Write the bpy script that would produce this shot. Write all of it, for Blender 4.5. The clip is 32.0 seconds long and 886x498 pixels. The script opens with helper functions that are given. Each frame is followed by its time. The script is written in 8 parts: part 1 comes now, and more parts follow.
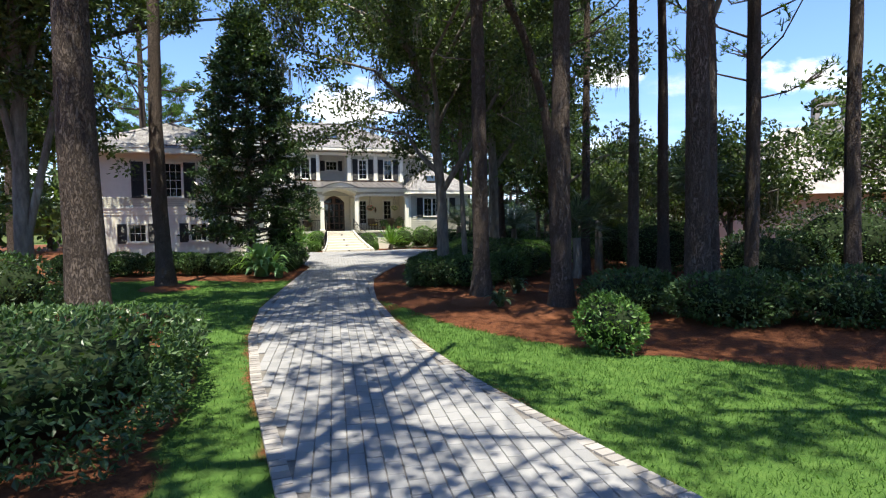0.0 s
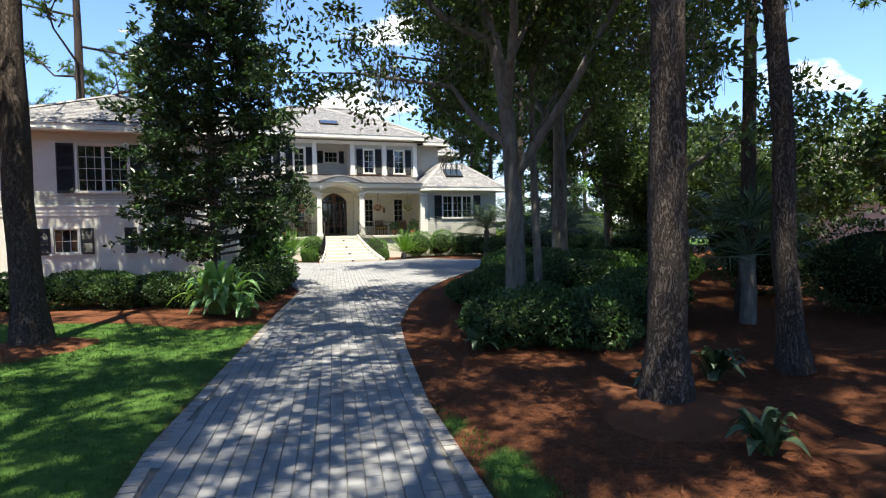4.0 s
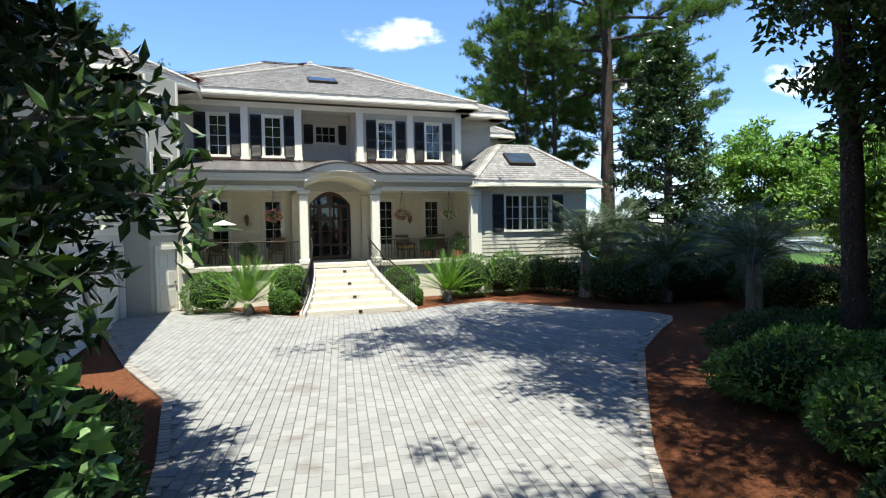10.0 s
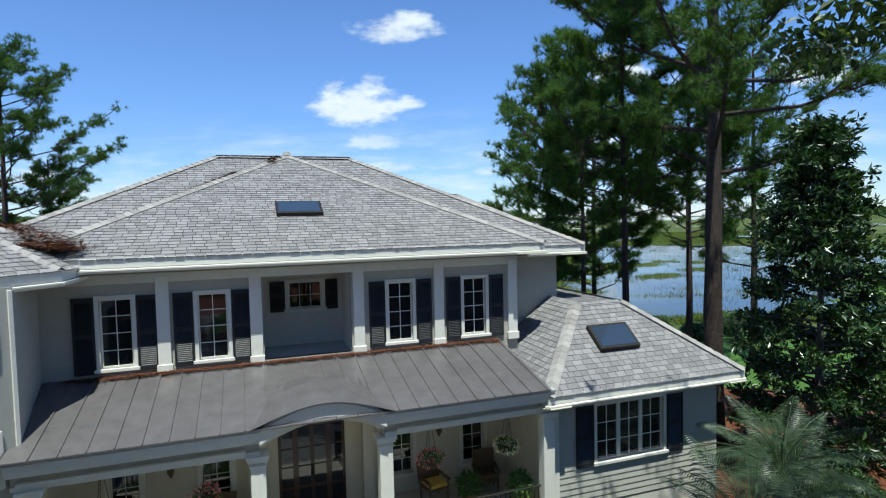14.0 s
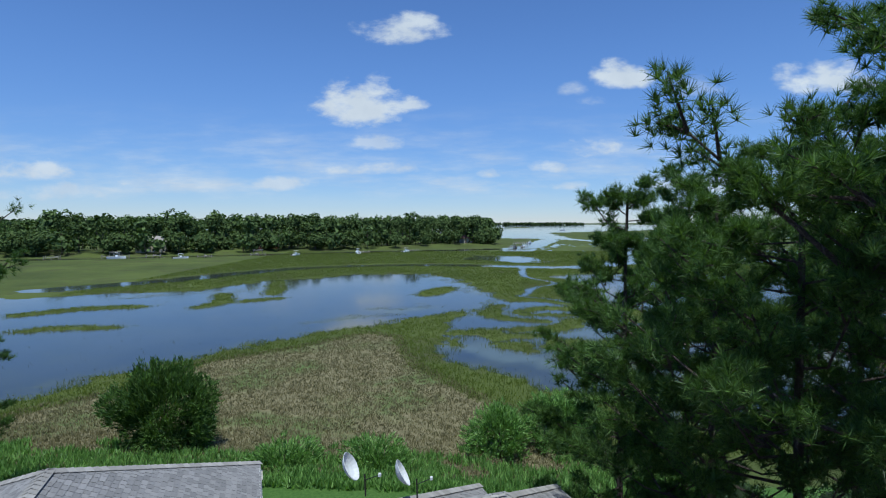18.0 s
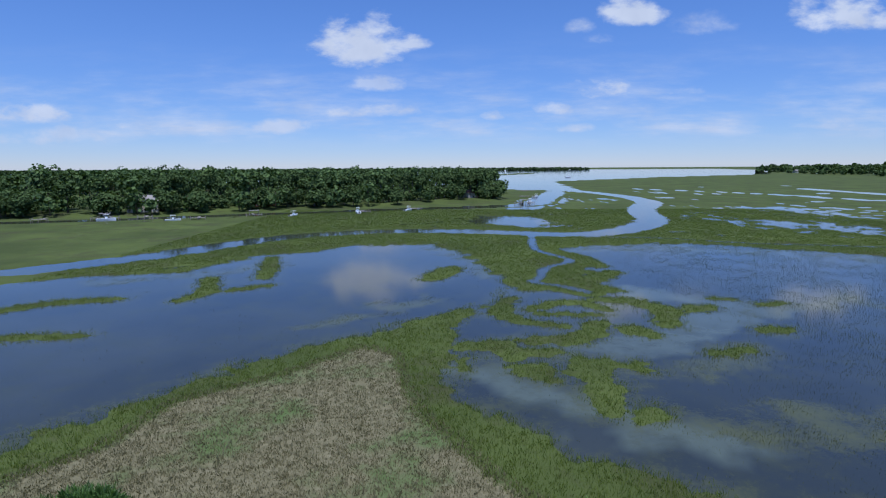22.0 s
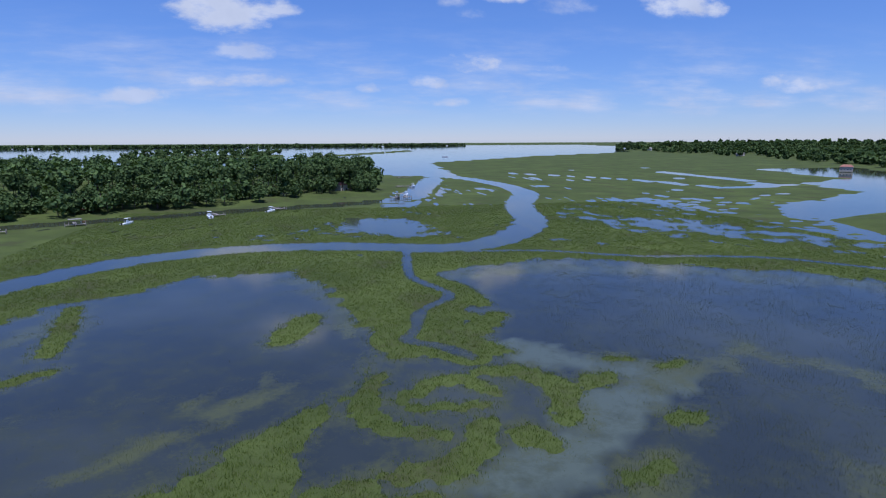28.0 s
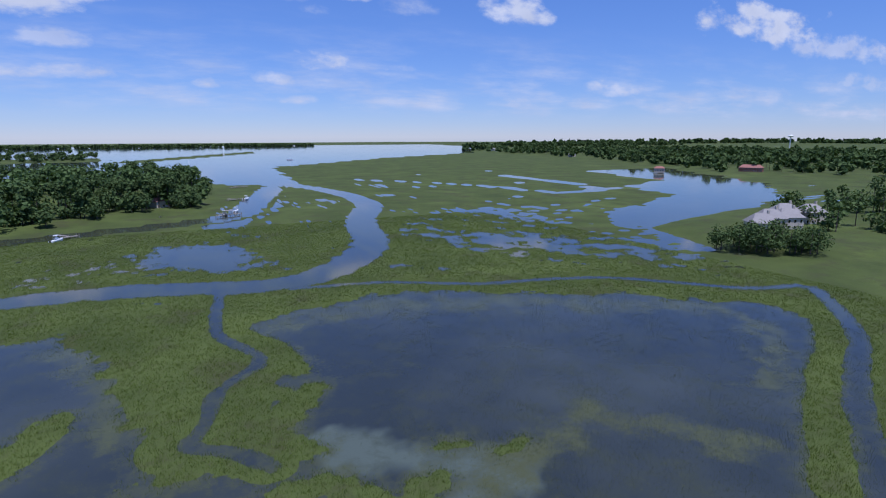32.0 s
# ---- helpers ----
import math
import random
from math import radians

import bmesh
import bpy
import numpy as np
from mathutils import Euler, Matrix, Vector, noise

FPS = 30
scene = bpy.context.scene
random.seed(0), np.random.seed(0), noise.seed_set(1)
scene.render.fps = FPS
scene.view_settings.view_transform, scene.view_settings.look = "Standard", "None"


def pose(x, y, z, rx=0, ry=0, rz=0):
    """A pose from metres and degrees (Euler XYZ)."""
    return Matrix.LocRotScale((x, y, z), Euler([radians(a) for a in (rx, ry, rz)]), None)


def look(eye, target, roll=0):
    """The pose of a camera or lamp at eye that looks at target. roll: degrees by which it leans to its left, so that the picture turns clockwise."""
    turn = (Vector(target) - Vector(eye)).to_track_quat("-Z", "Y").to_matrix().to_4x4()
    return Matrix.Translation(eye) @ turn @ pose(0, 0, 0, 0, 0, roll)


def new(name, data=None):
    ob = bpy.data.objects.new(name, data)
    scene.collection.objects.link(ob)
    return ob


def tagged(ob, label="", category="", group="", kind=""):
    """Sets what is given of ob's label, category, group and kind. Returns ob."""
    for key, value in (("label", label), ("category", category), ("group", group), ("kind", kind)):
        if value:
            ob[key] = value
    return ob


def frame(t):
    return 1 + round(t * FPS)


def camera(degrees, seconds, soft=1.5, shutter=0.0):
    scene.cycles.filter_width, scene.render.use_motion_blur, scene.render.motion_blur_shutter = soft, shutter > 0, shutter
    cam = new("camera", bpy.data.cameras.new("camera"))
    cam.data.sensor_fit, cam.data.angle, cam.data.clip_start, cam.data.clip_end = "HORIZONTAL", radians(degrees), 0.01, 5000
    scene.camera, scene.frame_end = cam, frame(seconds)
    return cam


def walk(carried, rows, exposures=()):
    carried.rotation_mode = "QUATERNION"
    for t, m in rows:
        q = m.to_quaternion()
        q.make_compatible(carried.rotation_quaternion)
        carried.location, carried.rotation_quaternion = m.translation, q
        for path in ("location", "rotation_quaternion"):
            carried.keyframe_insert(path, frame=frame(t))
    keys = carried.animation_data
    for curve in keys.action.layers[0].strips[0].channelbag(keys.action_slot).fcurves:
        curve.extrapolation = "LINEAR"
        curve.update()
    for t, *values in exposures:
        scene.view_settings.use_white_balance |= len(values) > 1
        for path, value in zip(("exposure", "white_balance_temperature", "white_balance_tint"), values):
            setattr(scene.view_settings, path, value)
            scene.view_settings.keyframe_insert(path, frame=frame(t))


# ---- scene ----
cam = camera(76.5, 32.0, soft=1.15)
PATH = [
    (0.0, pose(0.000, 0.000, 2.000, 87.300, 0.900, 0.000)),
    (1.0, pose(-0.180, 1.692, 2.000, 87.300, 0.900, 0.000)),
    (2.0, pose(-0.648, 3.528, 2.072, 87.300, 0.900, -0.100)),
    (3.0, pose(-1.152, 5.760, 2.108, 87.300, 0.900, 0.000)),
    (3.5, pose(-1.332, 6.948, 2.108, 87.400, 0.900, 0.000)),
    (5.5, pose(-2.304, 11.268, 2.216, 87.500, 1.000, 0.200)),
    (6.0, pose(-2.484, 12.420, 2.252, 87.400, 1.100, 0.300)),
    (7.0, pose(-2.880, 14.832, 2.288, 87.500, 1.000, 0.400)),
    (8.0, pose(-3.276, 17.388, 2.360, 87.600, 1.000, 0.400)),
    (9.0, pose(-3.492, 19.980, 2.468, 87.700, 1.000, 0.500)),
    (10.0, pose(-3.888, 22.536, 2.720, 87.800, 1.000, 0.700)),
    (10.5, pose(-4.176, 23.652, 3.008, 87.800, 1.000, 0.600)),
    (11.0, pose(-4.428, 24.804, 3.476, 87.800, 1.000, 0.700)),
    (11.5, pose(-4.644, 25.920, 4.160, 87.700, 1.100, 0.700)),
    (12.0, pose(-4.788, 26.964, 5.060, 87.600, 1.200, 0.800)),
    (12.5, pose(-4.896, 28.080, 6.032, 87.400, 1.200, 0.900)),
    (13.0, pose(-5.004, 29.268, 6.968, 87.300, 1.200, 0.900)),
    (14.0, pose(-5.148, 31.860, 8.876, 87.100, 1.300, 0.900)),
    (14.5, pose(-5.256, 33.192, 9.920, 87.000, 1.300, 0.900)),
    (16.5, pose(-5.735, 38.783, 13.687, 87.150, 0.500, 0.973)),
    (17.0, pose(-5.898, 40.161, 14.656, 87.150, 0.400, 0.978)),
    (17.5, pose(-6.062, 41.613, 15.621, 87.250, 0.200, 0.988)),
    (18.0, pose(-6.154, 43.139, 16.581, 87.251, 0.205, 1.088)),
    (19.0, pose(-6.412, 46.343, 18.570, 86.352, 0.210, 1.188)),
    (20.0, pose(-6.525, 49.700, 20.623, 84.653, 0.315, 1.282)),
    (21.0, pose(-6.718, 53.347, 22.589, 83.053, 0.315, 1.282)),
    (22.0, pose(-6.908, 56.847, 24.562, 81.554, 0.320, 1.382)),
    (23.0, pose(-7.099, 60.424, 26.606, 79.954, 0.320, 1.382)),
    (23.5, pose(-7.270, 62.323, 27.622, 79.255, 0.325, 1.482)),
    (24.0, pose(-7.368, 64.218, 28.565, 79.055, 0.325, 1.482)),
    (24.5, pose(-7.102, 66.416, 29.489, 79.051, 0.405, 1.078)),
    (26.5, pose(-4.860, 75.590, 33.084, 79.013, 0.289, -5.224)),
    (27.0, pose(-3.931, 77.946, 33.995, 79.008, 0.199, -7.022)),
    (28.0, pose(-1.553, 82.520, 35.820, 78.908, 0.206, -10.827)),
    (29.0, pose(1.265, 87.245, 37.561, 78.820, 0.120, -14.528)),
    (30.0, pose(4.524, 92.044, 39.146, 78.844, 0.135, -18.233)),
    (31.0, pose(8.163, 96.340, 40.901, 78.782, 0.241, -22.143)),
    (32.0, pose(12.098, 100.559, 42.509, 78.728, 0.170, -25.643)),
]
EXPOSURES = [(0.0, 1.3, 7050, 5), (5.0, 1.5, 7050, 4), (7.0, 1.6, 7050, 3), (8.5, 1.5, 6900, 1), (10.5, 1.1, 6800, 0), (12.5, 0.64, 6500, -2), (14.5, 0.38, 6000, -2), (17.0, 0.02, 5900, -1), (20.0, -0.12, 5450, 9), (24.0, -0.2, 5350, 13), (32.0, -0.22, 5350, 19)]
walk(cam, PATH, EXPOSURES)

# ---- world and sun ----
SUN_AZ, SUN_EL = radians(-84.0), radians(71.5)   # azimuth from +x towards +y
world = bpy.data.worlds.new("sky")
scene.world = world
world.use_nodes = True


def nodes_of(tree):
    tree.nodes.clear()

    def add(kind, **values):
        n = tree.nodes.new(kind)
        for k, val in values.items():
            if k in n.inputs:
                n.inputs[k].default_value = val
        return n

    def wire(a, out, b, slot):
        tree.links.new(a.outputs[out], b.inputs[slot])
    return add, wire


def math_node(add, wire, op, a, b=None):
    """A math node; a and b are numbers or (node, output)."""
    n = add("ShaderNodeMath")
    n.operation = op
    for slot, val in ((0, a), (1, b)):
        if val is None:
            continue
        if isinstance(val, tuple):
            wire(val[0], val[1], n, slot)
        else:
            n.inputs[slot].default_value = val
    return (n, 0)


# clouds: place (side, height on the plane one unit ahead), half sizes, weight
CLOUDS = [
    (-0.158, 0.205, 0.104, 0.053, 1.00),
    (-0.140, 0.232, 0.048, 0.034, 1.00),
    (-0.205, 0.200, 0.050, 0.030, 1.00),
    (-0.090, 0.205, 0.050, 0.016, 0.80),
    (-0.145, 0.140, 0.074, 0.019, 0.60),
    (-0.130, 0.093, 0.105, 0.017, 0.75),
    (-0.093, 0.332, 0.080, 0.036, 0.90),
    (0.295, 0.252, 0.058, 0.030, 0.95),
    (0.285, 0.268, 0.032, 0.024, 1.00),
    (0.640, 0.250, 0.050, 0.032, 0.90),
    (1.330, 0.290, 0.110, 0.050, 0.95),
    (0.209, 0.228, 0.029, 0.017, 0.50),
    (0.421, 0.232, 0.058, 0.028, 0.45),
    (0.650, 0.239, 0.090, 0.039, 0.90),
    (0.250, 0.126, 0.063, 0.024, 0.85),
    (0.396, 0.124, 0.049, 0.013, 0.60),
    (0.162, 0.095, 0.059, 0.014, 0.70),
    (0.202, 0.061, 0.039, 0.010, 0.70),
    (0.063, 0.084, 0.030, 0.014, 0.70),
    (0.295, 0.073, 0.029, 0.010, 0.50),
    (-0.753, 0.094, 0.082, 0.028, 0.80),
    (-0.580, 0.071, 0.041, 0.011, 0.70),
    (-0.307, 0.066, 0.086, 0.018, 0.70),
    (-0.479, 0.061, 0.091, 0.014, 0.50),
    (-0.006, 0.063, 0.040, 0.008, 0.50),
    (-0.715, 0.052, 0.133, 0.022, 0.60),
    (0.660, 0.072, 0.067, 0.014, 0.50),
    (1.373, 0.273, 0.263, 0.059, 0.95),
    (0.906, 0.104, 0.092, 0.024, 0.70),
    (1.739, 0.234, 0.312, 0.050, 0.60),
    (1.356, 0.108, 0.205, 0.017, 0.40),
    (0.655, 0.063, 0.085, 0.011, 0.50),
    (0.244, 0.209, 0.039, 0.013, 0.50),
    (1.871, 0.147, 0.209, 0.031, 0.50),
]


def build_sky():
    add, wire = nodes_of(world.node_tree)
    sky = add("ShaderNodeTexSky")
    sky.sky_type = "NISHITA"
    sky.sun_disc = False
    sky.sun_elevation = SUN_EL
    sky.sun_rotation = math.pi / 2 - SUN_AZ
    sky.air_density, sky.dust_density, sky.ozone_density = 0.9, 0.0, 6.0
    place = add("ShaderNodeTexCoord")
    split = add("ShaderNodeSeparateXYZ")
    wire(place, "Generated", split, 0)
    ahead = math_node(add, wire, "MAXIMUM", (split, 1), 0.08)
    side = math_node(add, wire, "DIVIDE", (split, 0), ahead)
    high = math_node(add, wire, "DIVIDE", (split, 2), ahead)
    flat = add("ShaderNodeCombineXYZ")
    wire(*side, flat, 0)
    wire(*high, flat, 1)
    fine = add("ShaderNodeTexNoise", Scale=10.0, Detail=10.0, Roughness=0.60)
    stretch = add("ShaderNodeMapping")
    stretch.inputs["Scale"].default_value = (1.0, 1.9, 1.0)
    wire(flat, 0, stretch, 0)
    wire(stretch, 0, fine, "Vector")
    ragged = math_node(add, wire, "MULTIPLY", math_node(add, wire, "SUBTRACT", (fine, 0), 0.5), 4.8)
    total = None
    for cx, cz, hw, hh, weight in CLOUDS:
        dx = math_node(add, wire, "DIVIDE", math_node(add, wire, "SUBTRACT", side, cx), hw)
        dz = math_node(add, wire, "DIVIDE", math_node(add, wire, "SUBTRACT", high, cz), hh)
        under = math_node(add, wire, "ADD", math_node(add, wire, "MULTIPLY", math_node(add, wire, "LESS_THAN", dz, 0.0), 0.5), 1.0)
        dz = math_node(add, wire, "MULTIPLY", dz, under)
        d = math_node(add, wire, "ADD", math_node(add, wire, "POWER", math_node(add, wire, "ABSOLUTE", dx), 2.0),
                      math_node(add, wire, "POWER", math_node(add, wire, "ABSOLUTE", dz), 2.0))
        d = math_node(add, wire, "MULTIPLY", math_node(add, wire, "ADD", math_node(add, wire, "SUBTRACT", 1.05, d), ragged), 0.85)
        d = math_node(add, wire, "MULTIPLY", math_node(add, wire, "MINIMUM", math_node(add, wire, "MAXIMUM", d, 0.0), 1.0), weight)
        total = d if total is None else math_node(add, wire, "MAXIMUM", total, d)
    # thin haze of small clouds low over the horizon
    low = add("ShaderNodeTexNoise", Scale=5.0, Detail=7.0, Roughness=0.6)
    flatter = add("ShaderNodeMapping")
    flatter.inputs["Scale"].default_value = (1.0, 5.0, 1.0)
    wire(flat, 0, flatter, 0)
    wire(flatter, 0, low, "Vector")
    veil = math_node(add, wire, "MULTIPLY", math_node(add, wire, "MAXIMUM", math_node(add, wire, "SUBTRACT", (low, 0), 0.38), 0.0), 4.2)
    fade = math_node(add, wire, "MAXIMUM", math_node(add, wire, "SUBTRACT", 1.0, math_node(add, wire, "MULTIPLY", high, 4.2)), 0.0)
    lifted = math_node(add, wire, "MINIMUM", math_node(add, wire, "MAXIMUM", math_node(add, wire, "MULTIPLY", math_node(add, wire, "SUBTRACT", high, 0.025), 22.0), 0.0), 0.8)
    veil = math_node(add, wire, "MULTIPLY", math_node(add, wire, "MULTIPLY", veil, fade), lifted)
    total = math_node(add, wire, "MINIMUM", math_node(add, wire, "MAXIMUM", total, veil), 1.0)
    soft = add("ShaderNodeMapRange")
    soft.interpolation_type = "SMOOTHSTEP"
    wire(*total, soft, 0)
    shade = add("ShaderNodeMixRGB")
    shade.inputs[1].default_value = CLOUD_DARK
    shade.inputs[2].default_value = CLOUD_BRIGHT
    puff = add("ShaderNodeTexNoise", Scale=14.0, Detail=5.0)
    wire(flat, 0, puff, "Vector")
    wire(puff, 0, shade, 0)
    # milky air low down
    milk = add("ShaderNodeMapRange")
    milk.inputs[1].default_value, milk.inputs[2].default_value = 0.0, 0.30
    milk.interpolation_type = "SMOOTHSTEP"
    wire(split, 2, milk, 0)
    air = add("ShaderNodeMixRGB")
    air.inputs[1].default_value, air.inputs[2].default_value = (0.68, 0.69, 0.84, 1), (0.82, 0.86, 1.04, 1)
    wire(milk, 0, air, 0)
    tinted = add("ShaderNodeMixRGB", Fac=1.0)
    tinted.blend_type = "MULTIPLY"
    wire(sky, 0, tinted, 1)
    wire(air, 0, tinted, 2)
    mix = add("ShaderNodeMixRGB")
    wire(soft, 0, mix, 0)
    wire(tinted, 0, mix, 1)
    wire(shade, 0, mix, 2)
    back = add("ShaderNodeBackground", Strength=SKY_STRENGTH)
    wire(mix, 0, back, 0)
    out = add("ShaderNodeOutputWorld")
    wire(back, 0, out, 0)


SKY_STRENGTH = 0.13
CLOUD_DARK, CLOUD_BRIGHT = (3.9, 4.15, 4.8, 1), (6.6, 6.6, 6.75, 1)
build_sky()

lamp = bpy.data.lights.new("sun", "SUN")
lamp.energy, lamp.angle, lamp.color = 5.0, radians(0.53), (1.0, 0.955, 0.88)
sun = new("sun", lamp)
sun_way = Vector((math.cos(SUN_EL) * math.cos(SUN_AZ), math.cos(SUN_EL) * math.sin(SUN_AZ), math.sin(SUN_EL)))
sun.matrix_world = look(sun_way * 100, (0, 0, 0))


# ---- materials ----
def surface(name, dark, light, scale=6.0, rough=0.7, bump=0.2, bump_scale=60.0, metal=0.0, spec=0.4, stain=None, per="none",
            coat=0.0, through_light=0.0, stretch=(1, 1, 1), bump_dist=0.02):
    """A procedural surface: grain between two colours at one scale, broad variation at another, relief, and chance from piece to piece."""
    m = bpy.data.materials.new(name)
    m.use_nodes = True
    add, wire = nodes_of(m.node_tree)
    place = add("ShaderNodeTexCoord")
    mapped = add("ShaderNodeMapping")
    mapped.inputs["Scale"].default_value = stretch
    wire(place, "Object", mapped, 0)
    grain = add("ShaderNodeTexNoise", Scale=scale, Detail=6.0, Roughness=0.6)
    wire(mapped, 0, grain, "Vector")
    broad = add("ShaderNodeTexNoise", Scale=scale * 0.13, Detail=3.0)
    wire(mapped, 0, broad, "Vector")
    amount = math_node(add, wire, "ADD", math_node(add, wire, "MULTIPLY", (grain, 0), 0.65), math_node(add, wire, "MULTIPLY", (broad, 0), 0.35))
    if per != "none":
        chance = add("ShaderNodeObjectInfo") if per == "object" else add("ShaderNodeNewGeometry")
        value = (chance, "Random" if per == "object" else "Random Per Island")
        amount = math_node(add, wire, "ADD", math_node(add, wire, "MULTIPLY", amount, 0.5), math_node(add, wire, "MULTIPLY", value, 0.5))
    ramp = add("ShaderNodeMapRange")
    ramp.inputs[1].default_value, ramp.inputs[2].default_value = 0.3, 0.7
    wire(*amount, ramp, 0)
    mix = add("ShaderNodeMixRGB")
    mix.inputs[1].default_value, mix.inputs[2].default_value = (*dark, 1), (*light, 1)
    wire(ramp, 0, mix, 0)
    colour = (mix, 0)
    if stain:
        where = add("ShaderNodeTexNoise", Scale=stain[1], Detail=5.0)
        wire(mapped, 0, where, "Vector")
        cut = add("ShaderNodeMapRange")
        cut.inputs[1].default_value, cut.inputs[2].default_value = stain[2], stain[2] + 0.12
        wire(where, 0, cut, 0)
        over = add("ShaderNodeMixRGB")
        over.inputs[2].default_value = (*stain[0], 1)
        wire(cut, 0, over, 0)
        wire(*colour, over, 1)
        colour = (over, 0)
    b = add("ShaderNodeBsdfPrincipled", Roughness=rough, Metallic=metal)
    b.inputs["Specular IOR Level"].default_value = spec
    b.inputs["Coat Weight"].default_value = coat
    wire(*colour, b, "Base Color")
    if bump and "pine bark" in name:
        plates = add("ShaderNodeTexVoronoi", Scale=24.0)
        plates.feature = "DISTANCE_TO_EDGE"
        bent = add("ShaderNodeMixRGB", Fac=0.30)
        wire(mapped, 0, bent, 1)
        wire(grain, 1, bent, 2)
        wire(bent, 0, plates, "Vector")
        crack = add("ShaderNodeMapRange")
        crack.inputs[1].default_value, crack.inputs[2].default_value = 0.0, 0.16
        wire(plates, 0, crack, 0)
        deep = add("ShaderNodeMixRGB")
        deep.inputs[1].default_value = (0.070, 0.055, 0.048, 1)
        wire(crack, 0, deep, 0)
        wire(*colour, deep, 2)
        wire(deep, 0, b, "Base Color")
        bumps = add("ShaderNodeBump", Strength=bump, Distance=bump_dist)
        wire(crack, 0, bumps, "Height")
        wire(bumps, 0, b, "Normal")
    elif bump:
        relief = add("ShaderNodeTexNoise", Scale=bump_scale, Detail=5.0)
        wire(mapped, 0, relief, "Vector")
        bumps = add("ShaderNodeBump", Strength=bump, Distance=bump_dist)
        wire(relief, 0, bumps, "Height")
        wire(bumps, 0, b, "Normal")
    out = add("ShaderNodeOutputMaterial")
    if through_light:
        leafy = add("ShaderNodeBsdfTranslucent")
        warm = add("ShaderNodeMixRGB")
        warm.blend_type = "MULTIPLY"
        warm.inputs[0].default_value = 1.0
        warm.inputs[2].default_value = (1.5, 1.6, 0.6, 1)
        wire(*colour, warm, 1)
        wire(warm, 0, leafy, 0)
        both = add("ShaderNodeMixShader", Fac=through_light)
        wire(b, 0, both, 1)
        wire(leafy, 0, both, 2)
        wire(both, 0, out, 0)
    else:
        wire(b, 0, out, 0)
    return m


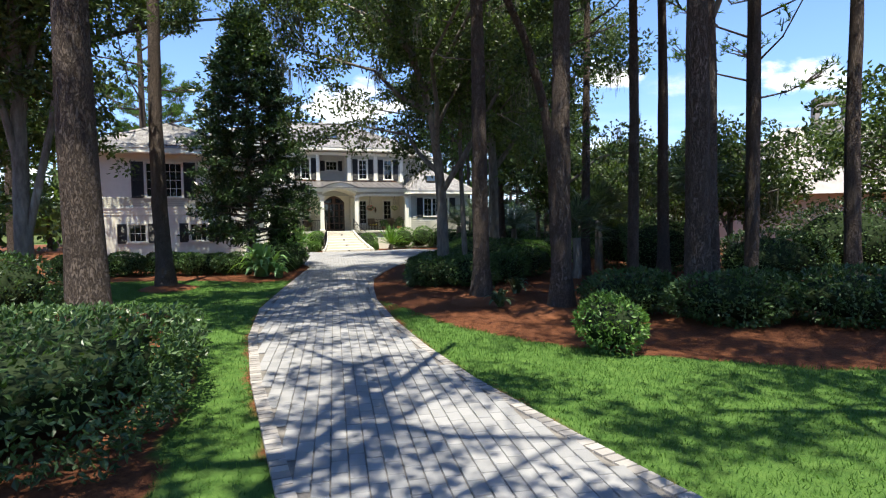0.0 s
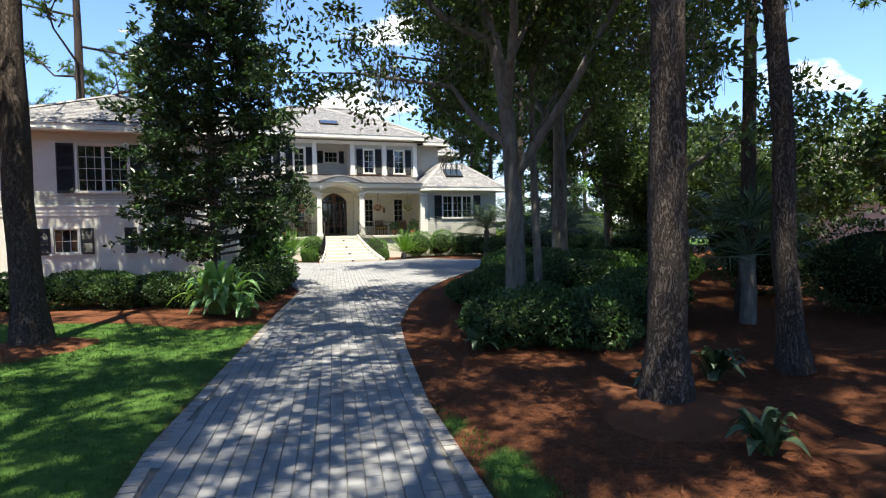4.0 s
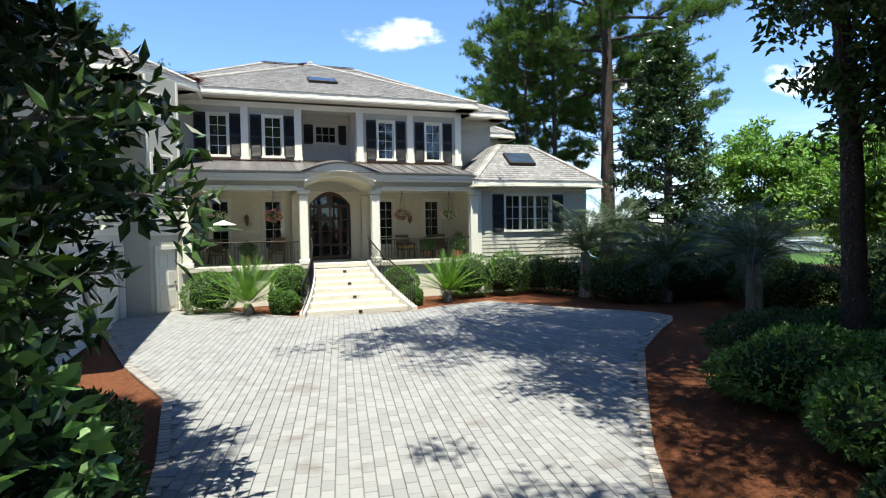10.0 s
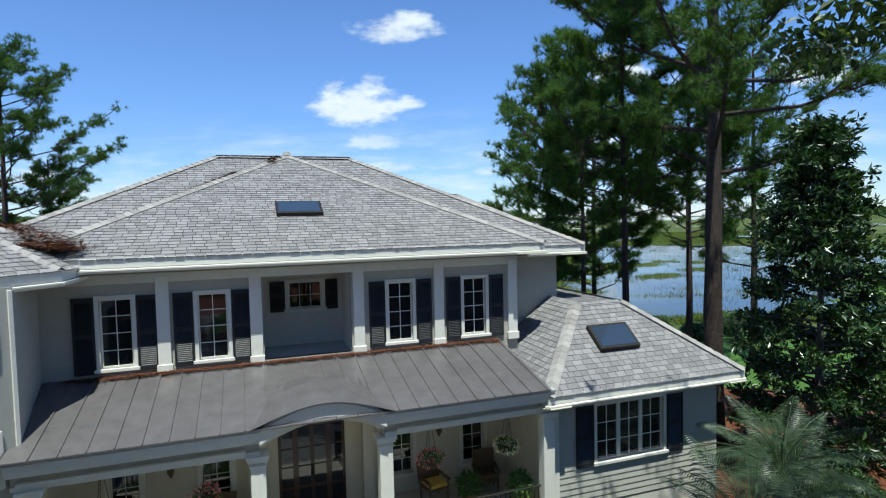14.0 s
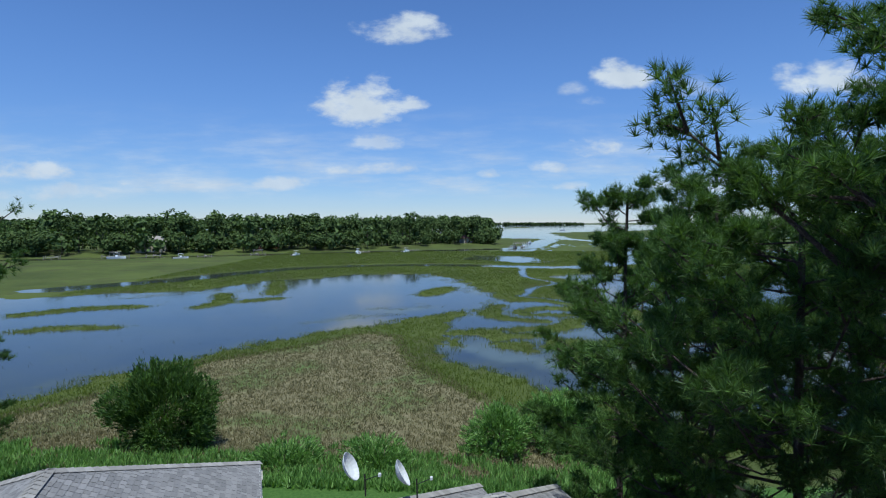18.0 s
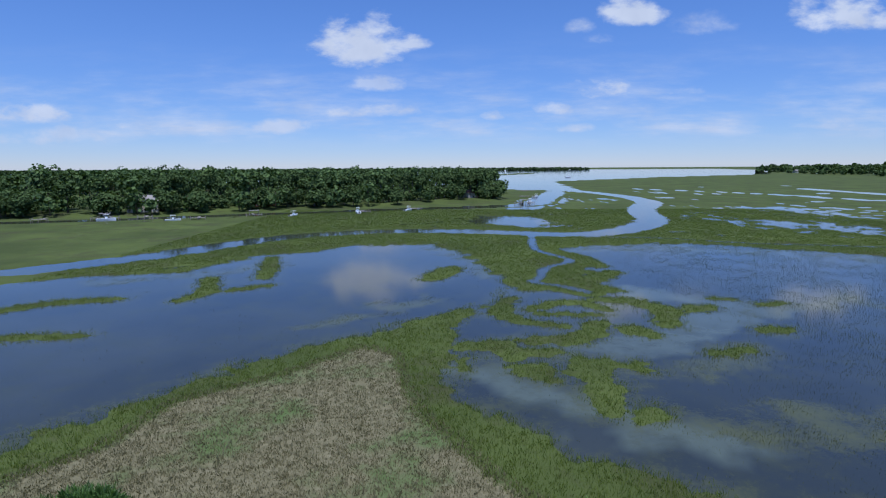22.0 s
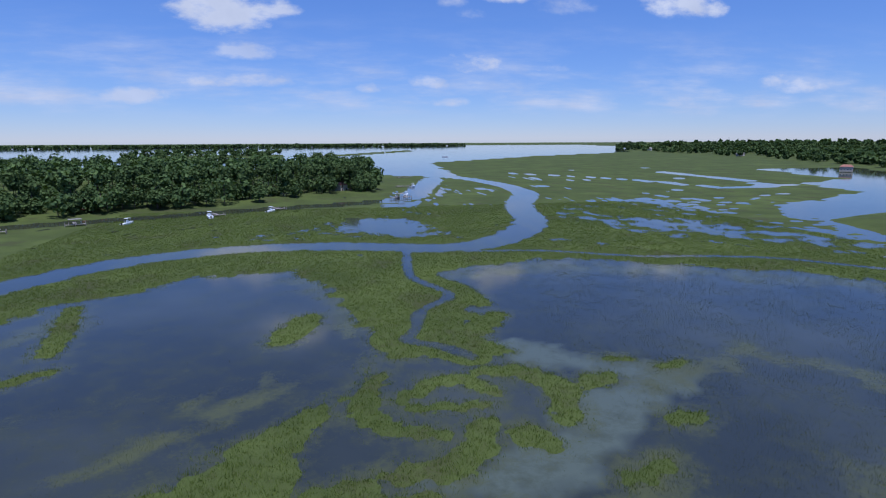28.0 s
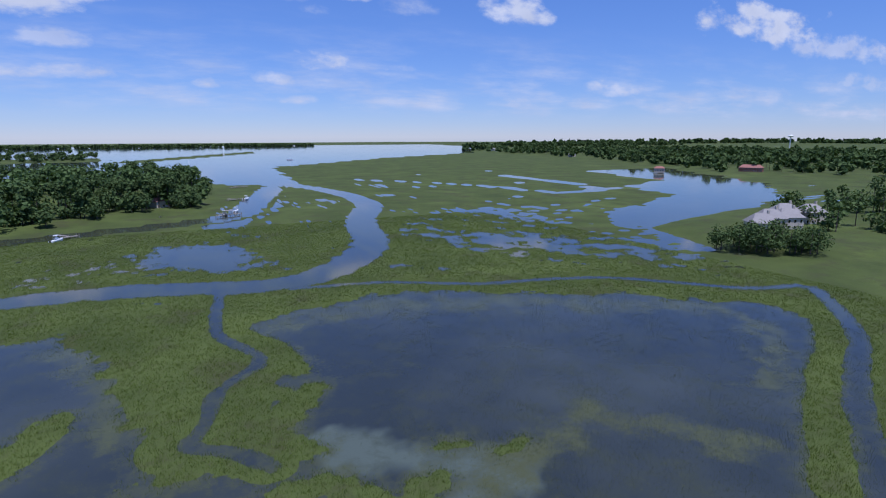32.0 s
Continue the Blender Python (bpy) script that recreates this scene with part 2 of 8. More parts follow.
MAT = dict(
    paver=surface("concrete paver", (0.205, 0.205, 0.210), (0.252, 0.250, 0.254), 30, 0.85, 0.35, 120, per="island", stain=((0.17, 0.155, 0.15), 1.3, 0.60)),
    paver_piece=surface("concrete paver piece", (0.205, 0.205, 0.210), (0.252, 0.250, 0.254), 30, 0.85, 0.35, 120, per="object"),
    edging=surface("paver edging", (0.20, 0.185, 0.175), (0.30, 0.28, 0.265), 25, 0.85, 0.3, 90, per="island"),
    joint=surface("joint sand", (0.12, 0.11, 0.10), (0.19, 0.175, 0.16), 40, 0.95, 0.3, 150),
    grass=surface("lawn grass", (0.040, 0.100, 0.018), (0.098, 0.192, 0.042), 9, 0.6, 0.5, 180, spec=0.25, per="island", through_light=0.3),
    straw=surface("pine straw", (0.090, 0.034, 0.018), (0.205, 0.080, 0.038), 30, 0.9, 0.7, 160, per="island", spec=0.15),
    bark=surface("pine bark", (0.088, 0.070, 0.060), (0.165, 0.132, 0.114), 9, 0.95, 0.9, 22, spec=0.1, stretch=(1, 1, 0.35), bump_dist=0.06),
    oakbark=surface("oak bark", (0.07, 0.062, 0.052), (0.24, 0.22, 0.19), 10, 0.95, 0.8, 40, spec=0.1, stretch=(1, 1, 0.3), stain=((0.33, 0.34, 0.31), 3.0, 0.60), bump_dist=0.03),
    needle=surface("pine needles", (0.031, 0.068, 0.016), (0.112, 0.195, 0.047), 2.0, 0.5, 0, spec=0.3, per="island", through_light=0.34),
    oakleaf=surface("oak leaves", (0.032, 0.056, 0.020), (0.098, 0.145, 0.050), 2.0, 0.45, 0, spec=0.4, per="island", through_light=0.36),
    magleaf=surface("magnolia leaves", (0.014, 0.034, 0.010), (0.052, 0.098, 0.026), 3.0, 0.33, 0, spec=0.5, per="island", through_light=0.12),
    boxleaf=surface("boxwood leaves", (0.038, 0.095, 0.020), (0.14, 0.25, 0.06), 3.0, 0.4, 0, spec=0.4, per="island", through_light=0.2),
    shrubleaf=surface("shrub leaves", (0.020, 0.048, 0.015), (0.070, 0.125, 0.040), 3.0, 0.4, 0, spec=0.4, per="island", through_light=0.2),
    lime=surface("light green foliage", (0.07, 0.15, 0.032), (0.20, 0.34, 0.09), 3.0, 0.45, 0, spec=0.3, per="island", through_light=0.3),
    frond=surface("palm fronds", (0.027, 0.048, 0.024), (0.092, 0.135, 0.066), 3.0, 0.4, 0, spec=0.4, per="island", through_light=0.15),
    sago=surface("sago fronds", (0.042, 0.105, 0.016), (0.125, 0.235, 0.042), 3.0, 0.35, 0, spec=0.4, per="island", through_light=0.2),
    strap=surface("strap leaves", (0.07, 0.16, 0.05), (0.22, 0.36, 0.15), 3.0, 0.35, 0, spec=0.4, per="island", through_light=0.3),
    moss=surface("spanish moss", (0.10, 0.105, 0.09), (0.24, 0.245, 0.21), 4.0, 0.95, 0, spec=0.1, per="island", through_light=0.3),
    # near-black: the shade between shrub leaves, put into the colour
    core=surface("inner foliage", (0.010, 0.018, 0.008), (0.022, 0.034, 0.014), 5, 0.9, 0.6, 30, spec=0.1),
    stucco=surface("painted stucco", (0.56, 0.54, 0.475), (0.655, 0.63, 0.56), 4, 0.85, 0.25, 150, stain=((0.55, 0.53, 0.49), 0.8, 0.66)),
    porchwall=surface("cream porch wall", (0.60, 0.55, 0.44), (0.68, 0.63, 0.51), 4, 0.85, 0.2, 150),
    siding=surface("grey painted siding", (0.385, 0.375, 0.325), (0.455, 0.445, 0.390), 5, 0.7, 0.12, 90, stretch=(1, 1, 6)),
    soffit=surface("tan soffit paint", (0.44, 0.415, 0.345), (0.51, 0.485, 0.41), 5, 0.7, 0.08, 60),
    trim=surface("white painted trim", (0.665, 0.645, 0.575), (0.745, 0.725, 0.655), 5, 0.55, 0.08, 60),
    fascia=surface("grey fascia", (0.30, 0.305, 0.30), (0.38, 0.385, 0.38), 5, 0.6, 0.1, 60),
    shutter=surface("black shutter paint", (0.012, 0.013, 0.016), (0.028, 0.030, 0.034), 8, 0.45, 0.15, 60),
    shingle=surface("roof shingle", (0.190, 0.184, 0.184), (0.272, 0.262, 0.260), 25, 0.95, 0.5, 200, per="island", spec=0.15),
    shingle_piece=surface("roof shingle piece", (0.190, 0.184, 0.184), (0.272, 0.262, 0.260), 25, 0.95, 0.5, 200, per="object", spec=0.15),
    ridgecap=surface("ridge cap", (0.25, 0.235, 0.22), (0.35, 0.33, 0.31), 20, 0.95, 0.4, 150, spec=0.15, per="island"),
    copper=surface("weathered copper roof", (0.175, 0.160, 0.160), (0.265, 0.248, 0.248), 3, 0.38, 0.06, 40, metal=0.6, stain=((0.27, 0.185, 0.15), 0.7, 0.66)),
    underlay=surface("roof underlay", (0.055, 0.052, 0.05), (0.09, 0.086, 0.082), 12, 0.95, 0.3, 90, spec=0.1),
    iron=surface("dark iron", (0.020, 0.018, 0.017), (0.045, 0.040, 0.036), 20, 0.5, 0.1, 90, metal=0.6),
    stone=surface("limestone steps", (0.46, 0.43, 0.37), (0.56, 0.53, 0.465), 6, 0.8, 0.2, 90, stain=((0.40, 0.37, 0.32), 1.2, 0.63)),
    wood=surface("dark stained door wood", (0.035, 0.016, 0.010), (0.095, 0.042, 0.022), 12, 0.35, 0.2, 60, stretch=(6, 6, 1), coat=0.3),
    wicker=surface("brown wicker", (0.09, 0.055, 0.03), (0.22, 0.15, 0.09), 50, 0.8, 0.6, 90),
    terracotta=surface("terracotta", (0.30, 0.13, 0.07), (0.42, 0.20, 0.12), 10, 0.85, 0.2, 60),
    pink=surface("pink petals", (0.62, 0.16, 0.22), (0.85, 0.45, 0.45), 5, 0.6, 0, per="island", through_light=0.3),
    paleflower=surface("white petals", (0.75, 0.62, 0.50), (0.88, 0.82, 0.74), 5, 0.6, 0, per="island", through_light=0.3),
    dish=surface("grey dish", (0.50, 0.51, 0.52), (0.62, 0.63, 0.64), 6, 0.5, 0.05, 60),
    poolreed=surface("drowned cordgrass", (0.050, 0.060, 0.018), (0.100, 0.112, 0.036), 0.05, 0.7, 0, spec=0.15, per="island", through_light=0.35),
    reed=surface("marsh grass", (0.087, 0.119, 0.021), (0.154, 0.190, 0.041), 0.05, 0.7, 0, spec=0.15, per="island", through_light=0.4),
    dry=surface("dry marsh plants", (0.125, 0.115, 0.060), (0.225, 0.20, 0.115), 0.15, 0.85, 0, spec=0.15, per="island", through_light=0.2),
    farleaf=surface("woodland canopy", (0.044, 0.074, 0.027), (0.098, 0.138, 0.048), 0.12, 0.9, 0, spec=0.06, per="island", through_light=0.15),
    farpine=surface("woodland pine canopy", (0.036, 0.066, 0.020), (0.100, 0.150, 0.044), 0.12, 0.7, 0, spec=0.2, per="island", through_light=0.15),
    hull=surface("white boat hull", (0.72, 0.73, 0.74), (0.82, 0.83, 0.84), 3, 0.3, 0.02, 20),
    dockwood=surface("weathered dock timber", (0.16, 0.14, 0.12), (0.30, 0.27, 0.24), 4, 0.9, 0.3, 40),
    brickhouse=surface("brick red walls", (0.26, 0.09, 0.06), (0.36, 0.15, 0.10), 3, 0.9, 0.2, 30),
    tanwall=surface("tan walls", (0.42, 0.36, 0.29), (0.52, 0.46, 0.38), 2, 0.85, 0.1, 30),
    farroof=surface("far roof shingle", (0.22, 0.20, 0.19), (0.34, 0.31, 0.29), 2, 0.95, 0.2, 20),
    redroof=surface("red far roof", (0.26, 0.11, 0.085), (0.36, 0.17, 0.13), 2, 0.95, 0.2, 20),
    cushion=surface("yellow cushion", (0.62, 0.43, 0.08), (0.75, 0.55, 0.14), 6, 0.9, 0.2, 60),
    tower=surface("white tower paint", (0.7, 0.7, 0.7), (0.8, 0.8, 0.8), 2, 0.5, 0, 20),
    sand=surface("pale patio", (0.45, 0.42, 0.37), (0.58, 0.55, 0.50), 3, 0.9, 0.2, 30),
)


def glassy(name, tint, rough=0.03):
    m = bpy.data.materials.new(name)
    m.use_nodes = True
    add, wire = nodes_of(m.node_tree)
    wave = add("ShaderNodeTexNoise", Scale=1.2, Detail=2.0)
    bumps = add("ShaderNodeBump", Strength=0.04, Distance=0.02)
    wire(wave, 0, bumps, "Height")
    b = add("ShaderNodeBsdfPrincipled", Roughness=rough, Metallic=0.0)
    b.inputs["Base Color"].default_value = (*tint, 1)
    b.inputs["Specular IOR Level"].default_value = 0.8
    wire(bumps, 0, b, "Normal")
    out = add("ShaderNodeOutputMaterial")
    wire(b, 0, out, 0)
    return m


MAT["glass"] = glassy("dark window glass", (0.012, 0.014, 0.018))
MAT["skylight"] = glassy("skylight glass", (0.03, 0.045, 0.07))


# ---- builders ----
def raw(name, verts, faces, material, parent=None, label="", smooth=False):
    """One mesh object out of arrays: all faces have the same number of corners."""
    verts, faces = np.asarray(verts, np.float32), np.asarray(faces, np.int32)
    me = bpy.data.meshes.new(name)
    n, k = faces.shape
    me.vertices.add(len(verts))
    me.vertices.foreach_set("co", verts.ravel())
    me.loops.add(n * k)
    me.loops.foreach_set("vertex_index", faces.ravel())
    me.polygons.add(n)
    me.polygons.foreach_set("loop_start", np.arange(0, n * k, k, dtype=np.int32))
    me.polygons.foreach_set("use_smooth", np.full(n, smooth))
    me.update(calc_edges=True)
    me.materials.append(material)
    ob = new(name, me)
    ob.parent = parent
    if label:
        ob["label"] = label
    return ob


def part(name, bm, material, parent=None, label="", smooth=False):
    me = bpy.data.meshes.new(name)
    bmesh.ops.recalc_face_normals(bm, faces=bm.faces)
    for f in bm.faces:
        f.smooth = smooth
    bm.to_mesh(me)
    bm.free()
    me.materials.append(material)
    ob = new(name, me)
    ob.parent = parent
    if label:
        ob["label"] = label
    return ob


def again(ob, parent, m, name=None):
    """Another piece on the same mesh."""
    o = bpy.data.objects.new(name or ob.name.split(".")[0], ob.data)
    scene.collection.objects.link(o)
    o.parent = parent
    o.matrix_basis = m
    return o


def root(name, x=0, y=0, z=0, rz=0, label="", category="", group="", kind=""):
    ob = new(name)
    ob.empty_display_size = 0.2
    ob.matrix_basis = pose(x, y, z, 0, 0, rz)
    return tagged(ob, label, category, group, kind)


def box(bm, x0, x1, y0, y1, z0, z1, bevel=0.0):
    m = Matrix.LocRotScale(((x0 + x1) / 2, (y0 + y1) / 2, (z0 + z1) / 2), None, (abs(x1 - x0), abs(y1 - y0), abs(z1 - z0)))
    made = bmesh.ops.create_cube(bm, size=1, matrix=m)["verts"]
    if bevel:
        edges = list({e for q in made for e in q.link_edges})
        bmesh.ops.bevel(bm, geom=edges, offset=bevel, segments=1, affect="EDGES")
    return made


def boxed(name, x0, x1, y0, y1, z0, z1, material, parent=None, label="", bevel=0.006):
    bm = bmesh.new()
    box(bm, x0, x1, y0, y1, z0, z1, bevel)
    return part(name, bm, material, parent, label)


def prism(bm, outline, depth):
    """A flat outline of 3D points, made a solid by the vector depth."""
    a = [bm.verts.new(p) for p in outline]
    b = [bm.verts.new(Vector(p) + Vector(depth)) for p in outline]
    n = len(a)
    bm.faces.new(a)
    bm.faces.new(b[::-1])
    for i in range(n):
        bm.faces.new((a[i], b[i], b[(i + 1) % n], a[(i + 1) % n]))


def tube(path, radii, sides=8, rng=None, rough=0.0):
    """Quads round a line of points."""
    path = np.asarray(path, float)
    radii = np.broadcast_to(np.asarray(radii, float), (len(path),))
    way = np.gradient(path, axis=0)
    way /= np.linalg.norm(way, axis=1, keepdims=True) + 1e-9
    ref = np.where(np.abs(way[:, 2:3]) > 0.9, [[1.0, 0, 0]], [[0, 0, 1.0]])
    a = np.cross(way, ref)
    a /= np.linalg.norm(a, axis=1, keepdims=True) + 1e-9
    b = np.cross(way, a)
    ang = np.linspace(0, 2 * np.pi, sides, endpoint=False)
    rr = np.repeat(radii[:, None], sides, 1)
    if rng is not None and rough:
        rr = rr * (1 + rng.normal(0, rough, rr.shape))
    v = path[:, None] + (a[:, None] * np.cos(ang)[None, :, None] + b[:, None] * np.sin(ang)[None, :, None]) * rr[..., None]
    i, j = np.meshgrid(np.arange(len(path) - 1), np.arange(sides), indexing="ij")
    q = np.stack([i * sides + j, i * sides + (j + 1) % sides, (i + 1) * sides + (j + 1) % sides, (i + 1) * sides + j], -1).reshape(-1, 4)
    return v.reshape(-1, 3), q


def joined(pieces):
    vs, fs, at = [], [], 0
    for v, fc in pieces:
        vs.append(v)
        fs.append(np.asarray(fc) + at)
        at += len(v)
    return np.concatenate(vs), np.concatenate(fs)


def unit(a):
    return a / (np.linalg.norm(a, axis=-1, keepdims=True) + 1e-9)


def leaves(rng, centres, length, width, out=None, droop=0.0, loose=1.0):
    """A leaf (a bent quad) at each centre; out: the way each one grows, loosened by chance."""
    n = len(centres)
    way = rng.normal(size=(n, 3)) * loose
    if out is not None:
        way = way + out
    way[:, 2] -= droop
    way = unit(way)
    side = unit(np.cross(way, rng.normal(size=(n, 3))))
    up = np.cross(side, way)
    ln = (length * rng.uniform(0.7, 1.25, n))[:, None]
    wd = (width * rng.uniform(0.75, 1.2, n))[:, None]
    c = np.asarray(centres)
    v = np.stack([c, c + way * ln * 0.5 + side * wd * 0.5 + up * ln * 0.06, c + way * ln - up * ln * 0.08, c + way * ln * 0.5 - side * wd * 0.5 + up * ln * 0.06], 1)
    return v.reshape(-1, 3), np.arange(4 * n).reshape(n, 4)


def needles(rng, centres, length, count, width, up=0.3, out=None):
    """A brush of thin triangles at each centre."""
    n = len(centres) * count
    c = np.repeat(np.asarray(centres), count, 0)
    way = rng.normal(size=(n, 3))
    if out is not None:
        way = way + np.repeat(out, count, 0) * 1.2
    way[:, 2] += up
    way = unit(way)
    side = unit(np.cross(way, rng.normal(size=(n, 3))))
    ln = (length * rng.uniform(0.7, 1.2, n))[:, None]
    v = np.stack([c - side * width, c + side * width, c + way * ln], 1)
    return v.reshape(-1, 3), np.arange(3 * n).reshape(n, 3)


def blob_points(rng, n, rx, ry, rz, low=0.55, lumps=7, lump=0.35):
    """Points in the outer shell of an uneven rounded crown, with the way outwards."""
    d = unit(rng.normal(size=(n, 3)))
    knots = unit(rng.normal(size=(lumps, 3)))
    swell = 1 + lump * (np.max(d @ knots.T, axis=1) - 0.75) * 1.6
    r = rng.uniform(low, 1.0, n) ** 0.6 * swell
    return d * r[:, None] * (rx, ry, rz), d


def flakes(rng, centres, size, normal, tilt=0.75):
    """Leaf clumps as small uneven plates lying on the crown's outside."""
    n = len(centres)
    nn = unit(normal + rng.normal(0, tilt, (n, 3)))
    a = unit(np.cross(nn, rng.normal(size=(n, 3))))
    b = np.cross(nn, a)
    s = (size * rng.uniform(0.6, 1.25, n))[:, None]
    c = np.asarray(centres)
    v = np.stack([c - a * s * 0.5, c - b * s * 0.45 + nn * s * 0.12, c + a * s * 0.55, c + b * s * 0.5 + nn * s * 0.10], 1)
    return v.reshape(-1, 3), np.arange(4 * n).reshape(n, 4)

# ---- ground: drive level 0, marsh level -2.3 ----
WATER = -2.3


def fbm(x, y, size, seed=0, octaves=4):
    """Smooth chance over the plan, about -1 to 1."""
    total, amp = np.zeros_like(x, dtype=float), 1.0
    r = np.random.RandomState(seed + 11)
    for _ in range(octaves):
        part_sum = np.zeros_like(total)
        for _ in range(5):
            a, ph = r.uniform(0, 2 * np.pi), r.uniform(0, 2 * np.pi)
            k = 2 * np.pi / size * r.uniform(0.7, 1.4)
            bend = r.uniform(0, 2 * np.pi)
            part_sum += np.sin(k * (x * np.cos(a) + y * np.sin(a)) + ph + 1.3 * np.sin(k * 0.6 * (x * np.cos(a + 1.7) + y * np.sin(a + 1.7)) + bend))
        total += amp * part_sum / 2.2
        amp *= 0.55
        size *= 0.47
    return total / 2.0


def off_line(x, y, pts):
    """Distance from a line of points, and how far along it, 0 to 1."""
    best, along = np.full(x.shape, 1e9), np.zeros(x.shape)
    for i in range(len(pts) - 1):
        (ax, ay), (bx, by) = pts[i], pts[i + 1]
        dx, dy = bx - ax, by - ay
        s = np.clip(((x - ax) * dx + (y - ay) * dy) / (dx * dx + dy * dy), 0, 1)
        d = np.hypot(x - ax - s * dx, y - ay - s * dy)
        near = d < best
        best[near] = d[near]
        along[near] = ((i + s) / (len(pts) - 1))[near]
    return best, along


def in_shape(x, y, pts):
    """Signed distance from an outline, positive inside."""
    inside = np.zeros(x.shape, bool)
    n = len(pts)
    for i in range(n):
        (ax, ay), (bx, by) = pts[i], pts[(i + 1) % n]
        cross = ((ay > y) != (by > y)) & (x < (bx - ax) * (y - ay) / (by - ay + 1e-9) + ax)
        inside ^= cross
    d, _ = off_line(x, y, list(pts) + [pts[0]])
    return np.where(inside, d, -d)


def smooth(lo, hi, a):
    s = np.clip((a - lo) / (hi - lo), 0, 1)
    return s * s * (3 - 2 * s)


DRIVE_L = [(-0.2, 1.5), (-1.25, 4.0), (-2.5, 7.1), (-3.5, 9.9), (-4.4, 13.3), (-5.05, 17.6), (-5.6, 21.5), (-6.2, 26.0), (-7.4, 29.0), (-8.6, 31.5), (-10.6, 33.8), (-13.4, 37.6)]
DRIVE_R = [(3.4, 1.2), (1.75, 4.0), (1.1, 5.4), (0.4, 7.0), (-0.3, 9.0), (-1.0, 11.4), (-1.75, 14.6), (-2.2, 17.5), (-2.5, 20.0), (-2.45, 23.0), (-2.2, 26.0), (-1.45, 29.3), (-0.6, 32.0), (0.3, 34.7), (1.5, 36.9), (2.3, 38.2), (2.55, 38.9)]
COURT = [(2.55, 38.9), (2.3, 39.6), (1.5, 40.2), (0.0, 40.9), (-2.5, 42.9), (-4.3, 41.7), (-5.4, 40.6), (-8.6, 39.8), (-11.2, 41.2), (-13.5, 41.6), (-14.9, 40.4), (-13.4, 37.6)]
DRIVE = [(-0.2, 1.5)] + DRIVE_R + COURT[1:-1] + DRIVE_L[::-1][:-1]
LAWN_R = [(6.0, 0.5), (3.4, 1.2), (1.75, 4.0), (0.4, 7.0), (-0.3, 9.0), (-1.75, 14.6), (-1.4, 14.2), (0.1, 11.0), (1.6, 9.2), (3.0, 8.2), (5.0, 7.4), (8.0, 7.2), (14.0, 6.8), (14.0, 0.5)]
LAWN_L = [(-0.2, 1.5), (-2.5, 7.1), (-3.5, 9.9), (-4.4, 13.3), (-5.05, 17.6), (-5.55, 20.6), (-6.6, 19.6), (-8.5, 20.6), (-11.5, 20.9), (-15.0, 19.5), (-15.0, 14.6), (-9.0, 14.4), (-6.2, 12.8), (-3.6, 8.0), (-2.4, 4.5), (-1.2, 1.0)]
STRAW = [(-55, 80), (-48, 98), (-41, 106), (-39, 117), (-29, 126), (-21, 137), (-16, 134), (-14, 123), (-11, 114), (-4, 102), (4, 92), (6, 80)]
TONGUE = [(-70, 84), (-50, 108), (-42, 123), (-25, 144), (-8, 161), (-3, 162), (-5, 150), (-9, 141), (-12, 134), (-9, 129), (-6, 120), (-3, 114), (2, 107), (14, 94), (30, 84), (40, 76)]
POND_L = [(-150, 120), (-60, 96), (-46, 114), (-42, 123), (-25, 144), (-18, 152), (-3, 162), (3, 176), (5, 191), (-3, 206), (-6, 227), (-18, 248), (-40, 246), (-50, 231), (-64, 226), (-72, 212), (-88, 196), (-130, 178)]
POND_R = [(28, 238), (50, 246), (69, 250), (90, 238), (110, 226), (127, 220), (140, 203), (153, 195), (151, 180), (139, 169), (118, 160), (98, 146), (84, 100), (50, 90), (20, 96), (4, 107), (-3, 114), (-7, 122), (-6, 130), (-9, 139), (-8, 148), (-2, 160), (6, 178), (20, 182), (30, 195), (26, 212), (24, 226)]
BACK_POOL = [(-6, 340), (4, 364), (34, 354), (44, 322), (38, 300), (22, 296), (-2, 314)]
CREEK = [(-120, 200), (-100, 222), (-82, 258), (-71, 271), (-57, 281), (-40, 287), (-21, 289), (-1, 287), (19, 280), (36, 274), (53, 280), (69, 297), (83, 318), (92, 344), (98, 378), (112, 420), (130, 454), (138, 523), (130, 590), (118, 640), (104, 690)]
SMALL = [(22, 272), (18, 243), (19, 230), (26, 218), (24, 211), (16, 204), (13, 189), (10, 185), (17, 181), (21, 174)]
RIGHT = [(42, 268), (60, 266), (73, 262), (96, 247), (115, 245), (138, 237), (152, 222), (165, 206), (187, 204), (172, 188), (149, 168), (128, 158), (108, 146), (88, 132)]
SHORE_CH = [(-260, 318), (-190, 340), (-147, 361), (-107, 377), (-59, 398), (0, 421), (32, 434), (48, 452), (70, 540), (92, 620)]
DOCK_POOL = [(26, 405), (38, 398), (66, 458), (90, 590), (122, 668), (84, 640), (50, 500), (32, 450)]
ISLAND = [(-420, 330), (-300, 335), (-238, 345), (-186, 356), (-139, 386), (-80, 416), (-10, 456), (27, 480), (45, 540), (52, 700), (-30, 800), (-420, 760)]
FOREST_R = [(2600, 2100), (1200, 2150), (889, 1700), (815, 1138), (696, 735), (600, 570), (690, 436), (560, 330), (900, 100), (2600, 60)]
SPIT = [(226, 305), (212, 262), (206, 246), (234, 222), (262, 200), (420, 150), (620, 200), (540, 330), (330, 335), (262, 318)]
RIGHT_POOL = [(516, 700), (650, 700), (574, 573), (520, 460), (421, 368), (320, 330), (261, 297), (228, 300), (222, 322), (245, 360), (308, 388), (368, 417), (395, 500), (468, 514)]
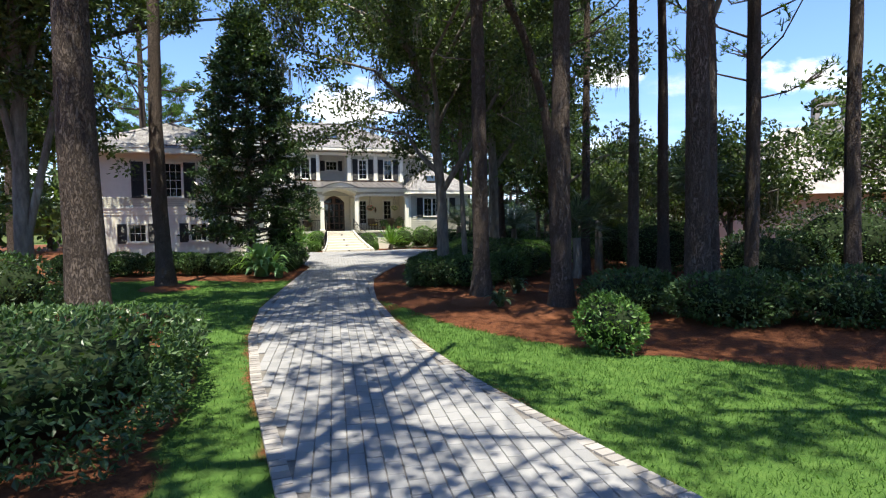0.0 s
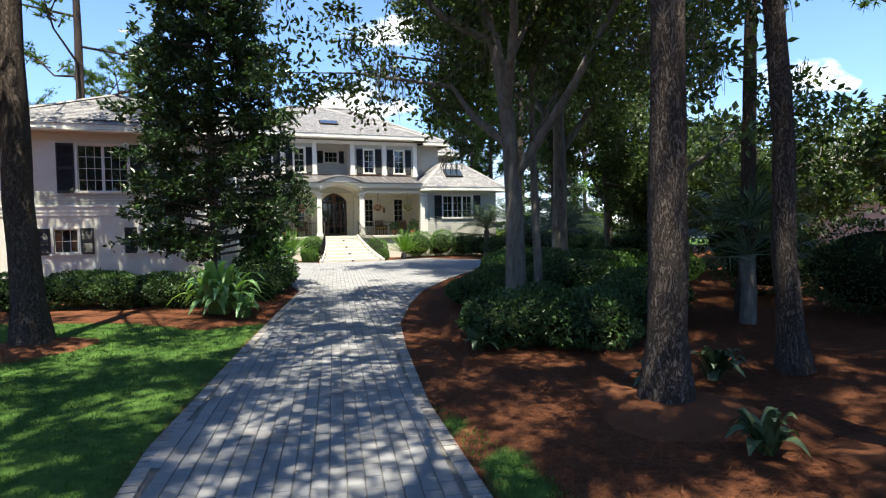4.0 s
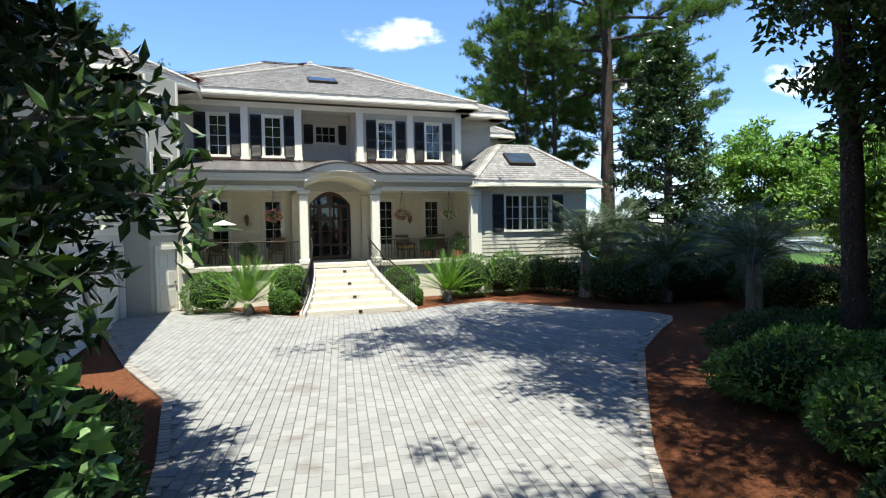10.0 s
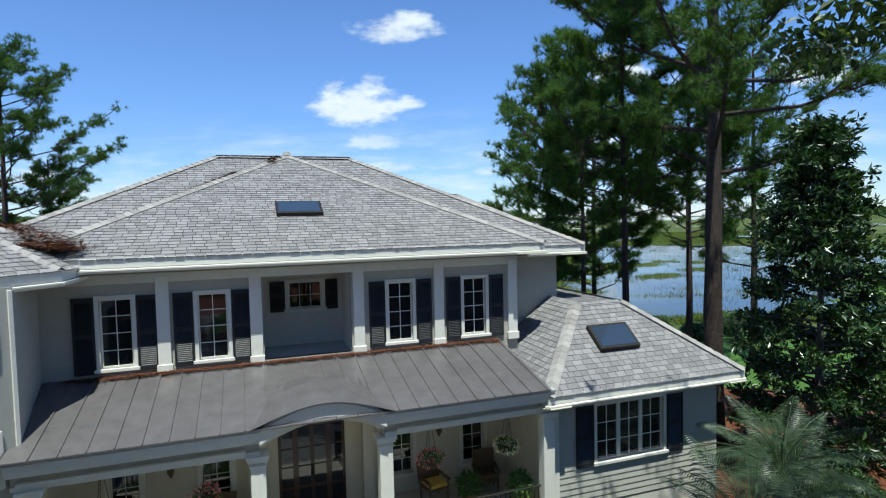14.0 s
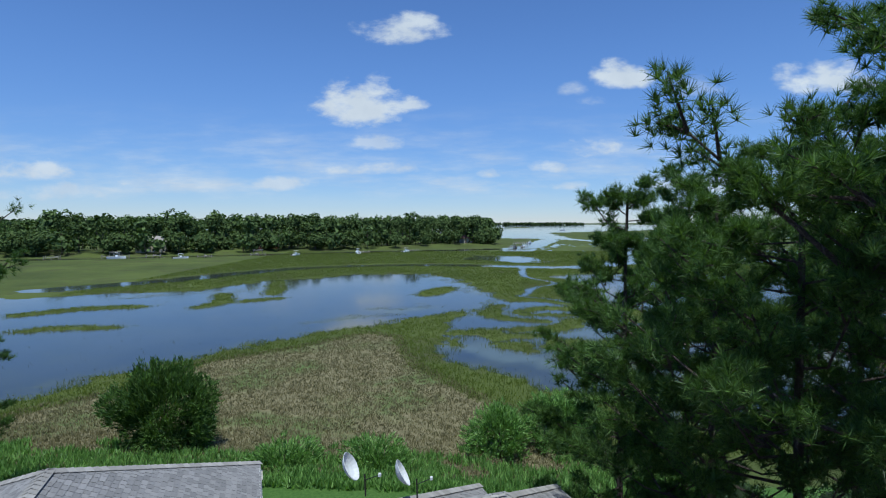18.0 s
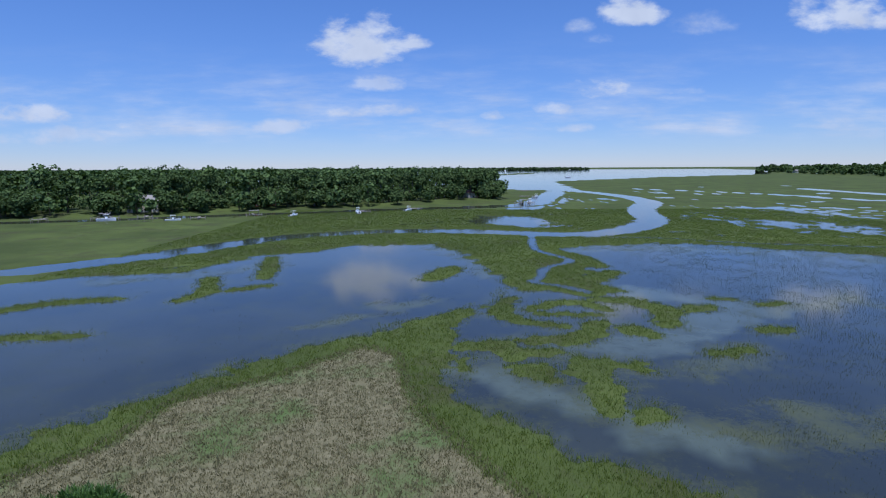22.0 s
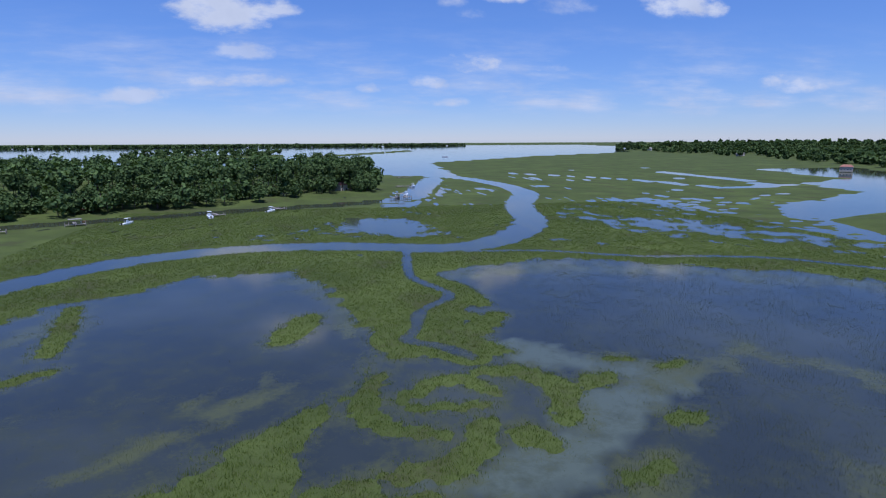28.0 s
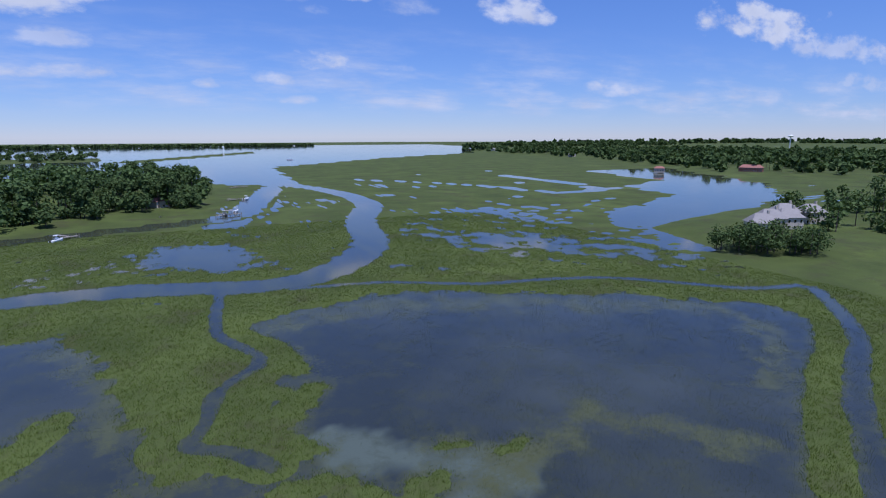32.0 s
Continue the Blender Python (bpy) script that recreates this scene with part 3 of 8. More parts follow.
CREEK_FAR = [(190, 690), (257, 598), (276, 553), (291, 480), (305, 466), (345, 478), (360, 521), (374, 600), (360, 680)]
FAR_ISLE = [(-420, 1300), (-250, 1340), (-110, 1400), (-130, 1560), (-420, 1560)]
RIVER_SPIT = [(-60, 1240), (44, 1430), (231, 1800), (262, 2080), (40, 1620), (-90, 1300)]
RIVER = [(-3000, 900), (-300, 830), (10, 760), (60, 690), (118, 640), (150, 1000), (480, 1335), (824, 1577), (1250, 2300), (1500, 3400), (-3000, 3400)]


def rounded(pts):
    """Corners of a line cut twice over, so that it winds."""
    p = np.array(pts, float)
    for _ in range(2):
        q = np.empty((2 * (len(p) - 1), 2))
        q[0::2], q[1::2] = p[:-1] * 0.75 + p[1:] * 0.25, p[:-1] * 0.25 + p[1:] * 0.75
        p = np.vstack([p[:1], q[1:-1], p[-1:]])
    return [tuple(t) for t in p]


CREEK, SMALL, RIGHT, CREEK_FAR = rounded(CREEK), rounded(SMALL), rounded(RIGHT), rounded(CREEK_FAR)
# grass tongues and islets standing in the pools: a line and its half width
FINGERS = [([(-117, 182), (-103, 195), (-80, 200), (-69, 237)], 3.0), ([(-63, 167), (-61, 175), (-67, 190)], 2.2), ([(-57, 176), (-50, 182)], 1.8), ([(-54, 190), (-56, 200), (-62, 221)], 2.2),
           ([(-13, 189), (-8, 203)], 3.6), ([(-82, 139), (-78, 142), (-68, 143)], 1.8), ([(-96, 156), (-88, 165), (-77, 168)], 2.4)]
ISLETS = [([(4, 169), (2, 163), (1, 157), (4, 152), (11, 149)], 1.9), ([(7, 160), (12, 165), (17, 166), (21, 160)], 2.0), ([(8, 157), (19, 156)], 1.3), ([(21, 168), (27, 167), (32, 160), (29, 150)], 2.6),
          ([(17, 151), (15, 145), (10, 141), (4, 141)], 2.5), ([(21, 148), (24, 144)], 2.3), ([(36, 160), (41, 162)], 2.3), ([(3, 135), (7, 136)], 2.1), ([(43, 147), (47, 147)], 1.9), ([(30, 135), (36, 137)], 1.5),
          ([(9, 128), (13, 131)], 2.8), ([(15, 130), (18, 131)], 1.1), ([(2, 128), (5, 129)], 2.2), ([(8, 178), (14, 179), (20, 174)], 2.6), ([(27, 222), (31, 206)], 3.4), ([(32, 197), (24, 187), (16, 190)], 3.2),
          ([(27, 176), (21, 186)], 2.6), ([(1, 130), (5, 125)], 1.6), ([(10, 132), (11, 124), (10, 116)], 2.2), ([(13, 114), (15, 116)], 1.8), ([(-7, 138), (0, 139), (1, 133)], 2.2), ([(52, 164), (57, 165)], 1.2), ([(44, 169), (48, 168)], 1.0), ([(17, 129), (19, 128)], 1.0)]
# drowned grass: lines along which thin stands rise out of the shallows, and their reach
STANDS = [([(26, 129), (36, 136)], 6.0), ([(20, 112), (30, 113), (42, 112), (56, 112)], 7.0), ([(-14, 238), (-2, 222), (0, 205), (2, 192)], 9.0), ([(30, 236), (60, 240), (90, 230), (120, 214), (138, 200)], 13.0), ([(46, 158), (70, 168), (86, 150)], 7.0),
          ([(-30, 150), (-20, 160), (-12, 170)], 5.0), ([(-90, 186), (-70, 196), (-58, 208)], 8.0), ([(140, 190), (128, 174), (108, 160)], 6.0), ([(60, 130), (76, 126)], 9.0)]
MURK = [([(-3, 127), (6, 118), (14, 112), (20, 108)], 7.0), ([(12, 137), (24, 140), (33, 149), (44, 156), (53, 160)], 7.0), ([(30, 178), (34, 172), (52, 158)], 6.0)]
CREEKS = ((CREEK, 7.0, 8.5), (SMALL, 1.15, 0.9), (RIGHT, 1.3, 1.9), (SHORE_CH, 7.0, 9.0), (CREEK_FAR, 3.5, 6.0))


def near_line(x, y, pts, reach):
    """off_line, worked out only within reach of the line."""
    p = np.array(pts, float)
    (x0, y0), (x1, y1) = p.min(0) - reach, p.max(0) + reach
    d, s = np.full(x.shape, 1e9), np.zeros(x.shape)
    at = (x > x0) & (x < x1) & (y > y0) & (y < y1)
    if at.any():
        d[at], s[at] = off_line(x[at], y[at], pts)
    return d, s


def stands(x, y, lines):
    """1 in the midst of the lines' reach, 0 outside it."""
    total = np.zeros(x.shape)
    x, y = x + fbm(x, y, 17, 61, 3) * 4.0, y + fbm(x, y, 17, 62, 3) * 4.0
    for pts, w in lines:
        d, _ = near_line(x, y, pts, w)
        total = np.maximum(total, smooth(w, w * 0.1, d))
    return total


def marsh(x, y):
    """How firmly the marsh is land (metres, positive: grass; negative: open water)."""
    wob = fbm(x, y, 22, 1) * 3.2 + fbm(x, y, 6, 2, 3) * 1.5
    fine = fbm(x, y, 5, 3, 3)
    bank, levee = np.full(x.shape, 1e9), np.zeros(x.shape)
    for pts, w0, w1 in CREEKS:
        d, s = near_line(x, y, pts, 45)
        off = d - (w0 + (w1 - w0) * s) + fbm(x, y, 14, 5, 2) * min(1.4, w0 * 0.4)
        bank = np.minimum(bank, off)
        wide = np.where(s < 0.85, 1.0, 0.45) if pts is SMALL else 1.0
        levee = np.maximum(levee, smooth(0.0, 1.2, off) * (1 - smooth(4.5 * wide, 10.0 * wide, off)))
    pond = np.maximum(in_shape(x, y, POND_L), in_shape(x, y, POND_R))
    far_pool = np.maximum(np.maximum(in_shape(x, y, RIGHT_POOL), in_shape(x, y, DOCK_POOL)), in_shape(x, y, BACK_POOL) - 5 + fbm(x, y, 9, 10, 3) * 5)
    river = in_shape(x, y, RIVER)
    sheet = fbm(x, y * 0.45, 60, 7) * 9 + fbm(x, y, 16, 8, 3) * 9 + fbm(x, y, 6, 9, 2) * 3 - 12.5 - smooth(500, 1200, y) * 6 + 9.5 * smooth(130, 50, np.hypot(x - 190, (y - 330) * 1.1))
    firm = np.minimum(-pond + wob, 9.0)
    firm = np.minimum(firm, np.where(y > 262 - 40 * smooth(100, 160, x), -sheet, 9.0))
    firm = np.minimum(firm, -far_pool + wob * 1.5)
    for pts, w in FINGERS + ISLETS:
        d, s = near_line(x, y, pts, w + 4)
        firm = np.maximum(firm, (w * (0.72 + 0.28 * np.sin(np.pi * s)) - d) * 1.4 + 1.9 + fine * 1.3)
    firm = np.where(levee > 0, np.maximum(firm, 6.5 * levee - 3.0), firm)
    firm = np.maximum(firm, in_shape(x, y, TONGUE) + wob * 0.6)
    firm = np.minimum(firm, bank * 3.0 + 0.6)
    firm = np.minimum(firm, -river + wob * 2)
    for land in (ISLAND, SPIT, FOREST_R, FAR_ISLE, RIVER_SPIT):
        firm = np.maximum(firm, in_shape(x, y, land) + 3)
    return np.clip(firm, -14, 9)


def height(x, y, firm):
    home = smooth(88, 70, y + 3 * np.sin(x * 0.05) - 0.10 * np.abs(x))
    rise = np.zeros_like(x)
    for land in (ISLAND, SPIT, FOREST_R, FAR_ISLE):
        rise = np.maximum(rise, smooth(0, 14, in_shape(x, y, land)) * 1.7)
    low = WATER - 0.42 + 0.60 * smooth(-2.0, 4.0, firm) + rise + fbm(x, y, 9, 21, 2) * 0.05 + fbm(x, y, 2.6, 23, 2) * 0.06
    low += smooth(2400, 4800, np.hypot(x, y)) * smooth(3300, 3600, y) * 3
    return low * (1 - home) + home * (0.0 - 0.02 + 0.015 * fbm(x, y, 3, 22, 2))


def steps_out(lo, hi, fine, reach, grow):
    """Grid lines: even between lo and hi, then ever wider out to reach."""
    mid = list(np.arange(lo, hi + 1e-6, fine))
    step, up = fine, [hi]
    while up[-1] < reach:
        step *= grow
        up.append(min(up[-1] + step, reach))
    step, down = fine, [lo]
    while down[-1] > -reach:
        step *= grow
        down.append(max(down[-1] - step, -reach))
    return down[1:][::-1] + mid + up[1:]


def ground_material():
    m = bpy.data.materials.new("ground")
    m.use_nodes = True
    add, wire = nodes_of(m.node_tree)
    place = add("ShaderNodeTexCoord")

    def noise_of(scale, detail=6.0, rough=0.6):
        n = add("ShaderNodeTexNoise", Scale=scale, Detail=detail, Roughness=rough)
        wire(place, "Object", n, "Vector")
        return (n, 0)

    def blend(a, b, fac):
        mix = add("ShaderNodeMixRGB")
        for slot, val in ((0, fac), (1, a), (2, b)):
            if isinstance(val, tuple) and len(val) == 2:
                wire(*val, mix, slot)
            else:
                mix.inputs[slot].default_value = val if slot == 0 else (*val, 1)
        return (mix, 0)

    def edged(name, wobble):
        a = add("ShaderNodeAttribute")
        a.attribute_name = name
        v = math_node(add, wire, "ADD", (a, "Fac"), math_node(add, wire, "MULTIPLY", math_node(add, wire, "SUBTRACT", noise_of(3.0, 4.0), 0.5), wobble))
        cut = add("ShaderNodeMapRange")
        cut.inputs[1].default_value, cut.inputs[2].default_value = 0.42, 0.58
        wire(*v, cut, 0)
        return (cut, 0)

    def contrast(v, lo, hi):
        cut = add("ShaderNodeMapRange")
        cut.inputs[1].default_value, cut.inputs[2].default_value = lo, hi
        wire(*v, cut, 0)
        return (cut, 0)

    marshy = blend((0.053, 0.070, 0.019), (0.087, 0.111, 0.028), contrast(noise_of(0.035, 8.0, 0.65), 0.36, 0.66))
    marshy = blend(marshy, (0.068, 0.074, 0.028), contrast(noise_of(0.5, 8.0, 0.75), 0.52, 0.74))
    marshy = blend(marshy, (0.111, 0.138, 0.036), contrast(noise_of(0.012, 6.0, 0.7), 0.55, 0.72))
    marshy = blend(marshy, (0.060, 0.064, 0.026), contrast(noise_of(0.055, 10.0, 0.72), 0.52, 0.64))
    firm = add("ShaderNodeAttribute")
    firm.attribute_name = "firm"
    mud = blend((0.060, 0.058, 0.042), (0.115, 0.110, 0.075), noise_of(0.8))
    marshy = blend(mud, marshy, contrast((firm, "Fac"), 0.02, 0.14))
    dry = blend((0.12, 0.108, 0.056), (0.215, 0.19, 0.108), contrast(noise_of(1.6, 8.0, 0.7), 0.35, 0.65))
    dry = blend(dry, (0.10, 0.135, 0.045), contrast(noise_of(0.12, 4.0), 0.5, 0.66))
    lawn = blend((0.040, 0.094, 0.018), (0.092, 0.168, 0.038), contrast(noise_of(5.0, 8.0, 0.7), 0.35, 0.68))
    straw = blend((0.072, 0.028, 0.016), (0.200, 0.076, 0.036), contrast(noise_of(14.0, 8.0, 0.75), 0.34, 0.68))
    colour = blend(marshy, dry, edged("dry", 0.5))
    colour = blend(colour, straw, edged("straw", 0.35))
    colour = blend(colour, lawn, edged("lawn", 0.12))
    b = add("ShaderNodeBsdfPrincipled", Roughness=0.92)
    b.inputs["Specular IOR Level"].default_value = 0.12
    wire(*colour, b, "Base Color")
    bumps = add("ShaderNodeBump", Strength=0.7, Distance=0.06)
    wire(*noise_of(35.0, 6.0, 0.7), bumps, "Height")
    wire(bumps, 0, b, "Normal")
    out = add("ShaderNodeOutputMaterial")
    wire(b, 0, out, 0)
    return m


def build_ground():
    gx = np.array(sorted(set(np.round(steps_out(-95, 150, 1.0, 4900, 1.065) + list(np.arange(-16, 14, 0.5)) + list(np.arange(14, 46, 0.75)), 3))))
    gy = np.array(sorted(set(np.round(steps_out(70, 300, 1.0, 4900, 1.055) + list(np.arange(0, 44, 0.5)) + list(np.arange(104, 190, 0.7)), 3))))
    gy = gy[gy > -2500]
    x, y = np.meshgrid(gx, gy, indexing="ij")
    firm = marsh(x, y)
    z = height(x, y, firm)
    v = np.stack([x, y, z], -1).reshape(-1, 3)
    i, j = np.meshgrid(np.arange(len(gx) - 1), np.arange(len(gy) - 1), indexing="ij")
    n = len(gy)
    q = np.stack([i * n + j, (i + 1) * n + j, (i + 1) * n + j + 1, i * n + j + 1], -1).reshape(-1, 4)
    ob = raw("ground", v, q, ground_material(), smooth=True)
    tagged(ob, "lawn, pine straw beds and green salt marsh running to the horizon", "ground", kind="structure")
    home = smooth(86, 76, y)
    in_front = y < 47
    lawn = np.maximum(in_shape(x, y, LAWN_R), in_shape(x, y, LAWN_L))
    yard = home * smooth(-0.5, 0.5, y - 62 + 0.2 * x) * smooth(90, 80, y)
    lawn = np.where(in_front, smooth(-0.3, 0.3, lawn), yard)
    drysh = smooth(-4, 4, in_shape(x, y, STRAW))
    drysh = np.maximum(drysh, 0)
    strawy = home * (1 - lawn)
    for name, val in (("lawn", lawn), ("straw", strawy), ("dry", drysh), ("firm", np.clip(firm / 9, 0, 1))):
        a = ob.data.attributes.new(name, "FLOAT", "POINT")
        a.data.foreach_set("value", val.ravel().astype(np.float32))
    return ob


build_ground()


def water_material():
    m = bpy.data.materials.new("marsh water")
    m.use_nodes = True
    add, wire = nodes_of(m.node_tree)
    place = add("ShaderNodeTexCoord")

    def noise_of(scale, detail=4.0, rough=0.6):
        n = add("ShaderNodeTexNoise", Scale=scale, Detail=detail, Roughness=rough)
        wire(place, "Object", n, "Vector")
        return (n, 0)

    def tinted(below, colour, amount, lo, hi):
        cut = add("ShaderNodeMapRange")
        cut.inputs[1].default_value, cut.inputs[2].default_value = lo, hi
        wire(*amount, cut, 0)
        mix = add("ShaderNodeMixRGB")
        mix.inputs[2].default_value = (*colour, 1)
        wire(cut, 0, mix, 0)
        if len(below) == 2:
            wire(*below, mix, 1)
        else:
            mix.inputs[1].default_value = (*below, 1)
        return (mix, 0)

    def held(name):
        a = add("ShaderNodeAttribute")
        a.attribute_name = name
        return (a, "Fac")

    # clear deep water, stirred-up silt, and drowned grass that shows as a speckle
    colour = tinted((0.030, 0.037, 0.038), (0.052, 0.060, 0.054), noise_of(0.018), 0.45, 0.66)
    cloudy = math_node(add, wire, "ADD", held("murk"), math_node(add, wire, "MULTIPLY", math_node(add, wire, "SUBTRACT", noise_of(0.12, 5.0), 0.5), 0.4))
    colour = tinted(colour, (0.086, 0.104, 0.082), cloudy, 0.15, 0.9)
    blotch = math_node(add, wire, "MULTIPLY", math_node(add, wire, "SUBTRACT", noise_of(0.16, 6.0, 0.7), 0.5), 1.5)
    colour = tinted(colour, (0.044, 0.050, 0.030), blotch, -0.05, 0.40)
    speck = math_node(add, wire, "MULTIPLY", math_node(add, wire, "SUBTRACT", noise_of(1.1, 10.0, 0.85), 0.5), 2.6)
    weed = math_node(add, wire, "ADD", math_node(add, wire, "ADD", held("reedy"), math_node(add, wire, "MULTIPLY", blotch, 0.6)), speck)
    colour = tinted(colour, (0.074, 0.080, 0.034), weed, 0.30, 1.10)
    b = add("ShaderNodeBsdfPrincipled", Roughness=0.055, IOR=1.33)
    b.inputs["Specular IOR Level"].default_value = 0.5
    wire(*colour, b, "Base Color")
    bumps = add("ShaderNodeBump", Strength=0.08, Distance=0.05)
    wire(*noise_of(1.4, 5.0), bumps, "Height")
    wire(bumps, 0, b, "Normal")
    out = add("ShaderNodeOutputMaterial")
    wire(b, 0, out, 0)
    return m


def build_water():
    xs = np.array([-4900, -1500, -400, -200, *np.arange(-110, 161, 1.5), 200, 400, 1500, 4900.0])
    ys = np.array([60, *np.arange(84, 262, 1.5), 300, 500, 1200, 2600, 4900.0])
    x, y = np.meshgrid(xs, ys, indexing="ij")
    v = np.stack([x, y, np.full_like(x, WATER)], -1).reshape(-1, 3)
    i, j = np.meshgrid(np.arange(len(xs) - 1), np.arange(len(ys) - 1), indexing="ij")
    n = len(ys)
    q = np.stack([i * n + j, (i + 1) * n + j, (i + 1) * n + j + 1, i * n + j + 1], -1).reshape(-1, 4)
    ob = tagged(raw("water", v, q, water_material()), "calm blue tidal water standing between the marsh grass", "water", kind="structure")
    shore = smooth(-5.0, 1.0, marsh(x, y)) * 0.6
    reedy = 0.16 + np.maximum(stands(x, y, STANDS), shore) * (0.75 + 0.35 * fbm(x, y, 14, 51, 3))
    for name, val in (("reedy", reedy), ("murk", stands(x, y, MURK))):
        a = ob.data.attributes.new(name, "FLOAT", "POINT")
        a.data.foreach_set("value", val.ravel().astype(np.float32))
    return ob


build_water()

# ---- house (own frame: u along the front, v inwards, z up) ----
HX, HY, HA = -8.02, 43.62, 20.2
house = root("house", HX, HY, 0, HA, "two-storey cream and grey coastal house with a columned front porch", "house")
HOUSE_M = pose(HX, HY, 0, 0, 0, HA)


def to_world(u, v, z=0.0):
    return HOUSE_M @ Vector((u, v, z))


def along(p0, p1):
    """A pose at p0 whose x runs to p1 and whose y points into the wall."""
    return pose(p0[0], p0[1], 0, 0, 0, math.degrees(math.atan2(p1[1] - p0[1], p1[0] - p0[0])))


def wall(name, p0, p1, z0, z1, material, holes=(), thick=0.22, label=""):
    """A wall from p0 to p1, its outer face on that line, with openings (from, to, bottom, top) cut through."""
    m, length = along(p0, p1), math.hypot(p1[0] - p0[0], p1[1] - p0[1])
    xs = sorted({0, length, *(h[0] for h in holes), *(h[1] for h in holes)})
    zs = sorted({z0, z1, *(h[2] for h in holes), *(h[3] for h in holes)})
    bm = bmesh.new()
    solid = {}
    for i in range(len(xs) - 1):
        for k in range(len(zs) - 1):
            cx, cz = (xs[i] + xs[i + 1]) / 2, (zs[k] + zs[k + 1]) / 2
            solid[i, k] = not any(h[0] < cx < h[1] and h[2] < cz < h[3] for h in holes)
    grid = {}

    def at(i, j, k):
        if (i, j, k) not in grid:
            grid[i, j, k] = bm.verts.new((xs[i], j * thick, zs[k]))
        return grid[i, j, k]
    for (i, k), full in solid.items():
        if not full:
            continue
        bm.faces.new((at(i, 0, k), at(i + 1, 0, k), at(i + 1, 0, k + 1), at(i, 0, k + 1)))
        bm.faces.new((at(i, 1, k), at(i, 1, k + 1), at(i + 1, 1, k + 1), at(i + 1, 1, k)))
        for di, dk, ring in ((-1, 0, ((i, k), (i, k + 1))), (1, 0, ((i + 1, k), (i + 1, k + 1))), (0, -1, ((i, k), (i + 1, k))), (0, 1, ((i, k + 1), (i + 1, k + 1)))):
            if not solid.get((i + di, k + dk), False):
                (a, b), (c, d) = ring
                bm.faces.new((at(a, 0, b), at(c, 0, d), at(c, 1, d), at(a, 1, b)))
    ob = part(name, bm, material, house, label)
    ob.matrix_basis = m
    return ob


def ring(bm, x0, x1, z0, z1, w, y0, y1):
    """A frame round an opening."""
    box(bm, x0 - w, x0, y0, y1, z0, z1 + w, 0.004)
    box(bm, x1, x1 + w, y0, y1, z0, z1 + w, 0.004)
    box(bm, x0 + 0.001, x1 - 0.001, y0 + 0.002, y1, z1, z1 + w - 0.002, 0.004)


def window(m, x0, x1, z0, z1, cols, rows, casing=0.09, sill=True, mullions=(), label=""):
    bm = bmesh.new()
    ring(bm, x0, x1, z0, z1, casing, -0.035, 0.05)
    if sill:
        box(bm, x0 - casing - 0.04, x1 + casing + 0.04, -0.09, 0.05, z0 - 0.075, z0, 0.006)
    else:
        box(bm, x0 - casing, x1 + casing, -0.033, 0.05, z0 - casing, z0, 0.004)
    w = part("window", bm, MAT["trim"], house, label)
    w.matrix_basis = m
    bm = bmesh.new()
    box(bm, x0, x1, 0.085, 0.095, z0, z1)
    part("pane", bm, MAT["glass"], w)
    bm = bmesh.new()
    ring(bm, x0 + 0.035, x1 - 0.035, z0, z1 - 0.035, 0.034, 0.05, 0.10)
    box(bm, x0 + 0.036, x1 - 0.036, 0.05, 0.10, z0, z0 + 0.045)
    part("sash", bm, MAT["trim"], w)
    bm = bmesh.new()
    for i in range(1, cols):
        x = x0 + (x1 - x0) * i / cols
        box(bm, x - 0.010, x + 0.010, 0.064, 0.083, z0 + 0.03, z1 - 0.03)
    for i in range(1, rows):
        z = z0 + (z1 - z0) * i / rows
        box(bm, x0 + 0.03, x1 - 0.03, 0.066, 0.083, z - 0.010, z + 0.010)
    for x in mullions:
        box(bm, x - 0.05, x + 0.05, 0.03, 0.105, z0, z1)
    part("muntin", bm, MAT["trim"], w)
    return w


def shutter(m, x0, x1, z0, z1):
    bm = bmesh.new()
    box(bm, x0, x0 + 0.05, -0.06, -0.02, z0, z1, 0.004)
    box(bm, x1 - 0.05, x1, -0.06, -0.02, z0, z1, 0.004)
    for z in (z0, (z0 + z1) / 2 - 0.04, z1 - 0.09):
        box(bm, x0 + 0.05, x1 - 0.05, -0.058, -0.02, z, z + 0.09)
    box(bm, x0 + 0.05, x1 - 0.05, -0.03, -0.02, z0 + 0.05, z1 - 0.05)
    s = part("shutter", bm, MAT["shutter"], house, "black louvred shutter")
    s.matrix_basis = m
    bm = bmesh.new()
    z = z0 + 0.11
    while z < z1 - 0.11:
        if abs(z - (z0 + z1) / 2) > 0.07:
            prism(bm, [(x0 + 0.05, -0.03, z + 0.03), (x0 + 0.05, -0.055, z), (x0 + 0.05, -0.050, z), (x0 + 0.05, -0.025, z + 0.03)], (x1 - x0 - 0.10, 0, 0))
        z += 0.045
    part("louvre", bm, MAT["shutter"], s)["kind"] = "stuff"
    return s


def siding(p0, p1, z0, z1, holes=(), expose=0.185, name="siding_board"):
    """Lapped boards on a wall face, broken at openings."""
    m, length = along(p0, p1), math.hypot(p1[0] - p0[0], p1[1] - p0[1])
    z = z0
    while z < z1 - 0.03:
        top = min(z + expose, z1)
        runs, x = [], 0.0
        for h in sorted(holes):
            if h[2] < top - 0.02 and h[3] > z + 0.02:
                runs.append((x, h[0]))
                x = h[1]
        runs.append((x, length))
        for a, b in runs:
            if b - a < 0.05:
                continue
            bm = bmesh.new()
            prism(bm, [(a, -0.004, top), (a, -0.022, z), (a, -0.004, z)], (b - a, 0, 0))
            o = part(name, bm, MAT["siding"], house)
            o.matrix_basis = m
        z += expose


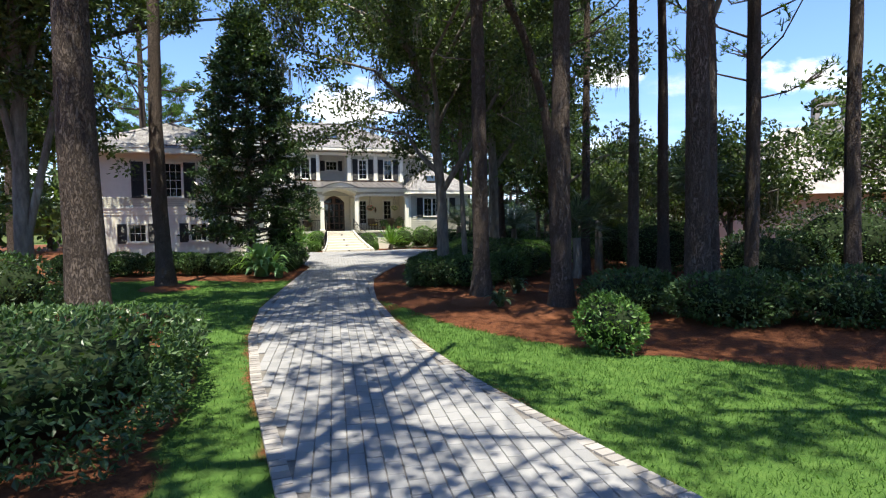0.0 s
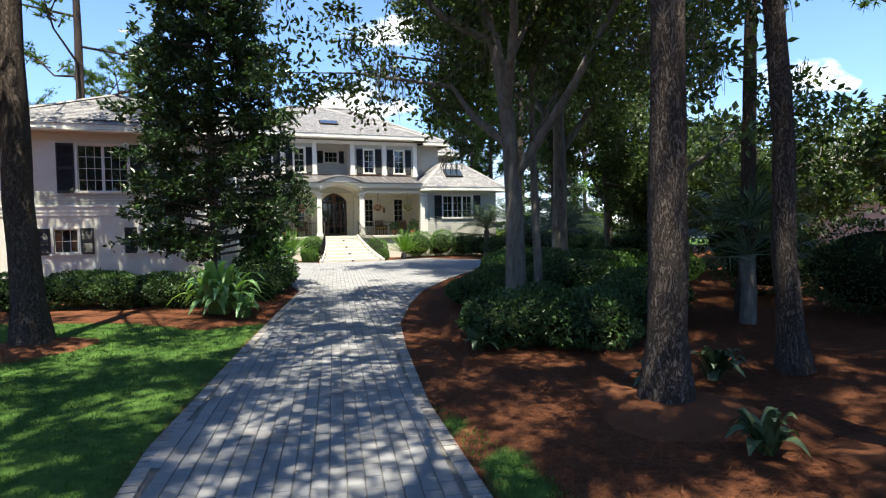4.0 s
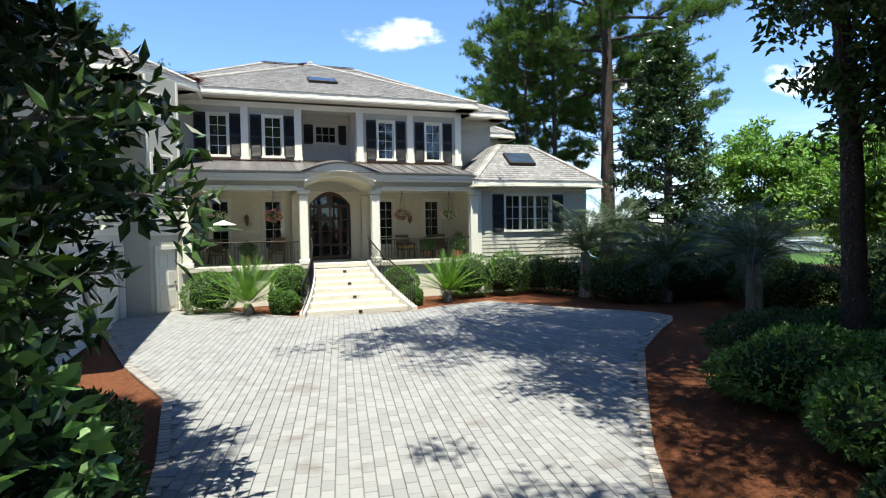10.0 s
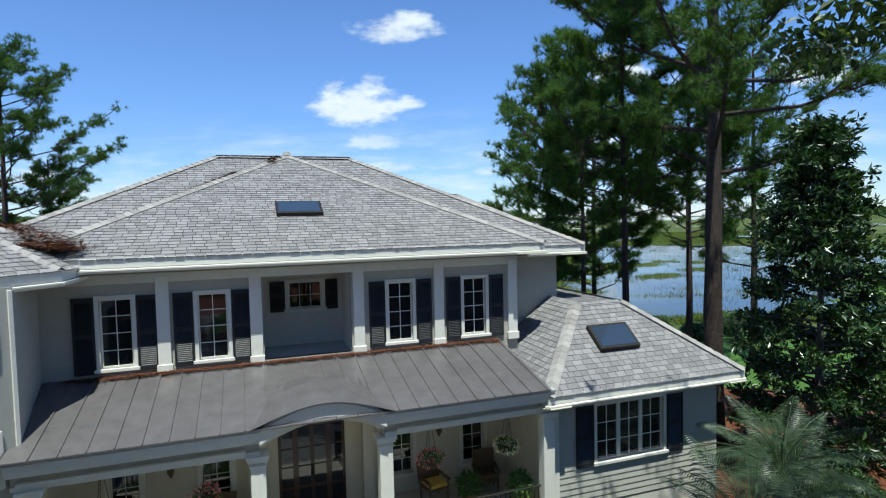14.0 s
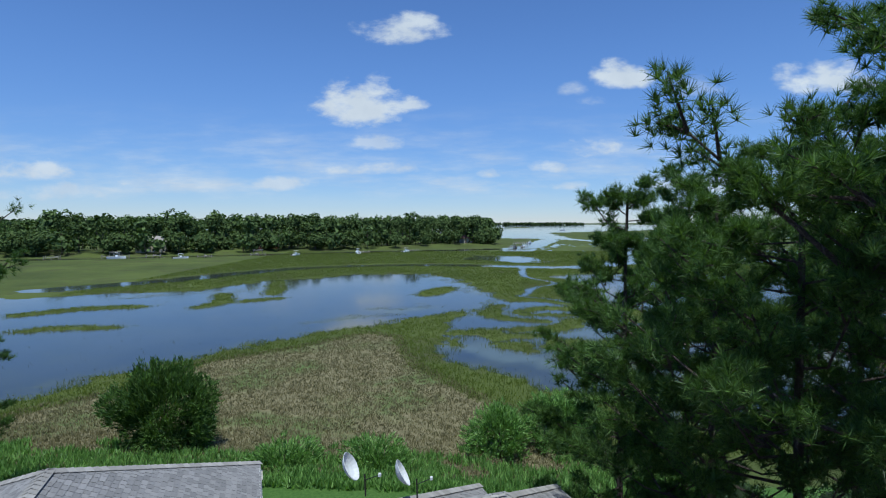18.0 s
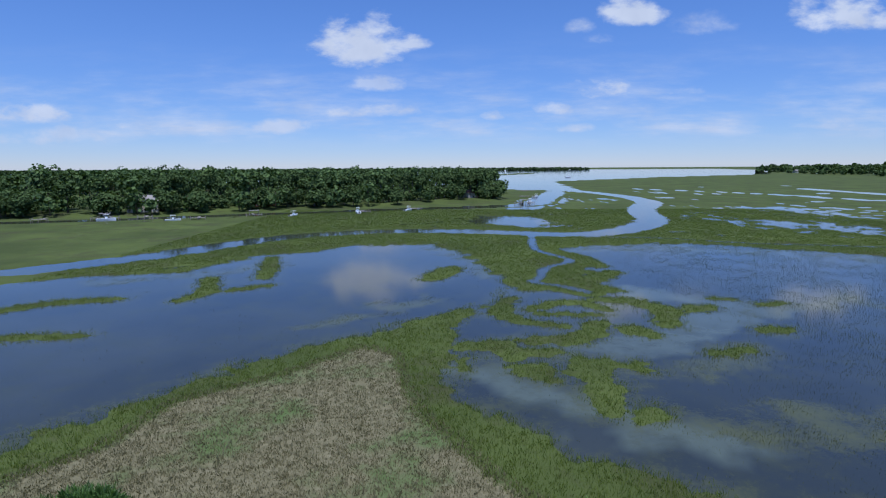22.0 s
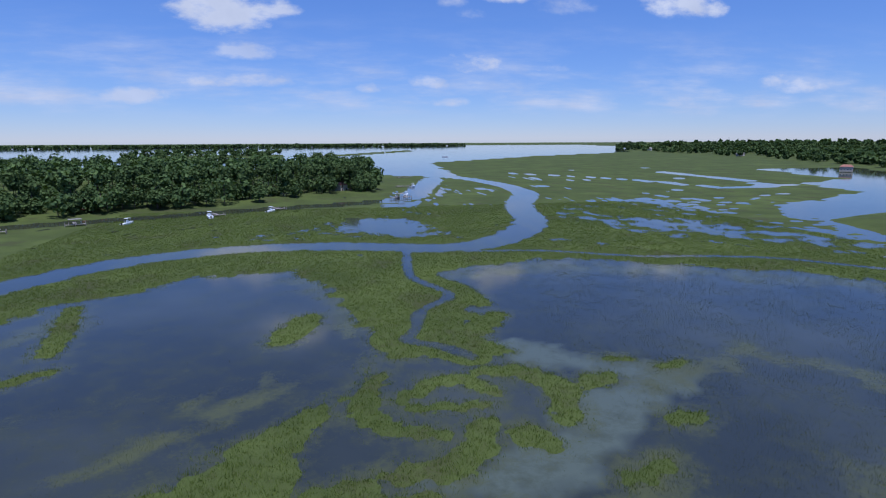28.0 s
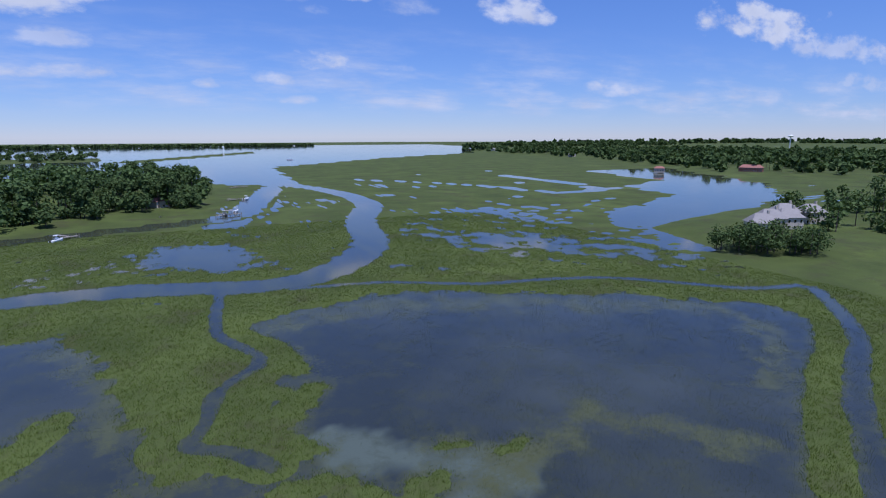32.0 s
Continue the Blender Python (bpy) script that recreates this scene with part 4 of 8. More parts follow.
def roof_plane(corners, name="roof", expose=0.165, seed=0, pieces=0, keep=0.0):
    """A convex roof plane: a base sheet and courses of shingles lying on it. The first edge is the eave."""
    rng = np.random.RandomState(seed)
    pts = [Vector(c) for c in corners]
    ex = (pts[1] - pts[0]).normalized()
    nz = None
    for q in pts[2:]:
        nz = ex.cross(q - pts[0]).normalized()
        if nz.length > 0.5:
            break
    if nz.z < 0:
        nz = -nz
    ey = nz.cross(ex)
    if ey.z < 0:
        ey, ex = -ey, -ex
    o = pts[0]
    flat = [((p - o).dot(ex), (p - o).dot(ey)) for p in pts]
    bm = bmesh.new()
    top = [bm.verts.new(p) for p in pts]
    bm.faces.new(top)
    base = part(name, bm, MAT["underlay"], house, "grey slate-look shingle roof")
    ys = [f[1] for f in flat]
    vs, fs, singles = [], [], []
    y, row = min(ys) - 0.03, 0
    while y < max(ys) - 0.02:
        hits = []
        ym = min(max(y + 0.5 * expose, min(ys) + 0.001), max(ys) - 0.001)
        for k in range(len(flat)):
            (ax, ay), (bx, by) = flat[k], flat[(k + 1) % len(flat)]
            if (ay > ym) != (by > ym):
                hits.append(ax + (bx - ax) * (ym - ay) / (by - ay))
        if len(hits) >= 2:
            x, x1 = min(hits), max(hits)
            x -= rng.uniform(0, 0.2)
            first = min(hits)
            while x < x1:
                w = rng.uniform(0.17, 0.32)
                a, b = max(x, first), min(x + w - 0.017, x1)
                if b - a > 0.05:
                    h0, lift = 0.019 + rng.uniform(-0.003, 0.003), 0.004
                    c0 = y + rng.uniform(-0.006, 0.006)
                    quad = [(a, c0, h0), (b, c0, h0 + rng.uniform(-0.004, 0.004)), (b, y + expose * 1.1, lift), (a, y + expose * 1.1, lift), (a, c0, 0.0), (b, c0, 0.0)]
                    k = [o + ex * q[0] + ey * q[1] + nz * q[2] for q in quad]
                    n = len(vs)
                    if len(singles) < pieces and y > keep:
                        singles.append(k)
                    else:
                        vs += [tuple(q) for q in k]
                        fs += [(n, n + 1, n + 2, n + 3), (n, n + 4, n + 5, n + 1)]
                x += w
        y += expose
        row += 1
    if fs:
        rest = raw("shingle_field", vs, fs, MAT["shingle"], base)
        rest["kind"] = "stuff"
    for k in singles:
        raw("shingle", [tuple(q) for q in k], [(0, 1, 2, 3), (0, 4, 5, 1)], MAT["shingle_piece"], base)
    return base


def cap(p0, p1, width=0.17):
    """Ridge caps overlapping along a hip or ridge."""
    a, b = Vector(p0), Vector(p1)
    way = (b - a).normalized()
    side = way.cross(Vector((0, 0, 1))).normalized()
    n = max(2, int((b - a).length / 0.22))
    vs, fs = [], []
    for i in range(n):
        s, e = a.lerp(b, i / n), a.lerp(b, (i + 1.25) / n)
        lo, hi = Vector((0, 0, 0.035)), Vector((0, 0, 0.06))
        drop = Vector((0, 0, -0.045))
        k = len(vs)
        vs += [tuple(q) for q in (s + side * width + drop + lo, s + hi + Vector((0, 0, 0.012)), s - side * width + drop + lo, e + side * width + drop + lo - Vector((0, 0, 0.012)), e + hi - Vector((0, 0, 0.012)), e - side * width + drop + lo - Vector((0, 0, 0.012)))]
        fs += [(k, k + 1, k + 4, k + 3), (k + 1, k + 2, k + 5, k + 4)]
    o = raw("ridge_cap", vs, fs, MAT["ridgecap"], house, "pale grey ridge cap")
    o["kind"] = "stuff"
    return o


def eaves(points, z, closed=False, soffit_in=0.75, white=True):
    """Fascia boards, white gutter mould and soffit along a run of eave corners (outside on the right-hand side of the way)."""
    n = len(points)
    for i in range(n if closed else n - 1):
        p0, p1 = points[i], points[(i + 1) % n]
        m, length = along(p0, p1), math.hypot(p1[0] - p0[0], p1[1] - p0[1])
        f = boxed("fascia", 0, length, 0.0, 0.035, z - 0.20, z + 0.02, MAT["trim"], house)
        f.matrix_basis = m
        if white:
            bm = bmesh.new()
            prism(bm, [(0, 0.02, z - 0.21), (0, -0.055, z - 0.225), (0, -0.055, z - 0.255), (0, 0.0, z - 0.31), (0, 0.02, z - 0.31)], (length, 0, 0))
            g = part("gutter_mould", bm, MAT["trim"], house, "white moulded gutter edge")
            g.matrix_basis = m
        s = boxed("soffit", -0.1, length + 0.1, 0.022, soffit_in, z - 0.30, z - 0.27, MAT["soffit"], house)
        s.matrix_basis = m


def build_walls():
    cream, grey = MAT["stucco"], MAT["siding"]
    # upper front wall with the balcony recess
    up = [(-4.58, -3.92), (-2.53, -1.87), (2.12, 2.78), (4.26, 4.92)]
    p0, p1 = (-5.75, 2.45), (5.9, 2.45)
    holes = [(a + 5.75, b + 5.75, 5.68, 7.26) for a, b in up] + [(4.70, 6.88, 5.52, 7.72)]
    wall("wall", p0, p1, 4.3, 7.85, grey, holes)
    m = along(p0, p1)
    for a, b in up:
        window(m, a + 5.75, b + 5.75, 5.68, 7.26, 2, 4)
        shutter(m, a + 5.75 - 0.53, a + 5.75 - 0.10, 5.58, 7.32)
        shutter(m, b + 5.75 + 0.10, b + 5.75 + 0.53, 5.58, 7.32)
    for u in (-3.27, -1.22, 1.32, 3.52, 5.74):
        o = boxed("pilaster", u - 0.14, u + 0.14, 2.38, 2.45, 5.50, 7.74, MAT["trim"], house)
        boxed("pilaster_base", u - 0.17, u + 0.17, 2.345, 2.44, 5.46, 5.66, MAT["trim"], house)
    boxed("frieze", -5.7, 5.9, 2.40, 2.45, 7.60, 7.82, MAT["trim"], house)
    # recess: side walls, back wall with a small shuttered window, rail wall
    wall("wall", (-1.05, 2.67), (-1.05, 4.0), 5.5, 7.8, cream)
    wall("wall", (1.13, 4.0), (1.13, 2.67), 5.5, 7.8, cream)
    wall("wall", (-1.05, 4.0), (1.13, 4.0), 5.5, 7.8, cream, [(0.72, 1.62, 6.52, 7.26)])
    mb = along((-1.05, 4.0), (1.13, 4.0))
    window(mb, 0.72, 1.62, 6.52, 7.26, 3, 2)
    shutter(mb, 0.22, 0.62, 6.46, 7.30)
    shutter(mb, 1.72, 2.06, 6.46, 7.30)
    boxed("balcony_floor", -1.05, 1.13, 2.46, 4.0, 5.44, 5.52, MAT["fascia"], house)
    boxed("balcony_ceiling", -1.05, 1.13, 2.46, 4.0, 7.74, 7.80, MAT["trim"], house)
    # right upper part set back, and sides
    wall("wall", (5.9, 2.67), (5.9, 3.55), 4.3, 7.85, grey)
    wall("wall", (5.9, 3.55), (7.85, 3.55), 4.3, 7.85, grey)
    siding((5.9, 3.55), (7.85, 3.55), 5.6, 7.8)
    wall("wall", (7.85, 3.55), (7.85, 14.9), 0.0, 7.85, cream)
    wall("wall", (7.85, 14.9), (-8.0, 14.9), 0.0, 7.85, cream)
    # porch back wall, with four tall windows and the arched doorway
    low = [(-4.58, -3.96), (-2.60, -1.95), (2.14, 2.72), (4.20, 4.83)]
    p0, p1 = (-5.6, 2.6), (5.8, 2.6)
    holes = [(a + 5.6, b + 5.6, 2.0, 3.9) for a, b in low] + [(4.78, 6.48, 1.45, 4.30)]
    wall("wall", p0, p1, 0.0, 4.3, MAT["porchwall"], holes)
    m = along(p0, p1)
    for a, b in low:
        window(m, a + 5.6, b + 5.6, 2.0, 3.9, 2, 5, casing=0.11)
    wall("wall", (5.55, 2.6), (5.55, 0.15), 0.0, 4.3, MAT["porchwall"])
    wall("wall", (-5.45, 0.15), (-5.45, 2.6), 0.0, 4.3, MAT["porchwall"])
    # right wing
    p0, p1 = (5.72, 0.15), (10.9, 0.15)
    holes = [(1.25, 3.35, 2.55, 4.02)]
    wall("wall", p0, p1, 0.0, 4.35, cream, holes)
    m = along(p0, p1)
    window(m, 1.25, 3.35, 2.55, 4.02, 6, 3, mullions=(1.95, 2.65))
    shutter(m, 0.62, 1.14, 2.48, 4.06)
    shutter(m, 3.46, 3.98, 2.48, 4.06)
    siding(p0, p1, 1.5, 2.46, expose=0.16)
    siding(p0, p1, 2.46, 4.2, [(0.6, 4.0, 2.4, 4.2)], expose=0.16)
    boxed("corner_board", 5.66, 5.84, 0.10, 0.16, 1.4, 4.3, MAT["trim"], house)
    wall("wall", (10.9, 0.15), (10.9, 8.0), 0.0, 4.35, cream)
    wall("wall", (10.9, 8.0), (7.85, 8.0), 0.0, 4.35, cream)
    # diagonal tower wall with two small windows and a panelled door
    p0, p1 = (-6.30, -0.95), (-5.42, 0.12)
    holes = [(0.22, 1.00, 6.60, 7.20), (0.24, 0.98, 4.36, 5.22), (0.30, 1.12, 0.06, 2.14)]
    wall("wall", p0, p1, 0.0, 7.85, MAT["siding"], holes)
    m = along(p0, p1)
    window(m, 0.22, 1.00, 6.60, 7.20, 2, 2, sill=False)
    window(m, 0.24, 0.98, 4.36, 5.22, 2, 3, sill=False)
    siding(p0, p1, 3.15, 4.24)
    for z0, z1, d in ((2.62, 2.78, 0.03), (2.78, 3.00, 0.05), (3.00, 3.10, 0.09)):
        b = boxed("belt_course", -0.02, 1.41, -d, 0.02, z0, z1, MAT["trim"], house)
        b.matrix_basis = m
    for x in (0.0, 1.30):
        b = boxed("corner_board", x, x + 0.08, -0.03, 0.01, 3.1, 7.8, MAT["trim"], house)
        b.matrix_basis = m
    bm = bmesh.new()
    ring(bm, 0.30, 1.12, 0.06, 2.14, 0.13, -0.05, 0.06)
    d = part("door_frame", bm, MAT["trim"], house)
    d.matrix_basis = m
    bm = bmesh.new()
    box(bm, 0.30, 1.12, 0.06, 0.11, 0.06, 2.14)
    d = part("door", bm, MAT["trim"], house, "white six-panel side door")
    d.matrix_basis = m
    for x0 in (0.40, 0.76):
        for z0, z1 in ((0.22, 0.80), (0.92, 1.42), (1.54, 1.98)):
            bm = bmesh.new()
            box(bm, x0 + 0.005, x0 + 0.255, 0.045, 0.062, z0, z1, 0.012)
            part("panel", bm, MAT["trim"], d)
    bm = bmesh.new()
    bmesh.ops.create_uvsphere(bm, u_segments=10, v_segments=6, radius=0.035, matrix=pose(1.05, 0.02, 1.02))
    part("door_handle", bm, MAT["iron"], d)
    wall("wall", (-7.05, -0.95), (-6.30, -0.95), 0.0, 6.5, MAT["siding"])
    wall("wall", (-6.66, 0.10), (-6.38, -0.93), 6.4, 7.85, MAT["siding"], thick=0.06)
    wall("wall", (-5.42, 0.12), (-5.75, 2.45), 4.3, 7.85, grey)
    siding((-5.42, 0.12), (-5.75, 2.45), 5.6, 7.8)
    wall("wall", (-9.6, 0.10), (-6.62, 0.10), 5.4, 7.85, grey)
    # garage wing
    p0, p1 = (-14.9, -9.8), (-7.05, -9.8)
    holes = [(2.9, 4.65, 3.62, 5.45), (5.0, 5.82, 1.20, 2.14), (2.0, 2.82, 1.20, 2.14)]
    wall("wall", p0, p1, 0.0, 5.95, cream, holes)
    m = along(p0, p1)
    window(m, 2.9, 4.65, 3.62, 5.45, 6, 4, mullions=(3.775,))
    shutter(m, 2.2, 2.80, 3.56, 5.50)
    shutter(m, 4.75, 5.35, 3.56, 5.50)
    for a in (2.0, 5.0):
        window(m, a, a + 0.82, 1.20, 2.14, 3, 2)
        shutter(m, a - 0.55, a - 0.10, 1.14, 2.18)
        shutter(m, a + 0.92, a + 1.37, 1.14, 2.18)
    p2, p3 = (-7.05, -9.8), (-7.05, -0.95)
    doors = [(5.25, 8.55, 0.02, 2.15), (1.15, 4.45, 0.02, 2.15)]
    wall("wall", p2, p3, 0.0, 5.95, cream, [*doors, (6.35, 7.25, 3.64, 5.16)])
    m2 = along(p2, p3)
    window(m2, 6.35, 7.25, 3.64, 5.16, 2, 3)
    shutter(m2, 5.72, 6.25, 3.58, 5.20)
    shutter(m2, 7.35, 7.92, 3.58, 5.20)
    for a, b, z0, z1 in doors:
        bm = bmesh.new()
        ring(bm, a, b, z0, z1, 0.16, -0.05, 0.08)
        f = part("door_frame", bm, MAT["trim"], house)
        f.matrix_basis = m2
        bm = bmesh.new()
        for r in range(4):
            zz = z0 + (z1 - z0) * r / 4
            box(bm, a, b, 0.12, 0.16, zz + 0.004, zz + (z1 - z0) / 4 - 0.004, 0.006)
            for c in range(4):
                xx = a + (b - a) * c / 4
                box(bm, xx + 0.10, xx + (b - a) / 4 - 0.10, 0.105, 0.13, zz + 0.09, zz + (z1 - z0) / 4 - 0.09, 0.01)
        f = part("garage_door", bm, MAT["trim"], house, "white panelled garage door, shut")
        f.matrix_basis = m2
    for mm, length in ((m, 7.85), (m2, 8.85)):
        for z0, z1, d in ((2.66, 2.80, 0.03), (2.80, 3.00, 0.05), (3.00, 3.08, 0.09)):
            b = boxed("belt_course", -d, length + (d if mm is m else 0), -d, 0.02, z0, z1, MAT["trim"], house)
            b.matrix_basis = mm
    for k in range(5):
        siding_run = boxed("siding_board", 0, 7.85, -0.02, 0.004, 3.12 + 0.1 * k, 3.205 + 0.1 * k, MAT["siding"], house)
        siding_run.matrix_basis = m
    boxed("corner_board", -7.20, -7.035, -9.815, -9.75, 0, 2.6, MAT["trim"], house)
    wall("wall", (-14.9, 6.0), (-14.9, -9.8), 0.0, 5.95, cream)
    wall("wall", (-8.0, 14.9), (-8.0, 6.0), 0.0, 7.85, cream)
    wall("wall", (-8.0, 6.0), (-14.9, 6.0), 0.0, 5.95, cream)
    # dark floor plates so that nothing shows through the windows
    for z in (0.3, 4.32):
        boxed("floor_plate", -7.8, 7.7, 4.3, 14.6, z, z + 0.12, MAT["fascia"], house)


def build_roofs():
    AP = (0.1, 8.9, 11.30)
    RL, RR = (-2.25, 9.05, 11.25), (2.35, 9.05, 11.25)
    fl, fr = (-6.3, 1.86, 8.2), (6.5, 1.86, 8.2)
    roof_plane([fl, fr, AP], seed=1, pieces=170, keep=2.0)
    roof_plane([fr, (6.5, 3.15, 8.2), AP], seed=2)
    roof_plane([(-6.3, 3.15, 8.2), fl, AP], seed=3)
    cfr, cfl, cbr, cbl = (8.5, 2.9, 8.05), (-8.5, 2.9, 8.05), (8.5, 15.4, 8.05), (-8.5, 15.4, 8.05)
    roof_plane([cfl, cfr, RR, RL], seed=4, pieces=130, keep=3.0)
    roof_plane([cfr, cbr, RR], seed=5)
    roof_plane([cbr, cbl, RL, RR], seed=6)
    roof_plane([cbl, cfl, RL], seed=7)
    for a, b in ((fl, AP), (fr, AP), (cfr, RR), (cfl, RL), (RL, RR), (cbr, RR), (cbl, RL)):
        cap(a, b)
    bm = bmesh.new()
    bmesh.ops.create_cone(bm, cap_ends=True, segments=12, radius1=0.17, radius2=0.10, depth=0.14, matrix=pose(0.1, 8.9, 11.38))
    part("roof_finial", bm, MAT["ridgecap"], house)
    eaves([fl, fr, (6.5, 2.95, 8.2)], 8.2, soffit_in=0.9)
    eaves([(6.5, 2.9), cfr, cbr, cbl], 8.05, soffit_in=0.9)
    # right rear hip
    a, b, c, d = (11.0, 7.2, 7.9), (11.0, 14.8, 7.9), (3.0, 14.8, 7.9), (3.0, 7.2, 7.9)
    r0, r1 = (3.2, 11.0, 9.95), (7.4, 11.0, 9.95)
    roof_plane([d, a, r1, r0], seed=8)
    roof_plane([a, b, r1], seed=9)
    roof_plane([b, c, r0, r1], seed=10)
    for p, q in ((a, r1), (b, r1), (r0, r1)):
        cap(p, q)
    eaves([(8.5, 7.2), a, b], 7.9, soffit_in=0.9)
    wall("wall", (7.85, 7.9), (10.3, 7.9), 0, 7.6, MAT["siding"])
    wall("wall", (10.3, 7.9), (10.3, 14.2), 0, 7.6, MAT["siding"])
    # rear left wing
    w0, w1, w2, w3 = (-8.2, 19.6, 8.05), (-8.2, 9.0, 8.05), (1.8, 19.6, 8.05), (1.8, 9.0, 8.05)
    k0, k1 = (-3.2, 9.6, 10.5), (-3.2, 14.9, 10.5)
    roof_plane([w0, w1, k0, k1], seed=41)
    roof_plane([w3, w2, k1, k0], seed=42)
    roof_plane([w2, w0, k1], seed=43)
    cap(k0, k1)
    cap(w0, k1)
    cap(w2, k1)
    eaves([(1.8, 15.4), w2, w0, (-8.2, 15.4)], 8.05, soffit_in=0.8)
    wall("wall", (1.2, 14.9), (1.2, 19.0), 0, 7.8, MAT["siding"])
    wall("wall", (1.2, 19.0), (-7.6, 19.0), 0, 7.8, MAT["siding"])
    wall("wall", (-7.6, 19.0), (-7.6, 14.9), 0, 7.8, MAT["siding"])
    # right wing
    a, b, c, d = (5.25, -0.40, 4.62), (11.35, -0.40, 4.62), (11.35, 8.5, 4.62), (5.25, 2.45, 4.62)
    pk, pk2 = (7.45, 1.85, 6.35), (7.85, 3.6, 6.35)
    roof_plane([a, b, (9.1, 1.85, 6.35), pk], seed=11)
    roof_plane([b, c, (9.1, 6.2, 6.35), (9.1, 1.85, 6.35)], seed=12)
    roof_plane([(5.25, 4.4, 4.62), a, pk, (7.45, 4.4, 6.35)], seed=13)
    roof_plane([pk, (9.1, 1.85, 6.35), (9.1, 6.2, 6.352), (7.45, 6.2, 6.352)], seed=15)
    cap(a, pk)
    cap(b, (9.1, 1.85, 6.35))
    eaves([(5.25, 0.3), a, b, c], 4.62, soffit_in=0.6)
    # garage wing and tower roofs
    e0, e1, e2, e3 = (-15.6, -10.5, 6.18), (-6.35, -10.5, 6.18), (-6.35, -0.9, 6.18), (-15.6, 6.6, 6.18)
    g0, g1 = (-10.9, -7.3, 8.0), (-10.9, 2.0, 8.0)
    roof_plane([e0, e1, g0], seed=16)
    roof_plane([e1, e2, (-7.2, -0.9, 6.53), g1, g0], seed=17)
    roof_plane([e3, e0, g0, g1], seed=18)
    for p, q in ((e0, g0), (e1, g0), (g0, g1)):
        cap(p, q)
    eaves([e3, e0, e1, e2], 6.18, soffit_in=0.75)
    t = [(-9.9, -1.20, 8.05), (-6.60, -1.20, 8.05), (-4.85, 0.95, 8.05), (-4.75, 3.0, 8.05), (-6.2, 6.2, 8.05), (-9.9, 6.2, 8.05)]
    tp = (-7.45, 2.3, 9.45)
    for k in range(len(t)):
        roof_plane([t[k], t[(k + 1) % len(t)], tp], seed=20 + k)
        cap(t[k], tp)
    eaves([p[:2] for p in t[:4]], 8.05, soffit_in=1.6)
    wall("wall", (-9.6, 5.6), (-9.6, 0.10), 5.4, 7.85, MAT["siding"])
    # rusty pine straw lying in the valleys; run 7 imitates the porch roof's rust
    rng = np.random.RandomState(5)
    for p, q, w, name in (((6.4, 3.0, 8.22), (2.6, 6.6, 10.05), 0.34, 1), ((-6.0, 3.2, 8.25), (-1.6, 7.4, 10.55), 0.26, 2), ((-0.55, 8.1, 10.95), (-0.2, 8.75, 11.24), 0.25, 3),
                          ((5.0, 8.6, 9.75), (9.0, 7.4, 8.1), 0.3, 4), ((-4.95, 2.1, 8.38), (-6.5, 3.4, 8.98), 0.9, 5), ((-5.3, 2.28, 5.46), (5.2, 2.28, 5.46), 0.16, 7), ((-6.3, 1.75, 8.62), (-5.1, 2.1, 8.40), 0.5, 8), ((-9.6, -10.2, 6.3), (-13.2, -9.9, 6.35), 0.35, 6)):
        n = int(2200 * w * (Vector(q) - Vector(p)).length)
        s = rng.uniform(0, 1, n)
        pts = np.array(p)[None] * (1 - s[:, None]) + np.array(q)[None] * s[:, None]
        pts[:, :2] += rng.normal(0, w * 0.42, (n, 2)) * (0.45 + 0.55 * np.sin(np.pi * s) * (0.6 + 0.4 * np.sin(s * 23.0)))[:, None]
        pts[:, 2] += 0.02 + rng.uniform(0, 0.04, n)
        v, fc = leaves(rng, pts, 0.17, 0.03, loose=1.0)
        v[2::4, 2] = v[0::4, 2] + rng.uniform(-0.01, 0.02, n)
        v[1::4, 2] = v[0::4, 2] + 0.01
        v[3::4, 2] = v[0::4, 2] + 0.01
        o = raw("fallen_pine_straw", v, fc, MAT["straw"])
        o.matrix_basis = HOUSE_M
        tagged(o, "rust-brown pine needles in roof valleys, and laid as rust atop the porch roof", "pine straw", kind="stuff")


def slanted_box(name, centre, ax, ay, half, material, parent=None, label=""):
    """A flat box lying on a slope: ax, ay its axes."""
    ax, ay = Vector(ax).normalized(), Vector(ay).normalized()
    az = ax.cross(ay).normalized()
    m = Matrix((ax, ay, az)).transposed().to_4x4()
    m.translation = centre
    bm = bmesh.new()
    box(bm, -half[0], half[0], -half[1], half[1], -half[2], half[2], 0.01)
    bmesh.ops.transform(bm, matrix=m, verts=bm.verts)
    return part(name, bm, material, parent, label), m


def skylight(centre, slope_way, width, length):
    ax = (1, 0, 0)
    s, m = slanted_box("skylight", centre, ax, slope_way, (width / 2, length / 2, 0.07), MAT["iron"], house, "dark framed roof skylight")
    p, _ = slanted_box("pane", Vector(centre) + m.to_3x3() @ Vector((0, 0, 0.068)), ax, slope_way, (width / 2 - 0.07, length / 2 - 0.07, 0.012), MAT["skylight"], s)


